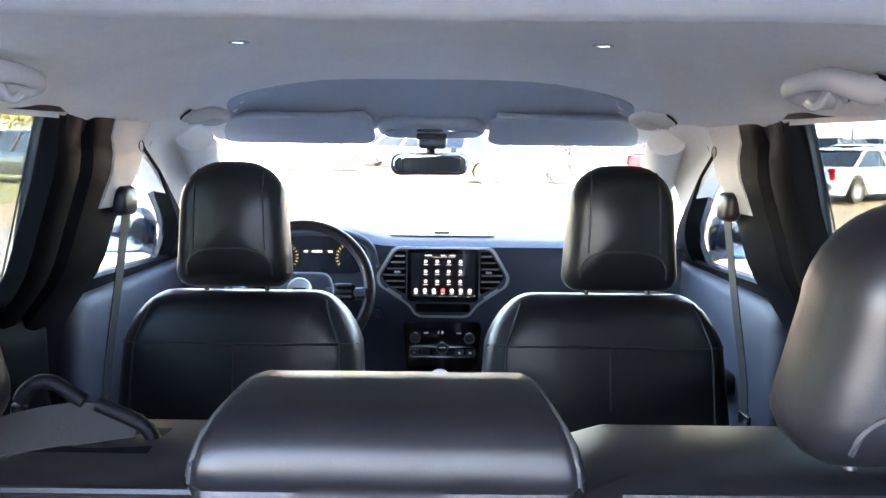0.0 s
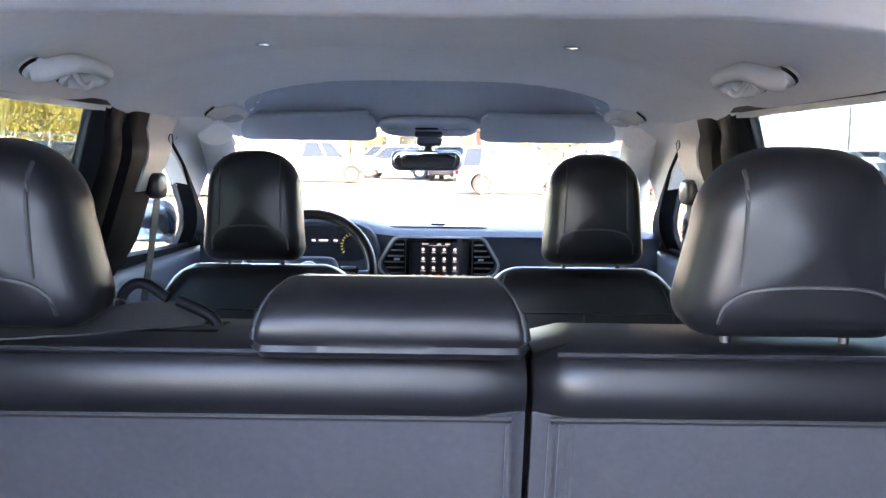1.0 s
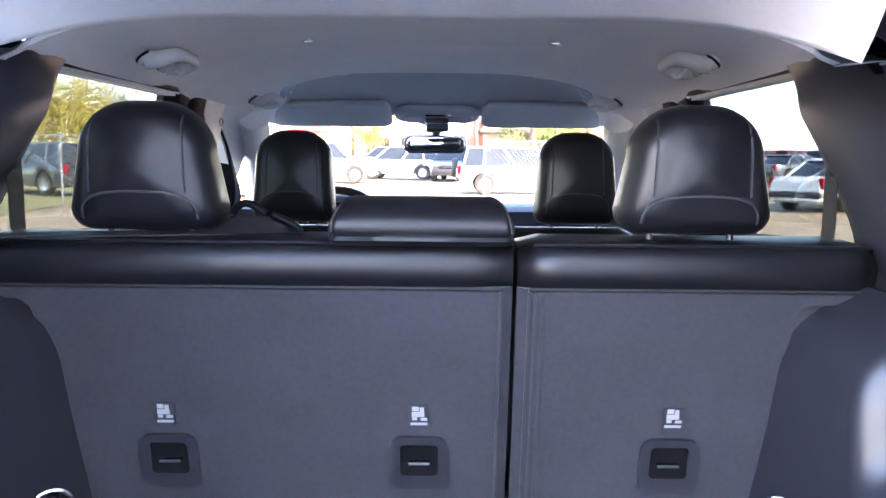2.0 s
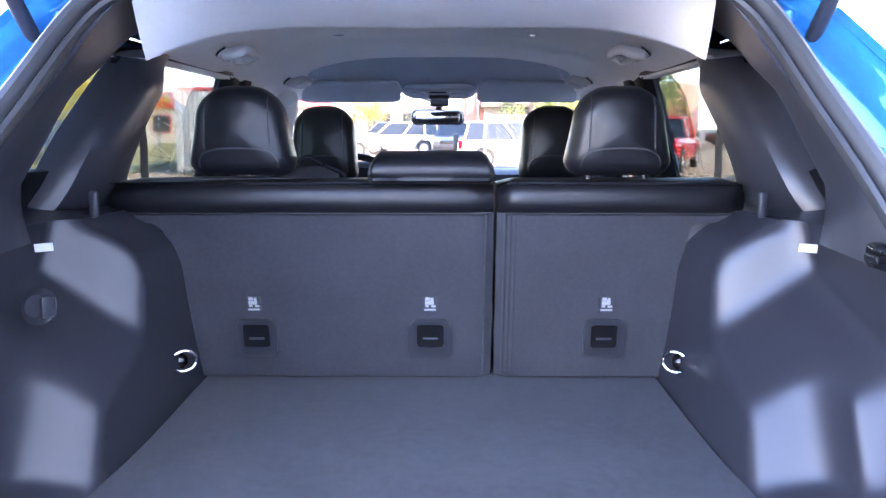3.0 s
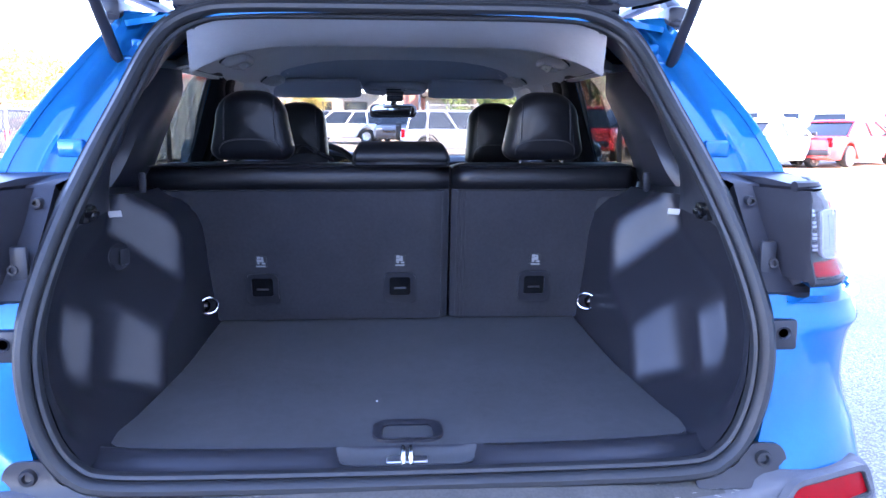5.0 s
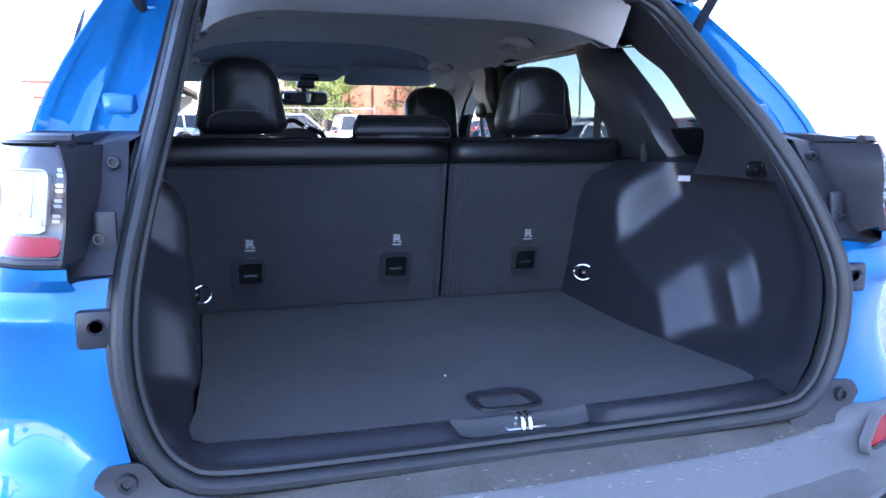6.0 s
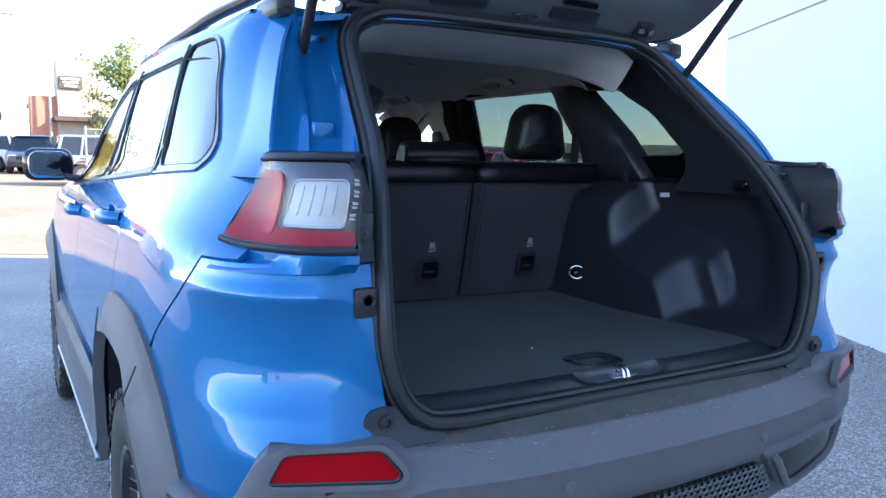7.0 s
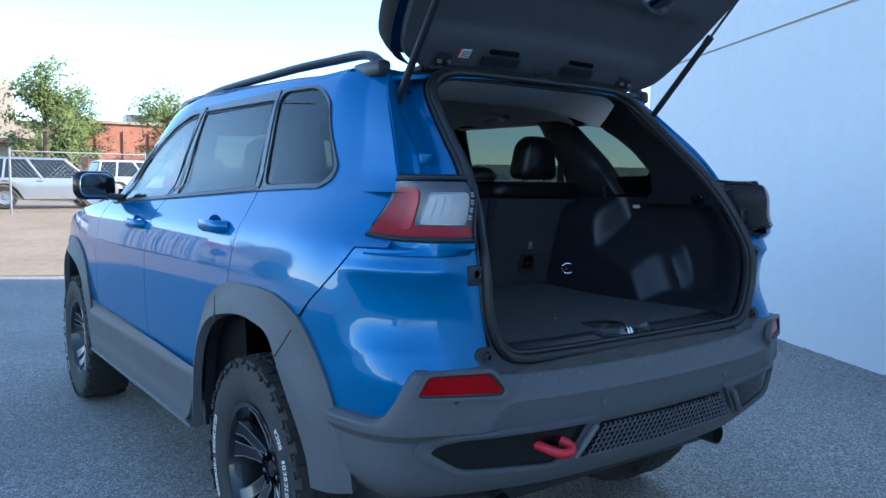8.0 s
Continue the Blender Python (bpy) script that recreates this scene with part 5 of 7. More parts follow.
wall_grid = []
for z in np.concatenate([np.linspace(0.862, 0.90, 8), np.linspace(0.907, 1.262, 50)]):
    yb = lerp(REAR, z) + 0.026
    wall_grid.append([(sum(side_wall(y + dy, min(1.262, max(0.862, z + dz))) for dy, dz in SOFT) / len(SOFT), y, z) for y in np.linspace(yb, 0.16, 130)])
for side in (-1, 1):
    rows = [[Vector((side * x, y, z)) for x, y, z in row] for row in wall_grid]
    part("cargo_side_trim", loft(rows, False), TRIM, car, "moulded black plastic luggage side trim", sharp=50)
    shelf = []
    for y in np.linspace(-0.66, 0.16, 20):
        shelf.append([Vector((side * side_wall(y, 1.262), y, 1.262)), Vector((side * (lerp(WIDE, 1.28) - 0.03), y, 1.285))])
    part("cargo_side_ledge", loft(shelf, False), TRIM, car)
    lab = rbox(0.028, 0.002, 0.014, 0.0, 1)
    lab.transform(Matrix.Translation((side * 0.632, -0.262, 1.226)) @ Matrix.Rotation(side * radians(-40), 4, "Z") @ Matrix.Rotation(radians(-25), 4, "X"))
    part("bulb_cover", lab, PALE, car)
    hk = join(rbox(0.05, 0.05, 0.032, 0.008, 2, (side * 0.575, -0.60, 1.262)), rbox(0.018, 0.03, 0.012, 0.004, 2, (side * 0.548, -0.61, 1.262)))
    part("cover_socket", hk, GLOSS, car)
    part("coat_hook", rbox(0.018, 0.014, 0.05, 0.006, 2, (side * 0.62, -0.10, 1.285)), TRIM, car)
    part("seat_gap_panel", rbox(0.12, 0.02, 0.14, 0.006, 2, (side * 0.595, 0.082, 1.185)), TRIM, car)
# recess and socket on one flank
rec = moved(lathe([(0.0001, 0.0), (0.018, 0.0), (0.027, 0.008), (0.030, 0.010)], 24, "x"), Matrix.Translation((-0.607, -0.345, 1.145)) @ Matrix.Rotation(radians(-28), 4, "Z"))
part("power_socket", rec, TRIM, car)
part("socket_cap", moved(rbox(0.006, 0.024, 0.034, 0.003), Matrix.Translation((-0.592, -0.335, 1.142)) @ Matrix.Rotation(radians(-28), 4, "Z")), TRIM, car)
part("cargo_bulkhead", rbox(1.5, 0.03, 0.75, 0.005, 1, (0, 0.42, 0.52)), TRIM, car)

deck = thing("cargo_floor", "dark grey carpeted luggage floor with a recessed pull handle", "car floor", (0, -0.25, 0.86))
pull = rrect(0.118, 0.092, 0.030, 6, 0.003, -0.660)
edge_l = [(-0.50, 0.20)] + [(-0.50, y) for y in (0.0, -0.3)] + [(-0.512, -0.55), (-0.522, -0.63), (-0.516, -0.680), (-0.490, -0.708), (-0.44, -0.718), (-0.30, -0.725), (-0.12, -0.727)]
outline = edge_l + [(-p[0], p[1]) for p in edge_l[::-1]]
part("carpet_panel", sheet(outline, [pull], lambda x, y: Vector((x, y, 0.868 + 0.012 * smooth(-0.25, 0.15, y) + 0.0012 * noise.noise((x * 5, y * 5, 2)))), 0.03, 0.022), MAT, deck)
bezel_in = round_corners([(-0.046, -0.690), (0.052, -0.690), (0.046, -0.628), (-0.040, -0.628)], 0.012, 5)
part("pull_bezel", sheet(grown(pull, 0.004), [bezel_in], lambda x, y: Vector((x, y, 0.8725 - 0.004 * smooth(0.052, 0.040, abs(x - 0.003)) * smooth(0.040, 0.030, abs(y + 0.660)))), 0.012, 0.010), HOUSING, deck)
part("pull_flap", sheet(grown(bezel_in, 0.003), [], lambda x, y: Vector((x, y, 0.8655)), 0.02, 0.006), BOWL, deck)
speck = bmesh.new()
bmesh.ops.create_icosphere(speck, subdivisions=1, radius=0.0022, matrix=Matrix.Translation((-0.055, -0.505, 0.8705)))
tagged(part("paper_crumb", speck, WHITE), "tiny white crumb lying on the luggage carpet", "litter")
# loading sill: stepped plastic with latch bowl
sillp = thing("loading_sill", "stepped black plastic loading sill with a latch striker", "sill", (0, -0.75, 0.84))
rows = []
for x in np.linspace(-0.53, 0.53, 90):
    bowl = smooth(0.130, 0.108, abs(x))
    rib = 0.004 * smooth(0.135, 0.150, abs(x)) * smooth(0.47, 0.45, abs(x))
    c = 0.03 * (x / 0.53) ** 4
    rows.append([Vector((x, y + c, z)) for y, z in ((-0.722, 0.862), (-0.728, 0.870), (-0.734, 0.8705 - 0.004 * bowl), (-0.744, 0.868 + rib - 0.008 * bowl), (-0.764, 0.864 + rib - 0.010 * bowl), (-0.772, 0.860 - 0.006 * bowl),
                                                (-0.780, 0.856), (-0.798, 0.848))])
part("sill_cover", loft(rows, False), TRIM, sillp, sharp=50)
part("latch_bowl", sheet(round_corners([(-0.122, -0.734), (0.122, -0.734), (0.112, -0.772), (-0.112, -0.772)], 0.008, 3), [], lambda x, y: Vector((x, y, lerp([(-0.772, 0.8555), (-0.760, 0.8575), (-0.745, 0.8615), (-0.734, 0.868)], y) + 0.006 * smooth(0.085, 0.118, abs(x)))), 0.012, 0.003), BOWL, sillp)
for x in (-0.0065, 0.0065):
    part("striker", tube(spline([(x, -0.738, 0.858), (x, -0.741, 0.872), (x, -0.752, 0.876), (x, -0.766, 0.870), (x, -0.772, 0.856)], 5), 0.0042, 10), CHROME, sillp, "bright steel striker bar")
part("latch_plate", rbox(0.07, 0.036, 0.004, 0.002, 1, (0, -0.754, 0.8585)), SATIN, sillp)

# tie-down rings
for side in (-1, 1):
    rg = thing("tie_down_ring", "chrome tie-down ring on a black base on the luggage side trim", "tie-down", (side * 0.512, -0.01, 0.955), "tie-down rings")
    loop = [Vector((side * (0.497 - 0.021 * math.cos(a)), -0.016 + 0.014 * math.cos(a), 0.960 + 0.021 * math.sin(a))) for a in np.linspace(-2.3, 2.3, 22)]
    part("ring", tube(loop, 0.0034, 8), CHROME, rg)
    part("base", moved(lathe([(0.0001, -0.012), (0.010, -0.012), (0.016, -0.006), (0.018, 0.010)], 18, "x"), Matrix.Translation((side * 0.514, 0.012, 0.953)) @ Matrix.Diagonal((side, 1, 1, 1))), GLOSS, rg)

# ---- rear seat ----
def leather_back(x0, x1, name, label):
    """A folding backrest: carpeted rear face, leather roll above, cushion ahead."""
    seat = thing(name, label, "car seat", ((x0 + x1) / 2, 0.15, 0.90), "rear seat sections")
    w = x1 - x0
    def lean(z):
        return lerp([(0.88, 0.130), (1.06, 0.090), (1.25, 0.050), (1.33, 0.048)], z)
    def face(x, z):
        ex = min(x - x0, x1 - x)
        return Vector((x, lean(z) + 0.020 * (1 - smooth(0, 0.022, ex)) + 0.0015 * noise.noise((x * 6, z * 6, 1)), z))
    if x0 < 0:
        cut = [(x0, 1.236), (x0 + 0.098, 1.234), (x0 + 0.110, 1.228), (x0 + 0.117, 1.19), (x0 + 0.150, 0.885), (x1, 0.885), (x1, 1.255), (x0, 1.255)]
    else:
        cut = [(x0, 1.255), (x0, 0.885), (x1 - 0.143, 0.885), (x1 - 0.115, 1.19), (x1 - 0.108, 1.228), (x1 - 0.096, 1.234), (x1, 1.236), (x1, 1.255)]
    part("carpet_back", sheet(cut, [], face, 0.03, 0.03), CARPET, seat, "dark grey carpet seat back")
    sect = []
    for k in range(15):
        f = k / 14
        x = x0 + w * f
        e = 0.022 * (1 - min(1, min(f, 1 - f) * w / 0.025)) ** 2
        wob = 0.0015 * noise.noise((x * 9, 0, 3))
        sect.append([Vector((x, y, z)) for y, z in ((0.062 + e, 1.247), (0.042 + e + wob, 1.262), (0.037 + e + wob, 1.285), (0.042 + e, 1.304 - e * 0.4), (0.053 + e, 1.317 - e * 0.5), (0.075, 1.3235 - e * 0.5), (0.12, 1.325 - e * 0.4 + wob),
                                                    (0.170, 1.323 - e * 0.4), (0.200, 1.312 - e * 0.5), (0.215 - e, 1.28), (0.22 - e, 1.20), (0.25 - e, 0.95), (0.17, 0.93), (0.10, 1.20))])
    roll = loft(sect)
    r0 = part("leather_roll", roll, LEATHER, seat, "black leather top roll", sharp=60)
    part("roll_piping", tube([Vector((x, 0.0495, 1.3165)) for x in np.linspace(x0 + 0.02, x1 - 0.02, 20)], 0.0032, 6), LEATHER, seat)
    part("lower_piping", tube([Vector((x, 0.0505, 1.2535)) for x in np.linspace(x0 + 0.015, x1 - 0.015, 20)], 0.0032, 6), THREAD, seat)
    for dx in ((0.017, 0.027, 0.037) if x0 > 0 else (-0.017,)):
        xe = (x0 if x0 > 0 else x1) + dx
        part("edge_fold", tube([Vector((xe, lean(z) - 0.0005 + 0.003, z)) for z in np.linspace(0.89, 1.25, 12)], 0.0035, 6), CARPET, seat)
    base = cushion(rrect(w, 0.46, 0.06, 4), 0.15, 0.05, 0.02)
    base.transform(Matrix.Translation(((x0 + x1) / 2, 0.50, 0.87)) @ Matrix.Rotation(radians(86), 4, "X"))
    part("seat_cushion", base, LEATHER, seat)
    return seat


seat_l = leather_back(-0.665, 0.1335, "rear_bench", "wide rear seat section, grey carpet back and black leather roll")
seat_r = leather_back(0.1405, 0.648, "rear_bench", "narrow rear seat section, grey carpet back and black leather roll")
# child-seat anchors, their pockets and printed tags
for x, owner in ((-0.378, seat_l), (0.0, seat_l), (0.377, seat_r)):
    def on(px, pz, d):
        return Vector((px, lerp([(0.88, 0.130), (1.06, 0.090), (1.25, 0.050)], pz) - d, pz))
    hole = rrect(0.074, 0.074, 0.012, 4, x, 0.977)
    pocket = part("anchor_pocket", sheet(grown(hole, 0.007), [rrect(0.058, 0.054, 0.008, 4, x, 0.982)], lambda a, b: on(a, b, 0.007), 0.02, 0.010), TRIM, owner, "black moulded child-seat anchor pocket")
    part("pocket_floor", sheet(rrect(0.060, 0.058, 0.008, 4, x, 0.980), [], lambda a, b: on(a, b, 0.0015 + 0.0035 * smooth(0.975, 0.955, b)), 0.02, 0.003), GLOSS, pocket)
    part("anchor_bar", tube([on(x - 0.016, 0.977, 0.006), on(x + 0.016, 0.977, 0.006)], 0.0028, 8), STEEL, pocket)
    tag = part("anchor_tag", sheet(rrect(0.032, 0.034, 0.002, 2, x, 1.056), [], lambda a, b: on(a, b, 0.0028), 0.02, 0.0012), TRIM, owner)
    sym = bmesh.new()
    for cx, cz, w, h in ((-0.004, 0.0105, 0.008, 0.006), (0.0035, 0.009, 0.005, 0.007), (-0.001, 0.003, 0.015, 0.007), (0.006, -0.0035, 0.008, 0.004), (-0.005, -0.003, 0.006, 0.004), (0.0, -0.010, 0.020, 0.0035)):
        q = [sym.verts.new(on(x + 1.25 * (cx + sx * w / 2), 1.056 + 1.2 * (cz + sz * h / 2), 0.0045)) for sx, sz in ((-1, -1), (1, -1), (1, 1), (-1, 1))]
        sym.faces.new(q)
    part("tag_print", sym, TAGPRINT, tag)


def headrest(name, x, y, z, w, h, depth, label, group, posts=True, tilt=0.0, top_narrow=0.78):
    """A padded leather headrest with stitched panels behind."""
    hr = thing(name, label, "headrest", (x, y, z), group)
    wt, rt, rb = w / 2 * (0.5 + 0.5 * top_narrow), min(0.085, h * 0.42), 0.030
    half = [(w / 2 - rb + rb * math.cos(a), -h / 2 + rb + rb * math.sin(a)) for a in np.linspace(-math.pi / 2, 0, 6)]
    half += [(w / 2 + (wt - w / 2) * f, -h / 2 + rb + (h - rb - rt) * f) for f in (0.33, 0.66)]
    half += [(wt - rt + rt * math.cos(a), h / 2 - rt + rt * math.sin(a)) for a in np.linspace(0, math.pi / 2, 9)]
    prof = half + [(-px, pz) for px, pz in half[::-1]]
    bm = cushion(prof, depth, 0.042, 0.010, 0.010, 5)
    seams = []
    for sg in (-1, 1):
        seams.append(seam(bm, [(sg * w * (0.305 - 0.02 * t), -h * 0.185 + h * 0.62 * t) for t in np.linspace(0, 1, 14)]))
    arcp = [(w * 0.37 * math.copysign(abs(math.cos(a)) ** 0.75, math.cos(a)), -h * 0.44 + h * 0.265 * math.sin(a) ** 0.5) for a in np.linspace(0.03, math.pi - 0.03, 30)]
    seams.append(seam(bm, arcp))
    piping = [(px * 0.94, pz * 0.94) for px, pz in prof]
    M0 = Matrix.Translation((x, y, z + h / 2)) @ Matrix.Rotation(tilt, 4, "X")
    for s in seams:
        if s:
            part("stitching", moved(s, M0), STITCH, hr)
    part("pad", moved(bm, M0), LEATHER, hr, "black leather pad")
    if posts:
        for sg in (-1, 1):
            part("post", tube([Vector((x + sg * w * 0.27, y, z - 0.05)), Vector((x + sg * w * 0.27, y, z + 0.03))], 0.0050, 10), STEEL, hr)
            part("post_sleeve", moved(lathe([(0.006, 0.007), (0.012, 0.006), (0.014, 0.003), (0.015, -0.004)], 18, "z"), Matrix.Translation((x + sg * w * 0.27, y, z - 0.018))), CABIN, hr)
    return hr


for x in (-0.387, 0.388):
    headrest("headrest", x, 0.085, 1.333, 0.216, 0.181, 0.11, "black leather headrest with arched stitching on the rear seat", "rear headrests", True, radians(4), 0.72)
# low centre headrest
ch = thing("centre_headrest", "low black leather centre headrest on the rear seat", "headrest", (0.0, 0.09, 1.32), "rear headrests")
rest = [(0.030, 1.316, 0.1265), (0.0235, 1.323, 0.1290), (0.026, 1.3285, 0.1275), (0.0215, 1.334, 0.1295), (0.021, 1.346, 0.128), (0.028, 1.3605, 0.1245), (0.043, 1.372, 0.119), (0.065, 1.379, 0.113), (0.095, 1.3825, 0.108), (0.118, 1.381, 0.104), (0.134, 1.373, 0.103), (0.140, 1.35, 0.108), (0.142, 1.316, 0.112)]
ends = [-1, -0.992, -0.972, -0.94, -0.90] + [float(k) for k in np.linspace(-0.8, 0.8, 13)] + [0.90, 0.94, 0.972, 0.992, 1]


def rest_at(k, j):
    y, z, w = rest[j]
    e = smooth(0.90, 1.0, abs(k)) ** 2
    mid = Vector((0.004 + k * w, y + 0.002 * noise.noise((k * 3, j * 0.4, 5)), z))
    return mid + (Vector((mid.x, 0.085, 1.335)) - mid) * 0.22 * e


def rest_ridge(k):
    return [rest_at(k, j) + Vector((0, -0.0006, 0.0006)) for j in range(3, 11)]


part("pad", loft([[rest_at(k, j) for j in range(len(rest))] for k in ends], True), LEATHER, ch, sharp=60)
for k in (-0.955, 0.955):
    part("side_piping", tube(spline(rest_ridge(k), 4), 0.0016, 6), STITCH, ch)

# belt guide and strap at the seat's shoulder
gd = thing("seat_belt_guide", "black plastic open-hook belt guide with seat belt on the rear seat", "seat belt", (-0.22, 0.12, 1.325))
up_arm = spline([(-0.281, 0.125, 1.296), (-0.283, 0.125, 1.335), (-0.279, 0.125, 1.356), (-0.267, 0.125, 1.367), (-0.254, 0.125, 1.367), (-0.243, 0.125, 1.360), (-0.232, 0.125, 1.353)], 5)
part("hook_arm", tube(up_arm, 0.0058, 10, True, 1.0), CABIN, gd)
down_arm = spline([(-0.222, 0.125, 1.351), (-0.205, 0.125, 1.3435), (-0.190, 0.125, 1.336), (-0.182, 0.125, 1.327), (-0.180, 0.125, 1.312), (-0.180, 0.125, 1.292)], 5)
part("hook_arm", tube(down_arm, 0.0058, 10, True, 1.0), CABIN, gd)
part("guide_base", rbox(0.112, 0.050, 0.034, 0.008, 3, (-0.231, 0.125, 1.303)), CABIN, gd)
part("base_rim", rbox(0.116, 0.054, 0.006, 0.002, 2, (-0.231, 0.122, 1.3215)), CABIN, gd)
strap = spline([(-0.196, 0.128, 1.326), (-0.235, 0.122, 1.336), (-0.275, 0.105, 1.335), (-0.33, 0.075, 1.3285), (-0.42, 0.055, 1.3275), (-0.55, 0.045, 1.3255), (-0.645, 0.04, 1.319)], 6)
tilts = [Vector((0, 1, lerp([(-0.645, 0.05), (-0.33, 0.12), (-0.26, 0.75), (-0.19, 0.9)], p.x))) for p in strap]
part("strap", ribbon(strap, tilts, 0.036, 0.002), SEATBELT, gd)

# ---- front seats ----
def front_seat(x, label):
    st = thing("front_seat", label, "car seat", (x, 1.1, 0.6), "front seats")
    prof = []
    for px, pz in rrect(0.54, 0.62, 0.10, 8):
        f = (pz + 0.31) / 0.62
        prof.append((px * (1 - 0.17 * smooth(0.62, 1.0, f) - 0.02 * f), pz))
    back = cushion(prof, 0.17, 0.06, 0.012, 0.014, 5)
    M0 = Matrix.Translation((x, 1.055, 0.955)) @ Matrix.Rotation(radians(-10), 4, "X")
    lines = [[(px, 0.205) for px in np.linspace(-0.235, 0.235, 24)],
             [(0.17 + 0.03 * (1 - t), 0.205 + 0.085 * t) for t in np.linspace(0, 1, 8)], [(-0.17 - 0.03 * (1 - t), 0.205 + 0.085 * t) for t in np.linspace(0, 1, 8)],
             [(0.20 + 0.012 * t, 0.205 - 0.42 * t) for t in np.linspace(0, 1, 14)], [(-0.20 - 0.012 * t, 0.205 - 0.42 * t) for t in np.linspace(0, 1, 14)],
             [(0.0, 0.205 - 0.12 * t) for t in np.linspace(0, 1, 5)],
             [(px, 0.045 - 0.35 * px * px) for px in np.linspace(-0.19, 0.19, 16)]]
    for ln in lines:
        s = seam(back, ln, 0.0026)
        if s:
            part("stitching", moved(s, M0), STITCH, st)
    part("backrest", moved(back, M0), LEATHER, st)
    base = cushion(rrect(0.50, 0.50, 0.08, 6), 0.17, 0.06, 0.02)
    part("seat_base", moved(base, Matrix.Translation((x, 1.33, 0.72)) @ Matrix.Rotation(radians(80), 4, "X")), LEATHER, st)
    part("seat_frame", rbox(0.44, 0.46, 0.20, 0.03, 2, (x, 1.30, 0.56)), TRIM, st)
    return st


front_seat(-0.365, "black leather front seat with stitched back")
front_seat(0.362, "black leather front seat with stitched back")
for x in (-0.378, 0.387):
    headrest("headrest", x, 1.075, 1.274, 0.226, 0.248, 0.10, "black leather headrest with arched stitching on a front seat", "front headrests", True, radians(-3), 0.84)

# front seat belts on the centre pillars
for side in (-1, 1):
    sb = thing("seat_belt", "black seat belt hanging from its pillar guide", "seat belt", (side * 0.72, 1.2, 1.4), "front seat belts")
    g0 = Vector((side * 0.635, 1.165, 1.437))
    gb = cushion(rrect(0.075, 0.062, 0.02, 5), 0.035, 0.014, 0.004)
    part("guide_cover", moved(gb, Matrix.Translation(g0) @ Matrix.Rotation(radians(90), 4, "Z")), TRIM, sb)
    p = [g0 + Vector((0, 0.005, -0.02)), Vector((side * 0.66, 1.17, 1.25)), Vector((side * 0.69, 1.175, 1.08)), Vector((side * 0.70, 1.175, 0.98)), Vector((side * 0.71, 1.17, 0.90))]
    part("strap", ribbon(spline(p, 6), Vector((0, 1, 0)), 0.040, 0.002), SEATBELT, sb)
    part("strap_anchor", rbox(0.012, 0.05, 0.03, 0.005, 2, p[3] + Vector((0, 0, -0.01))), CHROME, sb)
    # rear belts by the back window
    rb = thing("seat_belt", "black rear seat belt beside the back window", "seat belt", (side * 0.62, 0.1, 1.4), "rear seat belts")
    q = inner(0.165, 1.43, side, 0.112)
    part("guide_slot", moved(cushion(rrect(0.030, 0.045, 0.012, 5), 0.016, 0.006, 0.002), Matrix.Translation(q) @ Matrix.Rotation(radians(90), 4, "Z")), CABIN, rb)
    part("strap", ribbon(spline([q + Vector((side * -0.006, 0, 0.01)), q + Vector((side * -0.008, 0.0, -0.04)), Vector((side * 0.63, 0.17, 1.335)), Vector((side * 0.625, 0.17, 1.29))], 5), Vector((0, 1, 0)), 0.04, 0.002), SEATBELT, rb)

# ---- dashboard ----
dash = thing("dashboard", "black dashboard with a central touchscreen and round-cornered vents", "dashboard", (0, 1.95, 0.9))
rows = []
for x in np.linspace(-0.76, 0.76, 41):
    k = (x / 0.76) ** 2
    hood_up = 0.030 * math.exp(-((x + 0.345) / 0.17) ** 4)
    rows.append([Vector((x, y - 0.03 * k * (1 if y > 2 else -0.3), z)) for y, z in ((2.30, 1.17), (2.26, 1.278), (2.10, 1.284 + 0.3 * hood_up), (1.94, 1.285 + hood_up), (1.87, 1.278 + hood_up), (1.84, 1.262 + hood_up * 0.6),
                                                              (1.852, 1.22), (1.845, 1.12), (1.875, 1.03), (1.93, 0.93), (1.97, 0.80), (2.0, 0.60))])
part("dash_body", loft(rows, False), DASH, dash, sharp=60)
part("sensor_slot", rbox(0.05, 0.02, 0.006, 0.002, 1, (0.03, 1.98, 1.292)), TRIM, dash)
part("speaker_mat", sheet(round_corners([(-0.14, 1.92), (0.20, 1.92), (0.16, 2.05), (-0.10, 2.05)], 0.02, 3), [], lambda x, y: Vector((x, y, 1.2885)), 0.05, 0.002), TRIM, dash)
# centre stack bezel: wide at the vents, tapering below
CX = 0.035
bez = round_corners([(-0.150, 1.263), (0.150, 1.263), (0.202, 1.175), (0.195, 1.145), (0.105, 1.085), (0.080, 1.048), (-0.080, 1.048), (-0.105, 1.085), (-0.195, 1.145), (-0.202, 1.175)], 0.02, 4)
bez_in = [(x * 0.955, 1.158 + (z - 1.158) * 0.945) for x, z in bez]


def stack(d):
    return lambda x, z: Vector((CX + x, 1.836 + (1.158 - z) * -0.02 - d, z))


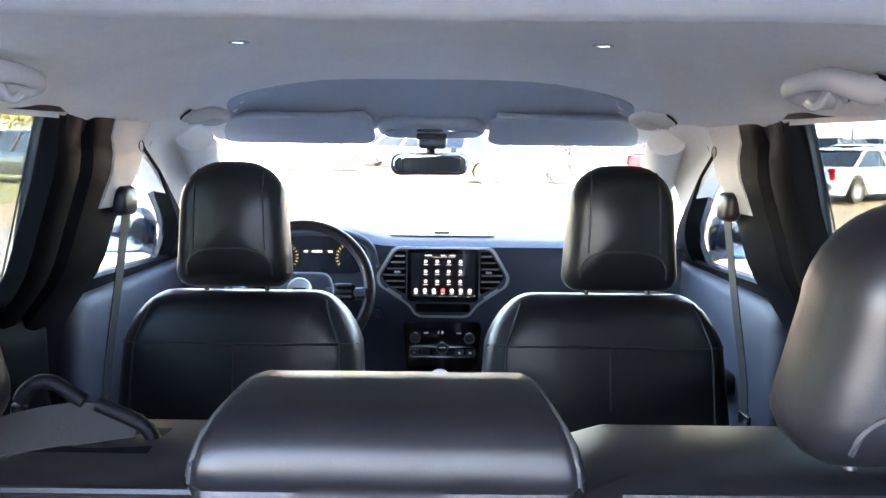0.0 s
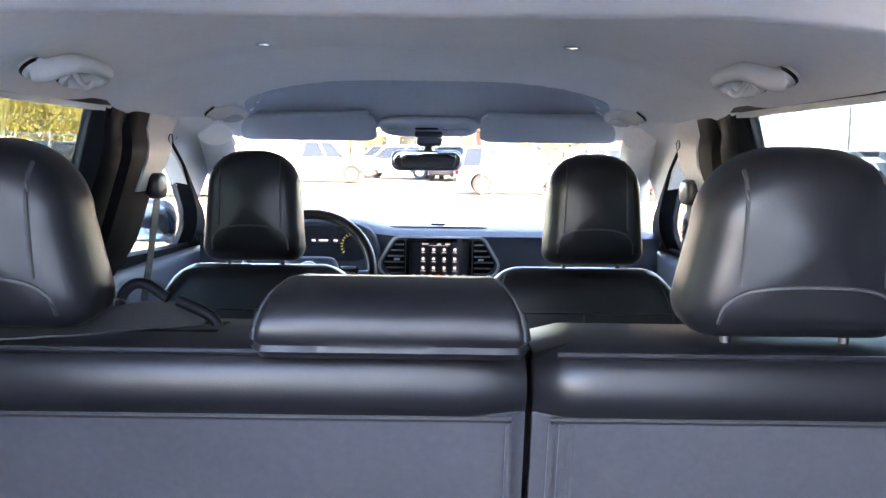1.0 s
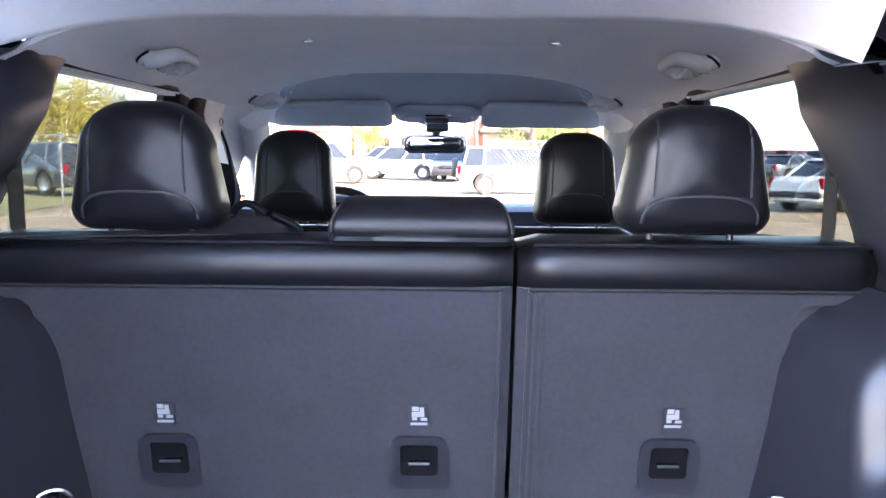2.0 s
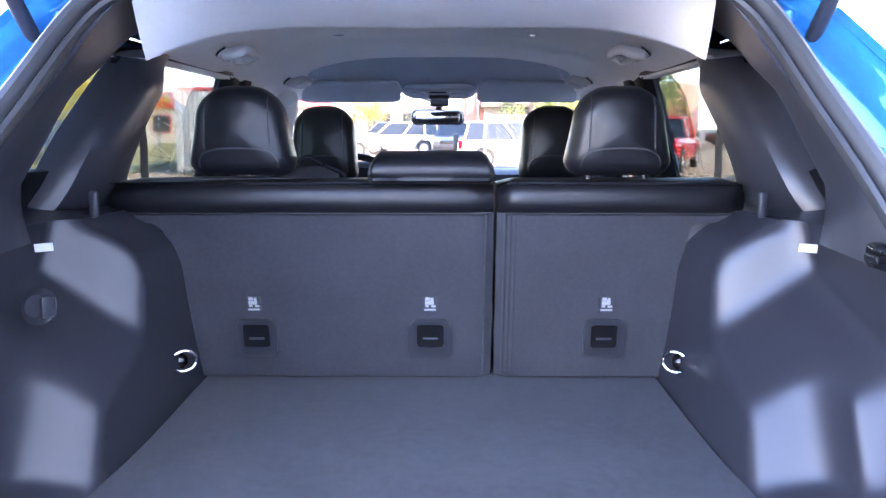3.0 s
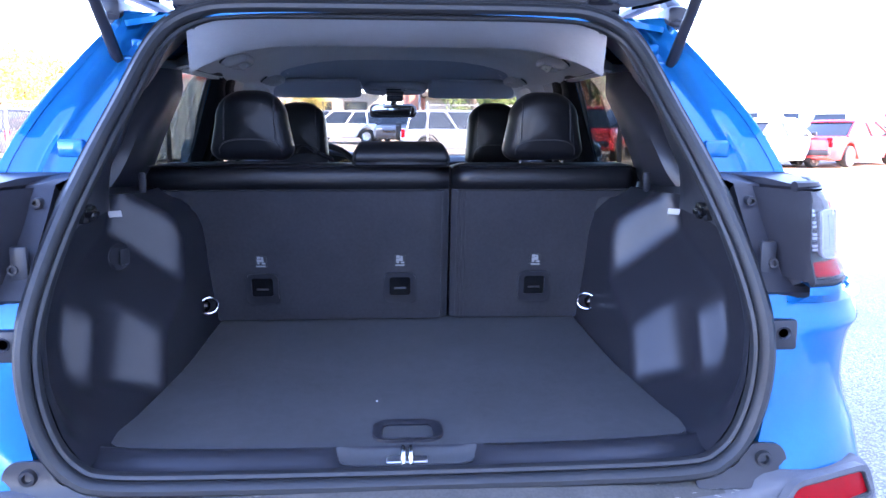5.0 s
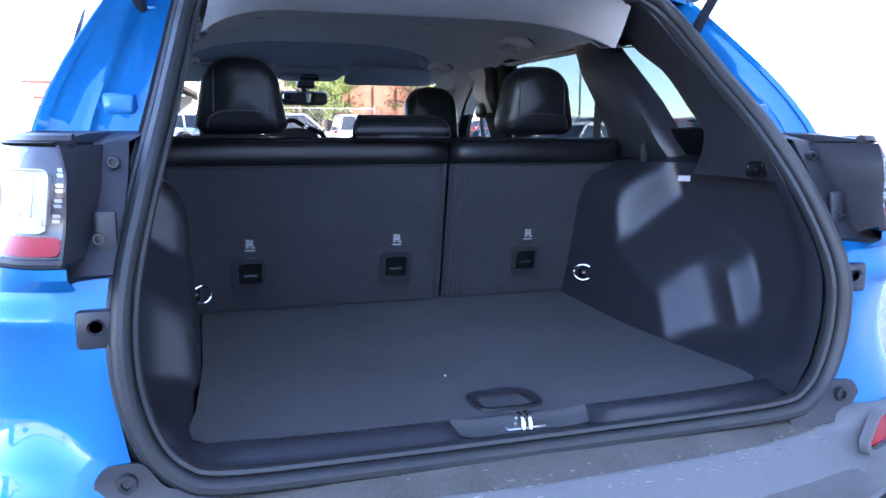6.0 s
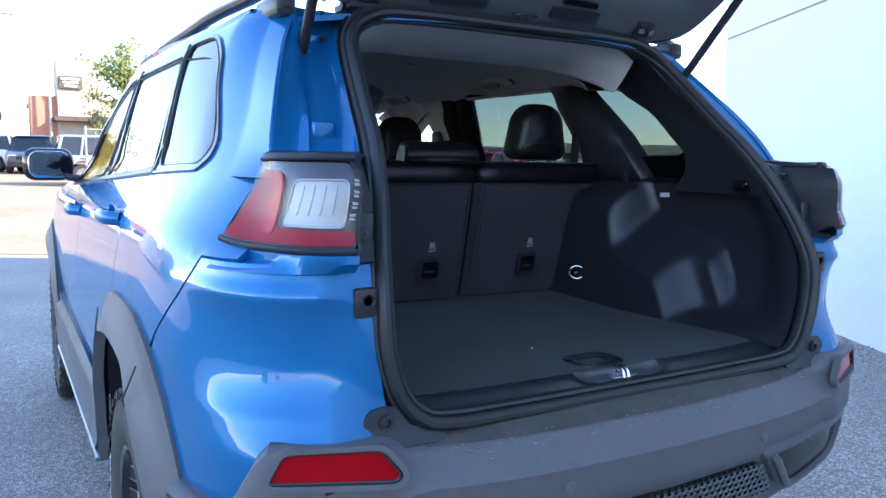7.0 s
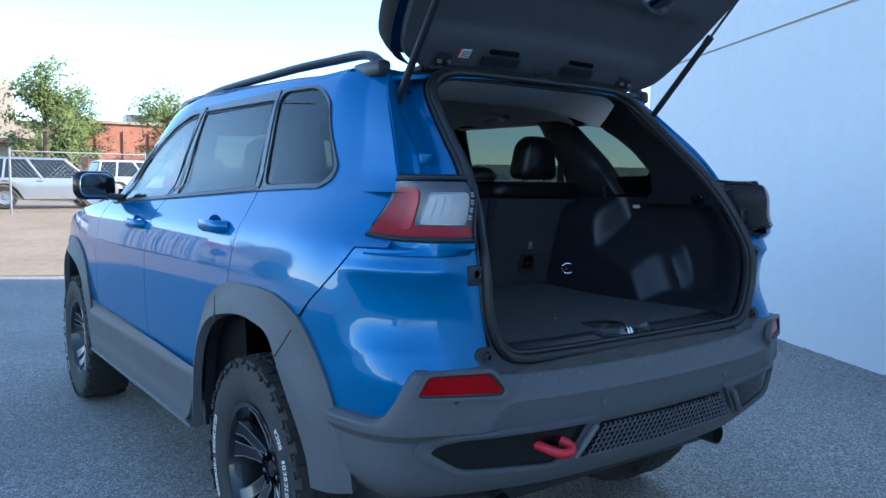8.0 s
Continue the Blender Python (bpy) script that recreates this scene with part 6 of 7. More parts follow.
part("stack_panel", sheet(bez, [], stack(0.006), 0.03, 0.03), DASH, dash)
part("stack_rim", sheet(bez, [bez_in], stack(0.012), 0.03, 0.012), SATIN, dash, "satin silver bezel")
part("screen_frame", sheet(rrect(0.214, 0.160, 0.012, 4, 0, 1.178), [rrect(0.192, 0.130, 0.004, 3, 0, 1.179)], stack(0.018), 0.03, 0.012), GLOSS, dash)
scr = part("touchscreen", sheet(rrect(0.196, 0.134, 0.004, 3, 0, 1.179), [], stack(0.011), 0.05, 0.004), SCREEN, dash, "dark touchscreen with rows of white icons")
icons, reds = bmesh.new(), bmesh.new()


def blob(bm, x, z, w, h, n=4):
    f = stack(0.0165)
    bm.faces.new([bm.verts.new(f(x + w / 2 * math.cos(a), z + h / 2 * math.sin(a))) for a in (np.linspace(0, 2 * math.pi, n + 1)[:-1] + (math.pi / 4 if n == 4 else 0))])


for r, z in enumerate((1.220, 1.190, 1.160)):
    for c in range(4):
        x = -0.052 + 0.0347 * c
        blob(icons, x, z, 0.0105, 0.0105, 10)
        blob(icons, x, z - 0.0095, 0.020, 0.0022)
for c in range(7):
    bm_ = reds if c == 3 else icons
    blob(bm_, -0.081 + 0.027 * c, 1.132, 0.013, 0.013, 10)
    blob(icons, -0.081 + 0.027 * c, 1.1225, 0.017, 0.0025)
for x, w in ((-0.045, 0.03), (0.0, 0.018), (0.028, 0.022)):
    blob(icons, x, 1.2385, w, 0.004)
blob(icons, 0, 1.2335, 0.10, 0.0012)
part("icon_layer", icons, ICON, scr)
part("screen_alert", reds, ICONRED, scr)
part("stack_button_bar", sheet(rrect(0.165, 0.024, 0.006, 3, 0, 1.078), [], stack(0.012), 0.03, 0.006), GLOSS, dash)
for side in (-1, 1):
    va = round_corners([(side * 0.112, 1.250), (side * 0.140, 1.250), (side * 0.186, 1.176), (side * 0.170, 1.150), (side * 0.112, 1.118)], 0.008, 3)
    vent = part("vent", sheet(va, [], stack(0.009), 0.03, 0.006), GLOSS, dash)
    for k in range(6):
        z = 1.236 - 0.019 * k
        xo = lerp([(1.12, 0.13), (1.15, 0.166), (1.176, 0.180), (1.25, 0.137)], z)
        part("slat", tube([stack(0.018)(side * 0.115, z), stack(0.018)(side * xo, z)], 0.0042, 6, True, 0.6), CLADDING, vent)
    part("vent_tab", tube([stack(0.022)(side * 0.128, 1.188), stack(0.022)(side * 0.146, 1.188)], 0.004, 6), SATIN, vent)
    sw = [stack(0.016)(side * 0.168, 1.136), stack(0.016)(side * 0.125, 1.108)]
    part("vent_switch", tube(sw, 0.006, 8), SATIN, dash)
# climate controls
ctrl = sheet(round_corners([(-0.12, 1.03), (0.12, 1.03), (0.105, 0.86), (-0.105, 0.86)], 0.02, 3), [], lambda x, z: Vector((CX + x, 1.845 - (1.03 - z) * 0.10, z)), 0.04, 0.03)
part("climate_panel", ctrl, GLOSS, dash)


def ctl(x, z, d):
    return Vector((CX + x, 1.845 - (1.03 - z) * 0.10 - d, z))


for x, z, r in ((-0.082, 0.985, 0.018), (0.082, 0.985, 0.018), (0.0, 0.955, 0.020)):
    kn = part("knob", moved(lathe([(0.0001, -0.022), (r * 0.75, -0.022), (r * 0.85, -0.018), (r, 0.0)], 24, "y"), Matrix.Translation(ctl(x, z, 0.0))), TRIM, dash)
    part("knob_ring", moved(lathe([(r * 0.86, -0.020), (r * 0.98, -0.019), (r * 1.03, -0.004), (r * 0.9, -0.004)], 24, "y"), Matrix.Translation(ctl(x, z, 0.0))), CHROME, kn)
rim = rrect(0.205, 0.034, 0.012, 4, 0, 0.940)
part("button_rim", sheet(rim, [rrect(0.197, 0.027, 0.009, 4, 0, 0.940)], lambda x, z: ctl(x, z, 0.006), 0.03, 0.004), CHROME, dash)
for k in range(4):
    part("button", moved(rbox(0.026, 0.006, 0.016, 0.003), Matrix.Translation(ctl((-0.085, -0.052, 0.052, 0.085)[k], 0.940, 0.004))), TRIM, dash)
marks = bmesh.new()
for x, z, w, h in ((-0.05, 0.998, 0.014, 0.004), (0.0, 1.0, 0.006, 0.008), (-0.012, 1.0, 0.004, 0.008), (0.05, 0.998, 0.014, 0.004), (-0.085, 0.938, 0.010, 0.003), (0.052, 0.938, 0.008, 0.006), (0.085, 0.938, 0.008, 0.006), (0.0, 0.958, 0.018, 0.003)):
    marks.faces.new([marks.verts.new(ctl(x + sx * w / 2, z + sz * h / 2, 0.0245 if x == 0.0 and z < 0.97 else 0.008)) for sx, sz in ((-1, -1), (1, -1), (1, 1), (-1, 1))])
part("control_marks", marks, WHITE, dash)
part("ignition_button", moved(lathe([(0.0001, -0.010), (0.016, -0.010), (0.019, -0.006), (0.021, 0.006)], 22, "y"), Matrix.Translation((-0.165, 1.838, 1.055))), CHROME, dash)
# instrument cluster
cl = part("instrument_hood", tube(spline([(-0.52, 1.835, 1.20), (-0.50, 1.825, 1.272), (-0.43, 1.815, 1.302), (-0.345, 1.81, 1.308), (-0.26, 1.815, 1.300), (-0.19, 1.825, 1.268), (-0.17, 1.835, 1.20)], 6), 0.014, 10), DASH, dash)
part("cluster_glass", sheet(rrect(0.31, 0.115, 0.05, 6, -0.345, 1.235), [], lambda x, z: Vector((x, 1.838, z)), 0.05, 0.003), SCREEN, dash)
part("cluster_trim", tube([Vector((x, 1.830, 1.285 + 0.010 * math.cos((x + 0.345) * 9))) for x in np.linspace(-0.45, -0.24, 12)], 0.0025, 6), CHROME, dash)
for x in (-0.445, -0.245):
    tk = bmesh.new()
    for a in np.linspace(-0.6, 3.7, 18):
        c, s = math.cos(a), math.sin(a)
        p = [Vector((x + r * c - q * s, 1.8345, 1.228 + r * s + q * c)) for r, q in ((0.036, -0.0012), (0.044, -0.0012), (0.044, 0.0012), (0.036, 0.0012))]
        tk.faces.new([tk.verts.new(v) for v in p])
    part("gauge_marks", tk, GAUGE, dash)
rd_ = bmesh.new()
for x, w in ((-0.378, 0.012), (-0.345, 0.030), (-0.305, 0.014)):
    rd_.faces.new([rd_.verts.new((x + sx * w / 2, 1.8345, 1.245 + sz * 0.003)) for sx, sz in ((-1, -1), (1, -1), (1, 1), (-1, 1))])
part("cluster_readout", rd_, ICON, dash)

# steering wheel
sw_ = thing("steering_wheel", "black leather steering wheel with silver control pods", "steering wheel", (-0.345, 1.56, 1.18))
SM = Matrix.Translation((-0.345, 1.56, 1.175)) @ Matrix.Rotation(radians(-22), 4, "X")
R = 0.186
part("rim", moved(closed_tube([Vector((R * math.cos(a), 0, R * 0.98 * math.sin(a))) for a in np.linspace(0, 2 * math.pi, 49)[:-1]], 0.0155, 10), SM), LEATHER, sw_)
hubp = cushion(round_corners([(-0.075, 0.055), (0.075, 0.055), (0.09, 0.0), (0.05, -0.06), (-0.05, -0.06), (-0.09, 0.0)], 0.03, 4), 0.05, 0.018, 0.006)
part("hub", moved(hubp, SM @ Matrix.Translation((0, 0.025, 0))), DASH, sw_)
part("badge", moved(lathe([(0.0001, -0.004), (0.026, -0.004), (0.030, -0.006), (0.033, -0.003), (0.034, 0.004)], 30, "y"), SM @ Matrix.Translation((0, -0.010, 0.0))), SATIN, sw_, "round silver badge")
part("badge_bar", moved(rbox(0.036, 0.002, 0.010, 0.001, 1, (0, -0.0155, 0)), SM), TRIM, sw_)
for sg in (-1, 1):
    part("spoke", moved(tube([(sg * 0.07, 0.02, 0.0), (sg * 0.12, 0.012, -0.006), (sg * 0.18, 0.0, -0.006)], 0.024, 10, True, 0.7), SM), DASH, sw_)
    part("control_pod", moved(rbox(0.06, 0.014, 0.046, 0.008, 3, (sg * 0.118, -0.010, -0.004)), SM), GLOSS, sw_)
    for dz in (0.013, -0.004, -0.018):
        part("pod_button", moved(rbox(0.044, 0.006, 0.009, 0.003, 1, (sg * 0.118, -0.019, dz)), SM), CLADDING, sw_)
part("lower_spoke", moved(tube([(0, 0.02, -0.05), (0, 0.005, -0.175)], 0.022, 10, True, 0.6), SM), SATIN, sw_)
part("column", tube([(-0.345, 1.60, 1.165), (-0.345, 1.84, 1.09)], 0.055, 14), DASH, sw_)
# centre console and gear lever
cons = thing("centre_console", "black centre console with armrest between the front seats", "console", (0, 1.4, 0.5))
part("tunnel", rbox(0.24, 0.95, 0.42, 0.04, 3, (0.0, 1.42, 0.60)), DASH, cons)
part("arm_rest", rbox(0.20, 0.34, 0.07, 0.03, 3, (0.0, 1.10, 0.86)), LEATHER, cons)
part("gear_lever", tube([(0.03, 1.60, 0.80), (0.03, 1.575, 0.905)], 0.012, 10), SATIN, cons)
part("gear_knob", moved(cushion(rrect(0.05, 0.075, 0.022, 5), 0.05, 0.02, 0.004), Matrix.Translation((0.03, 1.565, 0.925))), SATIN, cons)
part("cabin_floor", rbox(1.60, 2.1, 0.04, 0.0, 1, (0, 1.25, 0.44)), CARPET, car)

# ---- overhead fittings ----
mirror = thing("rear_view_mirror", "black framed interior mirror on a windscreen stalk", "mirror", (-0.008, 1.84, 1.51))
mo = rrect(0.232, 0.066, 0.026, 6)
MM = Matrix.Translation((-0.008, 1.835, 1.510)) @ Matrix.Rotation(radians(4), 4, "X") @ Matrix.Rotation(radians(6), 4, "Z")
part("shell", moved(cushion(mo, 0.034, 0.014, 0.004, 0.001), MM), TRIM, mirror)
part("glass", moved(cushion([(x * 0.93, z * 0.82) for x, z in mo], 0.004, 0.002, 0.0, 0.0), MM @ Matrix.Translation((0, -0.0185, 0.002))), MIRROR, mirror)
part("stalk", tube([(-0.008, 1.85, 1.53), (0.0, 1.87, 1.575), (0.0, 1.875, 1.60)], 0.016, 10), TRIM, mirror)
part("sensor_cover", rbox(0.085, 0.06, 0.04, 0.012, 3, (0.0, 1.835, 1.575)), TRIM, mirror)
oc = thing("overhead_console", "pale grey overhead console with map lamps", "console", (0, 1.68, 1.62))
part("console_shell", moved(cushion(rrect(0.30, 0.15, 0.05, 6), 0.03, 0.014, 0.004), Matrix.Translation((0.0, 1.71, 1.612)) @ Matrix.Rotation(radians(78), 4, "X")), VINYL, oc)
for x in (-0.09, 0.09):
    part("map_lamp", moved(cushion(rrect(0.08, 0.07, 0.025, 5), 0.006, 0.003, 0.001), Matrix.Translation((x, 1.70, 1.595)) @ Matrix.Rotation(radians(78), 4, "X")), VINYL, oc)
part("button_strip", rbox(0.07, 0.012, 0.006, 0.002, 1, (-0.005, 1.655, 1.603)), GLOSS, oc)
part("sos_button", rbox(0.014, 0.012, 0.007, 0.002, 1, (0.05, 1.655, 1.603)), CHROME, oc)
part("grip", rbox(0.085, 0.02, 0.018, 0.006, 2, (0.0, 1.70, 1.588)), TRIM, oc)
for side in (-1, 1):
    vz = thing("sun_visor", "grey vinyl sun visor folded up against the headliner", "visor", (side * 0.36, 1.66, 1.61), "sun visors")
    vo = rrect(0.425, 0.165, 0.03, 5)
    part("visor_panel", moved(cushion(vo, 0.020, 0.009, 0.002), Matrix.Translation((side * 0.368, 1.640, 1.606)) @ Matrix.Rotation(radians(66), 4, "X")), VINYL, vz)
    part("visor_edge", tube([(side * 0.17, 1.565, 1.640), (side * 0.565, 1.565, 1.628)], 0.009, 8), VINYL, vz)
    part("visor_label", moved(rbox(0.22, 0.001, 0.06, 0, 1), Matrix.Translation((side * 0.34, 1.655, 1.6005)) @ Matrix.Rotation(radians(66), 4, "X")), PALE, vz)
    part("visor_pivot", tube([(side * 0.56, 1.67, 1.60), (side * 0.60, 1.68, 1.61)], 0.008, 8), VINYL, vz)


def grab_handle(c, side, label, closed=True, size=1.0):
    gh = thing("grab_handle", label, "handle", c, "grab handles")
    c = Vector(c)
    L = 0.050 * size
    run = [(0.026, -1.0, -0.022), (0.006, -1.0, -0.022), (-0.014, -0.95, -0.016), (-0.032, -0.70, -0.010), (-0.042, -0.25, -0.010), (-0.046, 0.25, -0.012), (-0.046, 0.72, -0.014), (-0.036, 0.98, -0.018), (-0.014, 1.06, -0.024), (0.006, 1.02, -0.026), (0.024, 1.0, -0.024)]
    path = [c + Vector((side * a * 0.85, L * b, d)) for a, b, d in run]
    part("grip", tube(spline(path, 5), lambda t: 0.0085 + 0.006 * (1 - t) ** 3 + 0.003 * t ** 4, 12, True, 1.25), PALE, gh)
    for sg in (-1, 1):
        pad = lathe([(0.0001, -0.007), (0.010, -0.007), (0.0145, -0.004), (0.016, 0.003), (0.016, 0.012)], 20, "z")
        turn = Matrix.Translation(c + Vector((side * 0.024, sg * L, -0.022))) @ Matrix.Rotation(side * radians(40), 4, "Y")
        part("mount", moved(pad, turn), PALE, gh)
        part("mount_gap", moved(lathe([(0.0163, 0.003), (0.0172, 0.003), (0.0176, 0.008)], 20, "z"), turn), CABIN, gh)
    return gh


for side in (-1, 1):
    g1 = grab_handle((side * 0.498, 0.478, 1.640), side, "pale plastic grab handle above a rear window")
    part("coat_hook", tube(spline([(side * 0.502, 0.505, 1.625), (side * 0.492, 0.500, 1.608), (side * 0.484, 0.503, 1.602), (side * 0.477, 0.508, 1.609)], 4), 0.005, 8), PALE, g1)
    grab_handle((side * 0.520, 1.36, 1.640), side, "pale plastic grab handle above a front window")
    dl = thing("dome_lamp", "small oval roof lamp set in the headliner", "lamp", (side * 0.282, 0.77, 1.67), "dome lamps")
    part("lamp_rim", moved(lathe([(0.010, -0.002), (0.0145, -0.002), (0.017, -0.001), (0.018, 0.004)], 22, "z"), Matrix.Translation((side * 0.282, 0.77, headliner_z(0.282, 0.77)))), VINYL, dl)
    part("lamp_lens", moved(lathe([(0.0001, -0.003), (0.010, -0.002), (0.013, 0.002)], 18, "z"), Matrix.Translation((side * 0.282, 0.77, headliner_z(0.282, 0.77)))), LAMPWHITE, dl)

# ---- outside ----


def aggregate(name, dark, light, stone):
    """Bound gravel: pale and dark chips of real size, broad worn patches, rough relief."""
    m = bpy.data.materials.new(name)
    m.use_nodes = True
    n, l = m.node_tree.nodes, m.node_tree.links
    b = n["Principled BSDF"]
    b.inputs["Roughness"].default_value = 0.85
    co = n.new("ShaderNodeTexCoord")
    chips, wear, fine = n.new("ShaderNodeTexVoronoi"), n.new("ShaderNodeTexNoise"), n.new("ShaderNodeTexNoise")
    chips.inputs["Scale"].default_value, wear.inputs["Scale"].default_value, fine.inputs["Scale"].default_value = stone, 0.7, stone * 0.35
    wear.inputs["Detail"].default_value, fine.inputs["Detail"].default_value = 6, 3
    for t in (chips, wear, fine):
        l.new(co.outputs["Object"], t.inputs["Vector"])
    grey = n.new("ShaderNodeSeparateColor")
    l.new(chips.outputs["Color"], grey.inputs["Color"])
    power, mix, add = n.new("ShaderNodeMath"), n.new("ShaderNodeMix"), n.new("ShaderNodeMath")
    power.operation, power.inputs[1].default_value = "POWER", 2.2
    l.new(grey.outputs["Red"], power.inputs[0])
    add.operation, add.inputs[1].default_value = "MULTIPLY", 1.9
    l.new(power.outputs[0], add.inputs[0])
    both = n.new("ShaderNodeMath")
    both.operation = "MULTIPLY"
    l.new(add.outputs[0], both.inputs[0])
    l.new(wear.outputs["Fac"], both.inputs[1])
    mix.data_type = "RGBA"
    mix.inputs["A"].default_value, mix.inputs["B"].default_value = (*dark, 1), (*light, 1)
    l.new(both.outputs[0], mix.inputs["Factor"])
    l.new(mix.outputs["Result"], b.inputs["Base Color"])
    bp = n.new("ShaderNodeBump")
    bp.inputs["Strength"].default_value, bp.inputs["Distance"].default_value = 0.7, 0.006
    l.new(chips.outputs["Distance"], bp.inputs["Height"])
    l.new(bp.outputs[0], b.inputs["Normal"])
    return m


ASPHALT = aggregate("asphalt", (0.175, 0.160, 0.146), (0.53, 0.485, 0.435), 130)
LOT = material("pale_gravel_lot", (0.24, 0.178, 0.118), 0.95, 0, 0.2, 0.5, bump=0.8, bscale=60, tint=(0.31, 0.235, 0.16))
STUCCO = material("painted_concrete", (0.66, 0.68, 0.70), 0.85, 0, 0.04, 0.7, bump=0.35, bscale=90)
GRASS = material("dry_grass", (0.14, 0.16, 0.05), 0.95, 0, 0.35, 1.5, bump=0.8, bscale=40, tint=(0.26, 0.22, 0.09))
BRICK = material("red_brick", (0.46, 0.20, 0.14), 0.9, 0, 0.2, 2.0, bump=0.5, bscale=40)
TANWALL = material("tan_stucco", (0.42, 0.36, 0.29), 0.9, 0, 0.12, 1.5, bump=0.4, bscale=60)
DARKROOF = material("dark_roof", (0.09, 0.07, 0.06), 0.8, 0, 0.2, 3)
HILL = material("far_hill", (0.16, 0.19, 0.15), 1.0, 0, 0.3, 0.02, tint=(0.26, 0.26, 0.2))
BARK = material("bark", (0.12, 0.09, 0.065), 0.95, 0, 0.3, 14, bump=0.9, bscale=60)
LEAF = material("green_leaves", (0.06, 0.10, 0.028), 0.7, 0, 0.25, 2, island=1.2, tint=(0.16, 0.20, 0.05))
LEAFGOLD = material("yellow_leaves", (0.20, 0.16, 0.03), 0.7, 0, 0.25, 2, island=1.2, tint=(0.34, 0.26, 0.05))
GALV = material("galvanised", (0.34, 0.345, 0.35), 0.45, 0.7, 0.15, 8)
BOX = material("container_paint", (0.30, 0.31, 0.31), 0.6, 0, 0.15, 2, bump=0.2)
JOINT = material("joint_sealant", (0.36, 0.30, 0.22), 0.8, 0, 0.1, 5)


def ground_z(x, y):
    """Flat under the car, rising gently ahead, levelling far out."""
    t = max(0.0, y - 5.0)
    return 0.026 * (t - 2.0 * (1 - math.exp(-t / 2.0))) if t < 150 else 0.026 * 148 + 0.01 * (1 - math.exp(-(t - 150) / 100)) * 100


gr = bmesh.new()
xs = [-1500, -400, -120, -50, -25, -12, -6, 0, 6, 12, 25, 50, 120, 400, 1500]
ys = [-1500, -300, -60, -20, -8, 0, 5, 6, 7, 8, 9, 10, 12, 14, 18, 25, 40, 70, 110, 155, 200, 300, 500, 1500]
gv = [[gr.verts.new((x, y, ground_z(x, y))) for x in xs] for y in ys]
for a, b in zip(gv, gv[1:]):
    for i in range(len(xs) - 1):
        gr.faces.new((a[i], a[i + 1], b[i + 1], b[i]))
tagged(part("ground", gr, ASPHALT), "grey asphalt parking ground rising gently ahead", "ground", kind="structure")
lot = bmesh.new()
lx = np.linspace(-45, 60, 22)
ly = [9.6, 11, 13, 16, 20, 30, 45, 60, 80]
lv = [[lot.verts.new((x, y - 0.47 * (x + 1) * (1 if y < 12 else 0.6 if y < 14 else 0.2 if y < 20 else 0) * (1 if x < 4 else 0), ground_z(x, y) + 0.008)) for x in lx] for y in ly]
for a, b in zip(lv, lv[1:]):
    for i in range(len(lx) - 1):
        lot.faces.new((a[i], a[i + 1], b[i + 1], b[i]))
for v in lot.verts:
    v.co.z = ground_z(v.co.x, v.co.y) + 0.008
tagged(part("gravel_lot", lot, LOT), "sunlit pale gravel lot beyond the shade", "ground", kind="structure")

# the pale building beside the car
CORNER, ALONG = Vector((5.77, 3.80, 0)), Vector((-0.471, -0.882, 0))
INTO = Vector((0.882, -0.471, 0))
HIGH, LONG = 7.2, 26.0


def slab(a, b, z0, z1, t):
    """A wall from a to b, t thick towards INTO."""
    return loft([[a + Vector((0, 0, z)) for z in (z0, z1)] + [a + INTO * t + Vector((0, 0, z)) for z in (z1, z0)], [b + Vector((0, 0, z)) for z in (z0, z1)] + [b + INTO * t + Vector((0, 0, z)) for z in (z1, z0)]])


bld = thing("building", "pale blue-white concrete building with a tan joint line", "building", CORNER)
cuts = [0.0, 4.55, 10.6, 16.6, 22.0, LONG]
for a, b in zip(cuts, cuts[1:]):
    part("wall_panel", slab(CORNER + ALONG * (a + 0.008), CORNER + ALONG * (b - 0.008), 0.0, 2.69, 0.25), STUCCO, bld)
    part("wall_panel", slab(CORNER + ALONG * (a + 0.008), CORNER + ALONG * (b - 0.008), 2.712, HIGH, 0.25), STUCCO, bld)
part("joint_strip", slab(CORNER + ALONG * 0.0 + INTO * 0.012, CORNER + ALONG * LONG + INTO * 0.012, 2.68, 2.72, 0.2), JOINT, bld)
part("end_wall", loft([[CORNER + INTO * (d0 - 0.0) + ALONG * w + Vector((0, 0, z)) for w, z in ((0.0, 0), (0.0, HIGH), (0.25, HIGH), (0.25, 0))] for d0 in (0.255, 14)]), STUCCO, bld)
part("roof_slab", loft([[CORNER + ALONG * w + INTO * 0.1 + Vector((0, 0, z)) for w, z in ((0.05, HIGH - 0.3), (0.05, HIGH - 0.1), (LONG, HIGH - 0.1), (LONG, HIGH - 0.3))], [CORNER + ALONG * w + INTO * 14 + Vector((0, 0, z)) for w, z in ((0.05, HIGH - 0.3), (0.05, HIGH - 0.1), (LONG, HIGH - 0.1), (LONG, HIGH - 0.3))]]), DARKROOF, bld)
strip = bmesh.new()
rnd = random.Random(9)
for k in range(2600):
    d, o = rnd.uniform(0, 12), -abs(rnd.gauss(0, 0.22))
    p = CORNER + ALONG * d + INTO * o
    r = rnd.uniform(0.006, 0.018)
    q = [strip.verts.new(p + Vector((r * rnd.uniform(0.6, 1) * math.cos(a), r * rnd.uniform(0.6, 1) * math.sin(a), 0.002))) for a in (0.3, 1.7, 3.3, 4.9)]
    t = strip.verts.new(p + Vector((0, 0, r * rnd.uniform(0.4, 0.9))))
    for i in range(4):
        strip.faces.new((q[i], q[(i + 1) % 4], t))
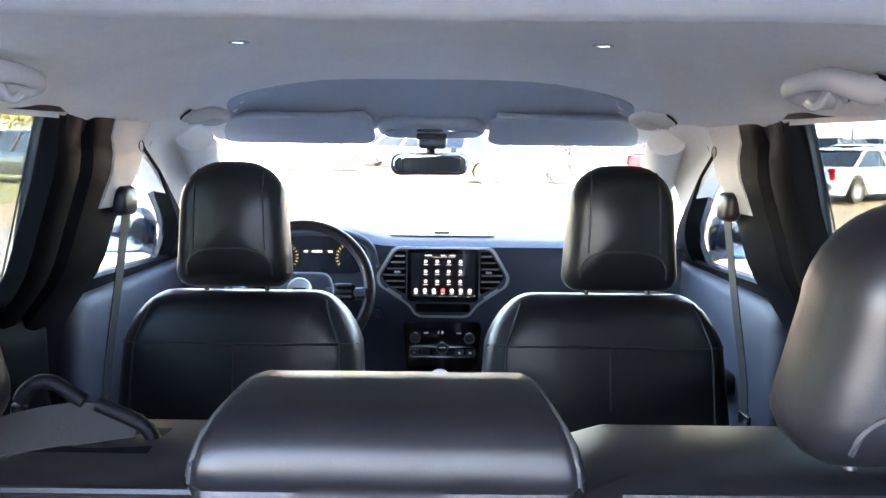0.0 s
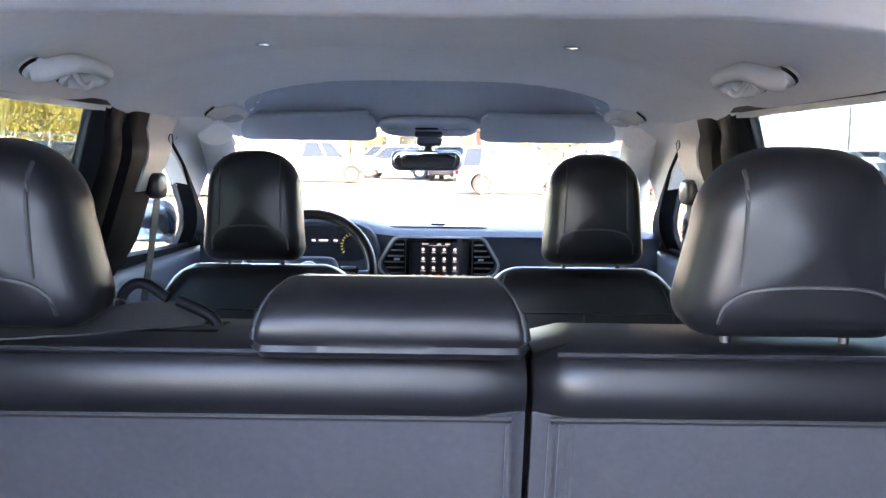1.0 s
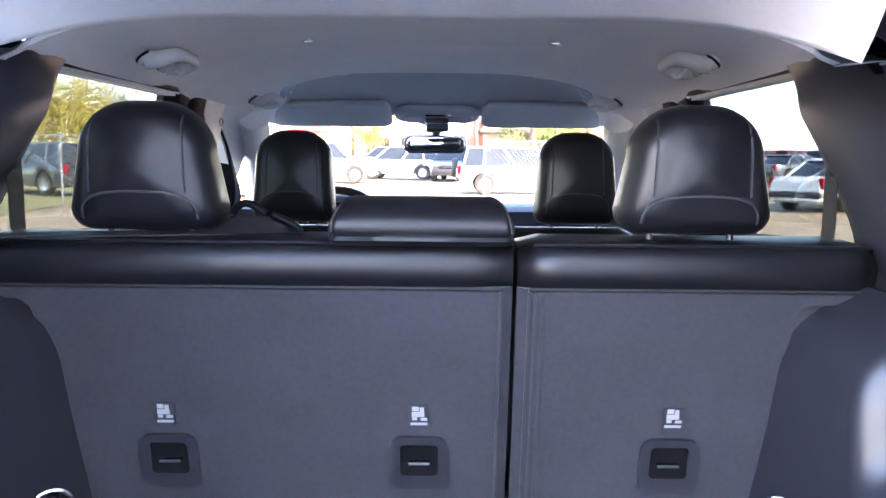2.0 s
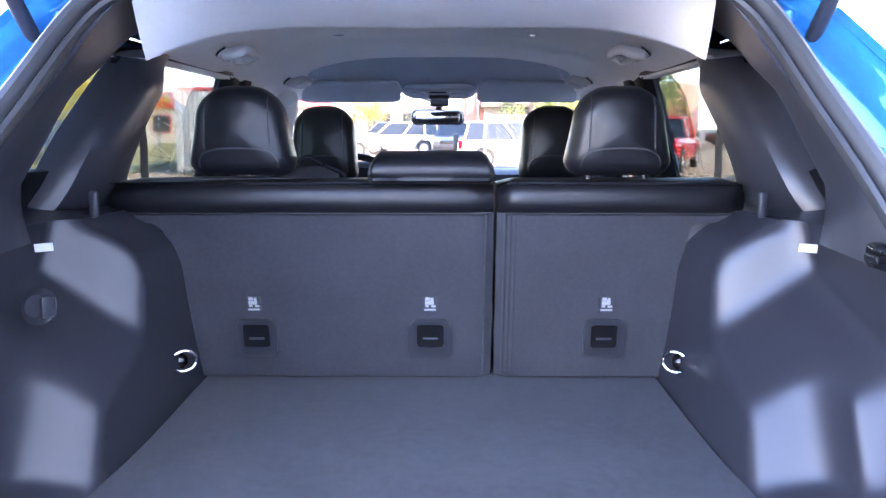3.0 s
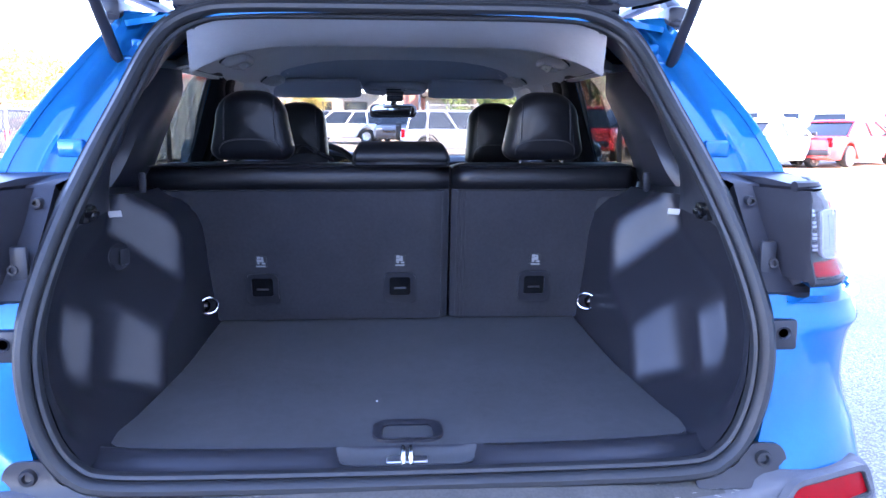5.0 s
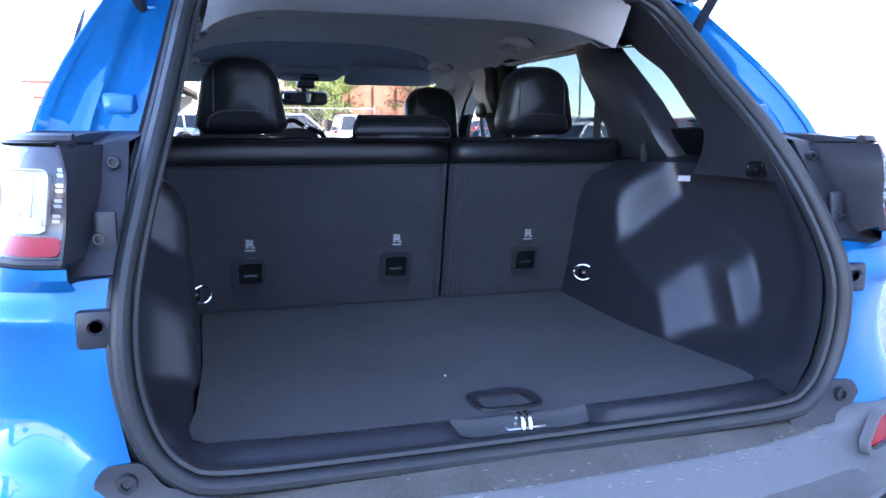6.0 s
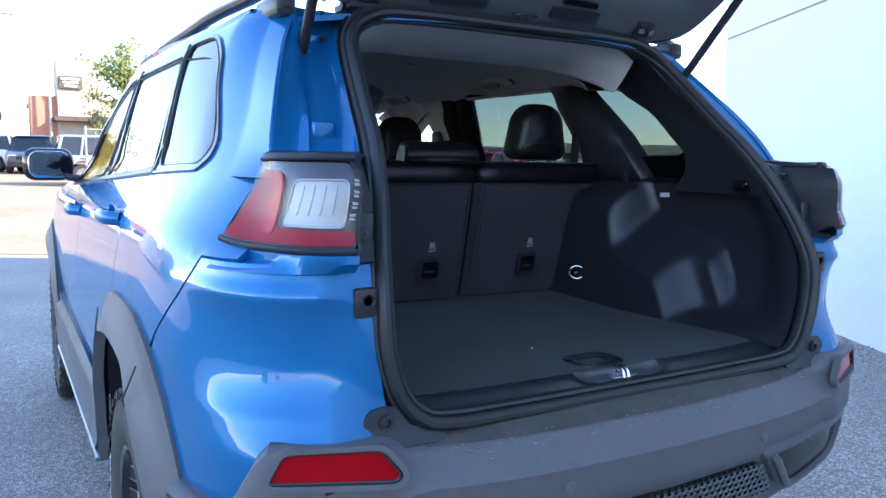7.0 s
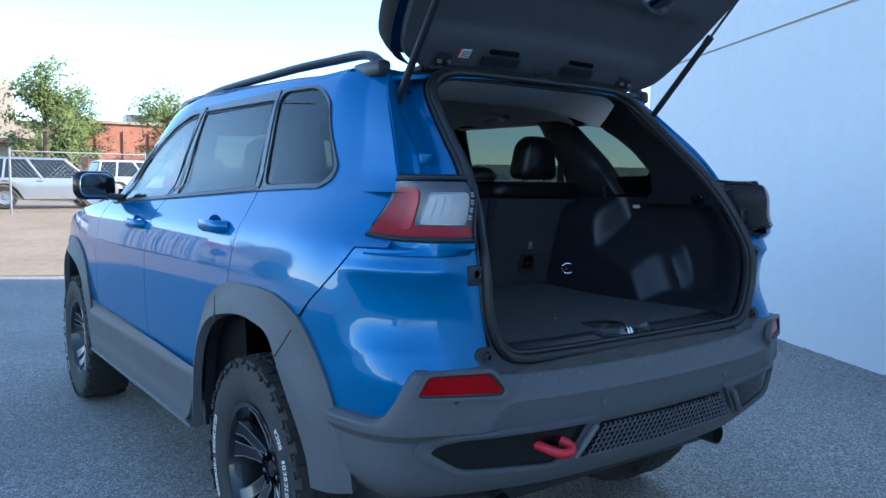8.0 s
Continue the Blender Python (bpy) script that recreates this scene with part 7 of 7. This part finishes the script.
tagged(part("gravel", strip, ASPHALT), "loose gravel along the building's foot", "gravel", kind="stuff")


# ---- parked vehicles ----
PANE = material("dark_car_glass", (0.02, 0.024, 0.028), 0.06, 0, 0.1, 2)
KINDS = {
    "suv": dict(L=4.6, W=0.90, low=0.28, belt=1.02, roof=1.68, hood=0.98, cab=(-2.12, -1.95, 0.55, 1.30), nose=0.75, base=2.62, wr=0.36),
    "sedan": dict(L=4.8, W=0.90, low=0.22, belt=0.95, roof=1.44, hood=0.88, cab=(-1.55, -0.85, 0.55, 1.35), nose=0.62, base=2.75, wr=0.33),
    "pickup": dict(L=5.6, W=0.95, low=0.35, belt=1.12, roof=1.84, hood=1.10, cab=(-0.55, -0.40, 0.90, 1.55), nose=0.85, base=3.45, wr=0.39),
}


def vehicle(kind, paint, label, at, turn, group="parked cars"):
    k = KINDS[kind]
    L, W = k["L"] / 2, k["W"]
    v = thing({"suv": "parked_suv", "sedan": "parked_sedan", "pickup": "pickup_truck"}[kind], label, "truck" if kind == "pickup" else "car", (0, 0, 0), group)
    # lower body: rounded sections along the length
    tops = [(-L, k["belt"] - 0.12), (-L + 0.12, k["belt"] - 0.02), (k["cab"][0], k["belt"]), (k["cab"][3], k["belt"]), (k["cab"][3] + 0.1, k["hood"] + 0.03), (L - 0.5, k["hood"] - 0.04), (L - 0.12, k["hood"] - 0.16), (L, k["nose"])]
    rows = []
    for y in np.concatenate([np.linspace(-L, -L + 0.3, 5), np.linspace(-L + 0.5, L - 0.5, 22), np.linspace(L - 0.3, L, 5)]):
        e = 1 - 0.20 * smooth(L - 0.45, L, abs(y)) ** 1.5
        top = lerp(tops, y)
        lowz = k["low"] + 0.08 * smooth(L - 0.25, L, abs(y))
        for wy in (-k["base"] / 2, k["base"] / 2):
            d = abs(y - wy)
            if d < k["wr"] + 0.07:
                lowz = max(lowz, k["wr"] + math.sqrt((k["wr"] + 0.07) ** 2 - d * d))
        w = W * e
        mid = lowz + (top - lowz) * 0.55
        half = [(0.86 * w, lowz), (0.97 * w, lowz + 0.03), (w, mid), (0.975 * w, top - 0.10), (0.93 * w, top - 0.02), (0.80 * w, top)]
        rows.append([(x, y, z) for x, z in half] + [(-x, y, z) for x, z in half[::-1]])
    part("body", loft(rows), paint, v, sharp=30)
    # cabin of dark glass with painted roof and pillars
    c0, c1, c2, c3 = k["cab"]
    rows = []
    for f in np.linspace(0, 1, 7):
        z = k["belt"] - 0.03 + (k["roof"] - 0.07 - k["belt"] + 0.03) * f
        y0, y1 = c0 + (c1 - c0) * f, c3 + (c2 - c3) * f
        w = W * (0.92 - 0.17 * f)
        rows.append([(w, y0 + 0.06, z), (w, y1 - 0.10, z), (w * 0.86, y1, z), (-w * 0.86, y1, z), (-w, y1 - 0.10, z), (-w, y0 + 0.06, z), (-w * 0.9, y0, z), (w * 0.9, y0, z)])
    part("cabin_glass", loft(rows), PANE, v, sharp=25)
    rows = []
    for f, zz in ((0.0, -0.075), (0.25, -0.03), (0.6, -0.006), (1.0, 0.0)):
        sh = 1 - 0.42 * f
        rows.append([(W * 0.76 * (1 - 0.25 * f) * sx, (c1 + c2) / 2 + sy * ((c2 - c1) / 2 + 0.05) * (1 - 0.18 * f), k["roof"] + zz) for sx, sy in ((1, -1), (1, 0), (1, 1), (0.5, 1.03), (-0.5, 1.03), (-1, 1), (-1, 0), (-1, -1), (-0.5, -1.02), (0.5, -1.02))])
    part("roof", loft(rows), paint, v, sharp=50)
    zb, zt = k["belt"] - 0.03, k["roof"] - 0.07
    for sx in (-1, 1):
        bars = [((c0 + 0.05, zb), (c1 + 0.05, zt)), ((c3 - 0.10, zb), (c2 - 0.06, zt)), ((c0 * 0.45 + c3 * 0.55, zb), (c1 * 0.48 + c2 * 0.52, zt))]
        if kind == "suv":
            bars.append(((c0 + 0.75, zb), (c1 + 0.68, zt)))
        for (ya, za), (yb, zb2) in bars:
            part("pillar", tube([(sx * W * 0.925, ya, za), (sx * W * 0.755, yb, zb2)], 0.045, 6), paint, v)
        for y in (-k["base"] / 2, k["base"] / 2):
            wh = part("wheel", moved(lathe([(k["wr"] * 0.62, -0.10), (k["wr"] * 0.94, -0.11), (k["wr"], -0.07), (k["wr"], 0.07), (k["wr"] * 0.94, 0.11), (k["wr"] * 0.62, 0.10)], 24, "x"), Matrix.Translation((sx * (W - 0.11), y, k["wr"]))), TYRE, v)
            part("rim", moved(lathe([(0.0001, 0.085), (k["wr"] * 0.2, 0.085), (k["wr"] * 0.25, 0.06), (k["wr"] * 0.55, 0.07), (k["wr"] * 0.63, 0.10), (k["wr"] * 0.64, -0.05)], 20, "x"), Matrix.Translation((sx * (W - 0.11), y, k["wr"])) @ Matrix.Diagonal((sx, 1, 1, 1))), SATIN, wh)
        part("head_lamp", rbox(0.34, 0.14, 0.13, 0.04, 2, (sx * W * 0.62, L - 0.13, k["hood"] - 0.22)), LAMPWHITE, v)
        part("tail_lamp", rbox(0.16, 0.14, 0.30, 0.04, 2, (sx * W * 0.80, -L + 0.10, k["belt"] - 0.18)), REDLENS, v)
        part("door_mirror", rbox(0.16, 0.10, 0.13, 0.04, 2, (sx * W * 1.05, c3 - 0.20, k["belt"] + 0.06)), TRIM, v)
        for y in ((c0 + c3) / 2 + 0.1, (c0 + c3) / 2 - 0.9 if kind != "pickup" else (c0 + c3) / 2 - 0.5):
            part("door_handle", rbox(0.03, 0.18, 0.03, 0.01, 1, (sx * W * 0.99, y, k["belt"] - 0.12)), TRIM, v)
    part("front_bumper", rbox(W * 1.66, 0.20, 0.20, 0.06, 2, (0, L - 0.07, k["low"] + 0.20)), TRIM, v)
    part("rear_bumper", rbox(W * 1.66, 0.20, 0.20, 0.06, 2, (0, -L + 0.07, k["low"] + 0.24)), TRIM, v)
    part("grille", rbox(W * 0.9, 0.08, 0.16, 0.03, 2, (0, L - 0.03, k["nose"] - 0.06)), GLOSS, v)
    if kind == "pickup":
        part("bed_liner", rbox(W * 1.62, 1.75, 0.04, 0.01, 1, (0, -1.75, k["belt"] + 0.004)), TRIM, v)
    x, y = at
    v.matrix_world = Matrix.Translation((x, y, ground_z(x, y) + 0.012)) @ Matrix.Rotation(radians(turn), 4, "Z") @ Matrix.Rotation(0.02 * math.cos(radians(turn)), 4, "X")
    return v


CARWHITE = material("white_car_paint", (0.74, 0.75, 0.76), 0.3, 0, 0.03, 2, coat=0.8)
CARSILVER = material("silver_car_paint", (0.42, 0.43, 0.44), 0.3, 0.6, 0.04, 2, coat=0.8)
CARRED = material("red_car_paint", (0.50, 0.02, 0.02), 0.3, 0, 0.05, 2, coat=0.8)
CARDARK = material("dark_car_paint", (0.03, 0.035, 0.045), 0.3, 0.2, 0.1, 2, coat=0.8)
CARGREY = material("grey_car_paint", (0.20, 0.21, 0.22), 0.3, 0.5, 0.05, 2, coat=0.8)
silver = vehicle("suv", CARSILVER, "silver parked SUV with a spare wheel on its back", (2.65, 26.6), -90)
sp = part("spare_wheel", lathe([(0.20, -0.09), (0.33, -0.11), (0.35, 0.0), (0.33, 0.09), (0.15, 0.10), (0.0001, 0.10)], 24, "y"), TYRE, None)
sp.parent = silver
sp.matrix_basis = Matrix.Translation((0, -2.36, 0.92)) @ Matrix.Rotation(math.pi, 4, "Z")
vehicle("suv", CARWHITE, "white parked SUV across the lot", (-2.4, 38.5), 82)
vehicle("pickup", CARWHITE, "white pickup truck parked by the fence", (-5.9, 33.8), -84)
vehicle("suv", CARDARK, "black boxy off-roader parked across the lot", (0.4, 37.5), 170)
vehicle("pickup", CARRED, "red pickup truck parked ahead of the building", (7.6, 25.6), -25)
vehicle("sedan", CARWHITE, "white sedan parked in the sunlit lot", (11.3, 20.6), -58)
vehicle("sedan", CARRED, "dark red sedan parked beside others", (14.6, 21.8), -58)
vehicle("suv", CARRED, "red SUV far across the lot", (10.8, 47.0), -80)
vehicle("suv", CARDARK, "dark SUV behind the wire fence", (-13.2, 24.0), 60)
vehicle("suv", CARWHITE, "white SUV parked in a row", (7.2, 31.5), -88)
vehicle("suv", CARGREY, "grey SUV parked by the arched building", (-3.9, 48.5), 75)
far = vehicle("sedan", CARWHITE, "car in a distant row of the sales lot", (17.0, 31.0), -60, "far row of cars")
rnd = random.Random(21)
others = [far, vehicle("suv", CARSILVER, "silver SUV in a distant row of the sales lot", (20.0, 30.0), -60, "far row of cars"), vehicle("suv", CARRED, "red SUV in a distant row of the sales lot", (23.0, 33.0), -60, "far row of cars"),
          vehicle("sedan", CARGREY, "grey sedan in a distant row of the sales lot", (26.0, 34.0), -60, "far row of cars")]
for r in range(3):
    for c in range(8):
        x, y = 17.5 + 3.1 * c + 2.0 * r, 38.0 + 9.0 * r + 1.2 * c
        if rnd.random() < 0.85:
            copy_thing(others[rnd.randrange(4)], Matrix.Translation((x, y, ground_z(x, y) + 0.012)) @ Matrix.Rotation(radians(-60 + rnd.uniform(-4, 4)), 4, "Z"))


# ---- trees, fence, far buildings ----
def tree(x, y, high, wide, leaf, label, seed, n=2600, size=0.16):
    r = random.Random(seed)
    z0 = ground_z(x, y)
    t = thing("tree", label, "tree", (x, y, z0), "trees")
    lean = Vector((r.uniform(-0.15, 0.15), r.uniform(-0.15, 0.15), 0))
    trunk = [Vector((x, y, z0 - 0.05)) + (Vector((0, 0, high * f)) + lean * f * high * 0.3) for f in np.linspace(0, 0.72, 7)]
    bms = [tube(trunk, lambda q: 0.035 * high * (1.0 - 0.85 * q), 8)]
    tips = []
    for k in range(16):
        f = r.uniform(0.22, 0.70)
        b = Vector((x, y, z0 + high * f)) + lean * f * high * 0.3
        a = k * 2.4 + r.uniform(-0.4, 0.4)
        reach = wide * (0.50 + 0.35 * r.random()) * (1.15 - 0.8 * abs(f - 0.42))
        e = b + Vector((reach * math.cos(a), reach * math.sin(a), high * r.uniform(0.06, 0.22)))
        bms.append(tube(spline([b, b.lerp(e, 0.5) + Vector((0, 0, 0.05 * high)), e], 4), lambda q: 0.010 * high * (1.05 - 0.9 * q), 5))
        tips += [b.lerp(e, q) for q in (0.55, 0.8, 1.0)]
    tips += [trunk[-1] + Vector((r.uniform(-0.2, 0.2) * wide, r.uniform(-0.2, 0.2) * wide, high * r.uniform(-0.05, 0.24))) for _ in range(9)]
    part("trunk", join(*bms), BARK, t)
    crown = bmesh.new()
    clumps = [(p + Vector((r.gauss(0, 0.10), r.gauss(0, 0.10), r.gauss(0, 0.08))) * wide, wide * r.uniform(0.10, 0.24)) for p in tips for _ in range(2)]
    for k in range(n):
        c, rad = clumps[r.randrange(len(clumps))]
        p = c + Vector((r.gauss(0, 1), r.gauss(0, 1), r.gauss(0, 0.8))) * rad * 0.75
        u = Vector((r.uniform(-1, 1), r.uniform(-1, 1), r.uniform(-1, 1))).normalized()
        w = u.orthogonal().normalized()
        s = size * r.uniform(0.5, 1.2)
        crown.faces.new([crown.verts.new(p + u * s * a + w * s * b) for a, b in ((-1, 0), (0, -0.45), (1, 0), (0, 0.45))])
    tagged(part("crown", crown, leaf, t), kind="stuff")
    return t


tree(4.0, 34.5, 6.2, 1.65, LEAF, "young green broadleaf tree beside the parked cars", 3, 4200, 0.11)
tree(6.9, 47.0, 5.4, 1.8, LEAF, "round green tree behind the parked cars", 5, 2600, 0.16)
tree(13.6, 50.0, 7.0, 2.6, LEAF, "small green tree beyond the brick wall", 6, 2000, 0.15)
tree(5.0, 63.0, 8.6, 1.8, LEAF, "green tree by the tan building", 8, 2200, 0.17)
tree(-5.5, 57.0, 6.2, 3.4, LEAFGOLD, "tree turning yellow across the lot", 11, 8000, 0.10)
tree(8.6, 52.0, 6.6, 2.0, LEAF, "green tree across the lot", 12, 7000, 0.10)
tree(-20.0, 44.0, 5.8, 3.4, LEAFGOLD, "yellowing tree behind the fence", 13, 8000, 0.10)
tree(-26.0, 48.0, 6.4, 3.6, LEAF, "green tree behind the fence", 14, 8000, 0.10)
tree(-16.0, 30.0, 4.6, 2.6, LEAFGOLD, "low yellowing tree behind the fence", 15, 9000, 0.07)
tree(15.5, 56.0, 7.0, 3.4, LEAF, "green tree beyond the sales lot", 16, 7000, 0.11)
verge = bmesh.new()
vv = [[verge.verts.new((x, y, ground_z(x, y) + 0.03 + 0.02 * noise.noise((x, y, 0)))) for x in np.linspace(-60, -10.2, 14)] for y in np.linspace(12, 60, 14)]
for a, b in zip(vv, vv[1:]):
    for i in range(13):
        verge.faces.new((a[i], a[i + 1], b[i + 1], b[i]))
tagged(part("grass_verge", verge, GRASS), "dry grass verge behind the wire fence", "grass", kind="structure")


def fence(a, b, label):
    a, b = Vector((*a, 0)), Vector((*b, 0))
    f = thing("wire_fence", label, "fence", a)
    L = (b - a).length
    d = (b - a) / L
    n = int(L / 3)
    for k in range(n + 1):
        p = a + d * (L * k / n)
        z = ground_z(p.x, p.y)
        part("post", tube([(p.x, p.y, z - 0.05), (p.x, p.y, z + 1.95)], 0.032, 8), GALV, f)
    part("top_rail", tube([(p.x, p.y, ground_z(p.x, p.y) + 1.86) for p in (a.lerp(b, q) for q in np.linspace(0, 1, 12))], 0.02, 6), GALV, f)
    wires = bmesh.new()
    s = 0.0
    while s < L:
        for sg in (-1, 1):
            p, q = a + d * s, a + d * min(L, max(0, s + sg * 1.8))
            za, zb = ground_z(p.x, p.y) + 0.05, ground_z(q.x, q.y) + 0.05 + abs((q - p).length)
            o = d.cross(Vector((0, 0, 1))) * 0.004 * sg
            wd = d * 0.004
            wires.faces.new([wires.verts.new(v) for v in (p - wd + o + Vector((0, 0, za)), p + wd + o + Vector((0, 0, za)), q + wd + o + Vector((0, 0, zb)), q - wd + o + Vector((0, 0, zb)))])
        s += 0.14
    tagged(part("wire_mesh", wires, GALV, f), kind="stuff")


fence((-9.6, 15.0), (-9.6, 42.0), "galvanised chain-link fence along the lot")
fence((1.2, 23.2), (5.2, 23.9), "short galvanised chain-link fence before the silver SUV")

# steel container by the fence
con = thing("shipping_container", "grey corrugated steel container beside the fence", "container", (-7.6, 24.0, ground_z(-7.6, 24.0)))
cz = ground_z(-7.6, 24.0) + 0.10
rows = []
N = 61
for face in (0,):
    pts = []
    for k in range(N):
        pts.append((-8.6 + 2.4 * k / (N - 1), 23.0 - (0.035 if k % 4 in (1, 2) else 0)))
    for k in range(N):
        pts.append((-6.2 + (0.035 if k % 4 in (1, 2) else 0), 23.0 + 6.0 * k / (N - 1)))
    pts += [(-6.2, 29.0), (-8.6, 29.0)]
rows = [[(x, y, z) for x, y in pts] for z in (cz, cz + 2.55)]
part("corrugated_wall", loft(rows), BOX, con, sharp=20)
for x in (-8.6, -6.2):
    for y in (23.0, 29.0):
        part("corner_post", rbox(0.14, 0.14, 2.65, 0.01, 1, (x, y, cz + 1.28)), BOX, con)
for k in range(4):
    part("lock_rod", tube([(-8.3 + 0.55 * k, 22.93, cz + 0.1), (-8.3 + 0.55 * k, 22.93, cz + 2.45)], 0.02, 6), GALV, con)
part("top_frame", rbox(2.5, 6.1, 0.12, 0.01, 1, (-7.4, 26.0, cz + 2.58)), CARRED, con)


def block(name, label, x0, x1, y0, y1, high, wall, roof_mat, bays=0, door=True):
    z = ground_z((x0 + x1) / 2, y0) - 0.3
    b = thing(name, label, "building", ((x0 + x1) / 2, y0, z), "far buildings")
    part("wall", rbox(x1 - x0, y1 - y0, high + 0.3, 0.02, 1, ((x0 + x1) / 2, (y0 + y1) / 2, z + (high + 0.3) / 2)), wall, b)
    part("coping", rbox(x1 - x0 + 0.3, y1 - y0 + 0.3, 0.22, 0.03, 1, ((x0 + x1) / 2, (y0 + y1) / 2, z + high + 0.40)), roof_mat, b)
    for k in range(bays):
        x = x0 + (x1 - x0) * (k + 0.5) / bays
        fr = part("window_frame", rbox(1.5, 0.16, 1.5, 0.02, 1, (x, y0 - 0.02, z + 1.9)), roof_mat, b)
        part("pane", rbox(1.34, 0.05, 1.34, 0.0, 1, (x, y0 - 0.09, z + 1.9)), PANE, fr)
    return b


brick = block("brick_building", "long low red brick building with a pale coping", 9.5, 18.0, 54.0, 64.0, 4.3, BRICK, TANWALL)
for k in range(5):
    part("pilaster", rbox(0.30, 0.14, 3.9, 0.01, 1, (10.2 + 1.75 * k, 53.93, ground_z(10, 54) + 1.9)), BRICK, brick)
part("base_course", rbox(8.5, 0.2, 0.9, 0.02, 1, (13.75, 53.9, ground_z(20, 54) + 0.4)), TANWALL, brick)
part("roof_unit", rbox(1.6, 1.2, 0.9, 0.05, 1, (13.5, 57.0, ground_z(10, 54) + 4.8)), GALV, brick)
tan = block("stucco_building", "tan stucco restaurant with a tall sign tower", 1.3, 9.0, 58.0, 68.0, 4.2, TANWALL, DARKROOF, 3)
part("tower", rbox(2.9, 3.0, 7.0, 0.05, 1, (4.15, 58.6, ground_z(3, 58) + 3.4)), TANWALL, tan)
part("canopy", rbox(4.4, 1.6, 0.35, 0.05, 1, (4.6, 57.0, ground_z(3, 58) + 2.9)), DARKROOF, tan)
part("sign_board", rbox(1.5, 0.15, 0.9, 0.05, 1, (3.55, 57.0, ground_z(3, 58) + 5.4)), DARKROOF, tan)
for k in range(3):
    part("sign_bar", rbox(1.2 - 0.2 * k, 0.05, 0.14, 0.0, 1, (3.55, 56.9, ground_z(3, 58) + 5.65 - 0.24 * k)), WHITE, tan)
part("dark_wing", rbox(1.7, 3.0, 4.6, 0.05, 1, (1.9, 59.2, ground_z(0, 58) + 2.2)), BRICK, tan)
archb = thing("arched_building", "low building under a shallow arched roof", "building", (-6.5, 70, ground_z(-6, 70)), "far buildings")
az = ground_z(-6, 70)
part("wall", rbox(11.0, 8.0, 3.6, 0.02, 1, (-6.5, 75.0, az + 1.6)), TANWALL, archb)
part("arched_roof", loft([[(-6.5 + 6.0 * q, y, az + 3.3 + 1.7 * (1 - q * q) + t) for q, t in [(q, 0.0) for q in np.linspace(-1, 1, 17)] + [(q, 0.35) for q in np.linspace(1, -1, 17)]] for y in (69.5, 80)]), DARKROOF, archb)
for k in range(3):
    fr = part("window_frame", rbox(2.2, 0.16, 1.8, 0.02, 1, (-9.8 + 3.3 * k, 70.98, az + 1.7)), DARKROOF, archb)
    part("pane", rbox(2.0, 0.06, 1.6, 0, 1, (-9.8 + 3.3 * k, 70.9, az + 1.7)), PANE, fr)
redb = block("red_store", "low store with a red fascia across the lot", -30.0, -9.0, 62.0, 72.0, 4.0, TANWALL, CARRED, 5)
part("fascia", rbox(20.0, 0.3, 0.9, 0.03, 1, (-19.5, 61.9, ground_z(-19, 62) + 3.3)), CARRED, redb)
for x, y, h in ((-0.4, 52.0, 9.0), (24.0, 45.0, 7.5), (9.0, 60.0, 8.0), (31.0, 52.0, 7.5)):
    lp = thing("street_lamp", "slim grey lamp post in the lot", "lamp post", (x, y, ground_z(x, y)), "lamp posts")
    part("pole", tube([(x, y, ground_z(x, y) - 0.1), (x, y, ground_z(x, y) + h)], lambda q: 0.09 - 0.03 * q, 8), GALV, lp)
    part("lamp_head", rbox(0.7, 0.3, 0.14, 0.05, 2, (x + 0.25, y, ground_z(x, y) + h)), GALV, lp)
hl = bmesh.new()
ang = np.linspace(radians(-75), radians(80), 80)
lo = [hl.verts.new((900 * math.sin(a), 900 * math.cos(a), -5)) for a in ang]
hi = [hl.verts.new((980 * math.sin(a), 980 * math.cos(a), 20 + 7 * noise.noise((a * 5, 0, 0)) + 3 * noise.noise((a * 17, 4, 0)) + 10 * smooth(0.2, 0.9, a))) for a in ang]
bk = [hl.verts.new((1200 * math.sin(a), 1200 * math.cos(a), -5)) for a in ang]
for i in range(79):
    hl.faces.new((lo[i], lo[i + 1], hi[i + 1], hi[i]))
    hl.faces.new((hi[i], hi[i + 1], bk[i + 1], bk[i]))
tagged(part("hills", hl, HILL), "low hazy hills on the horizon", "hills", kind="structure")

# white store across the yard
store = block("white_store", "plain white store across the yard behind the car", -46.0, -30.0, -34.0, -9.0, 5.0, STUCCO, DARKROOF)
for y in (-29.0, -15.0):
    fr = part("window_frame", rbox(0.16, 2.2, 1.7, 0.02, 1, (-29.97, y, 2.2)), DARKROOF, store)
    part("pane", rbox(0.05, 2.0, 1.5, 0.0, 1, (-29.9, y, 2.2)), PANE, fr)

# tall bare pole beside the tan building
pole = thing("utility_pole", "tall bare steel pole beside the tan building", "pole", (2.25, 57.0, ground_z(2.25, 57.0)))
part("shaft", tube([(2.25, 57.0, ground_z(2.25, 57.0) - 0.1), (2.25, 57.0, 11.6)], lambda q: 0.11 - 0.05 * q, 8), GALV, pole)
part("collar", tube([(2.25, 57.0, 8.2), (2.25, 57.0, 8.45)], 0.12, 8), GALV, pole)
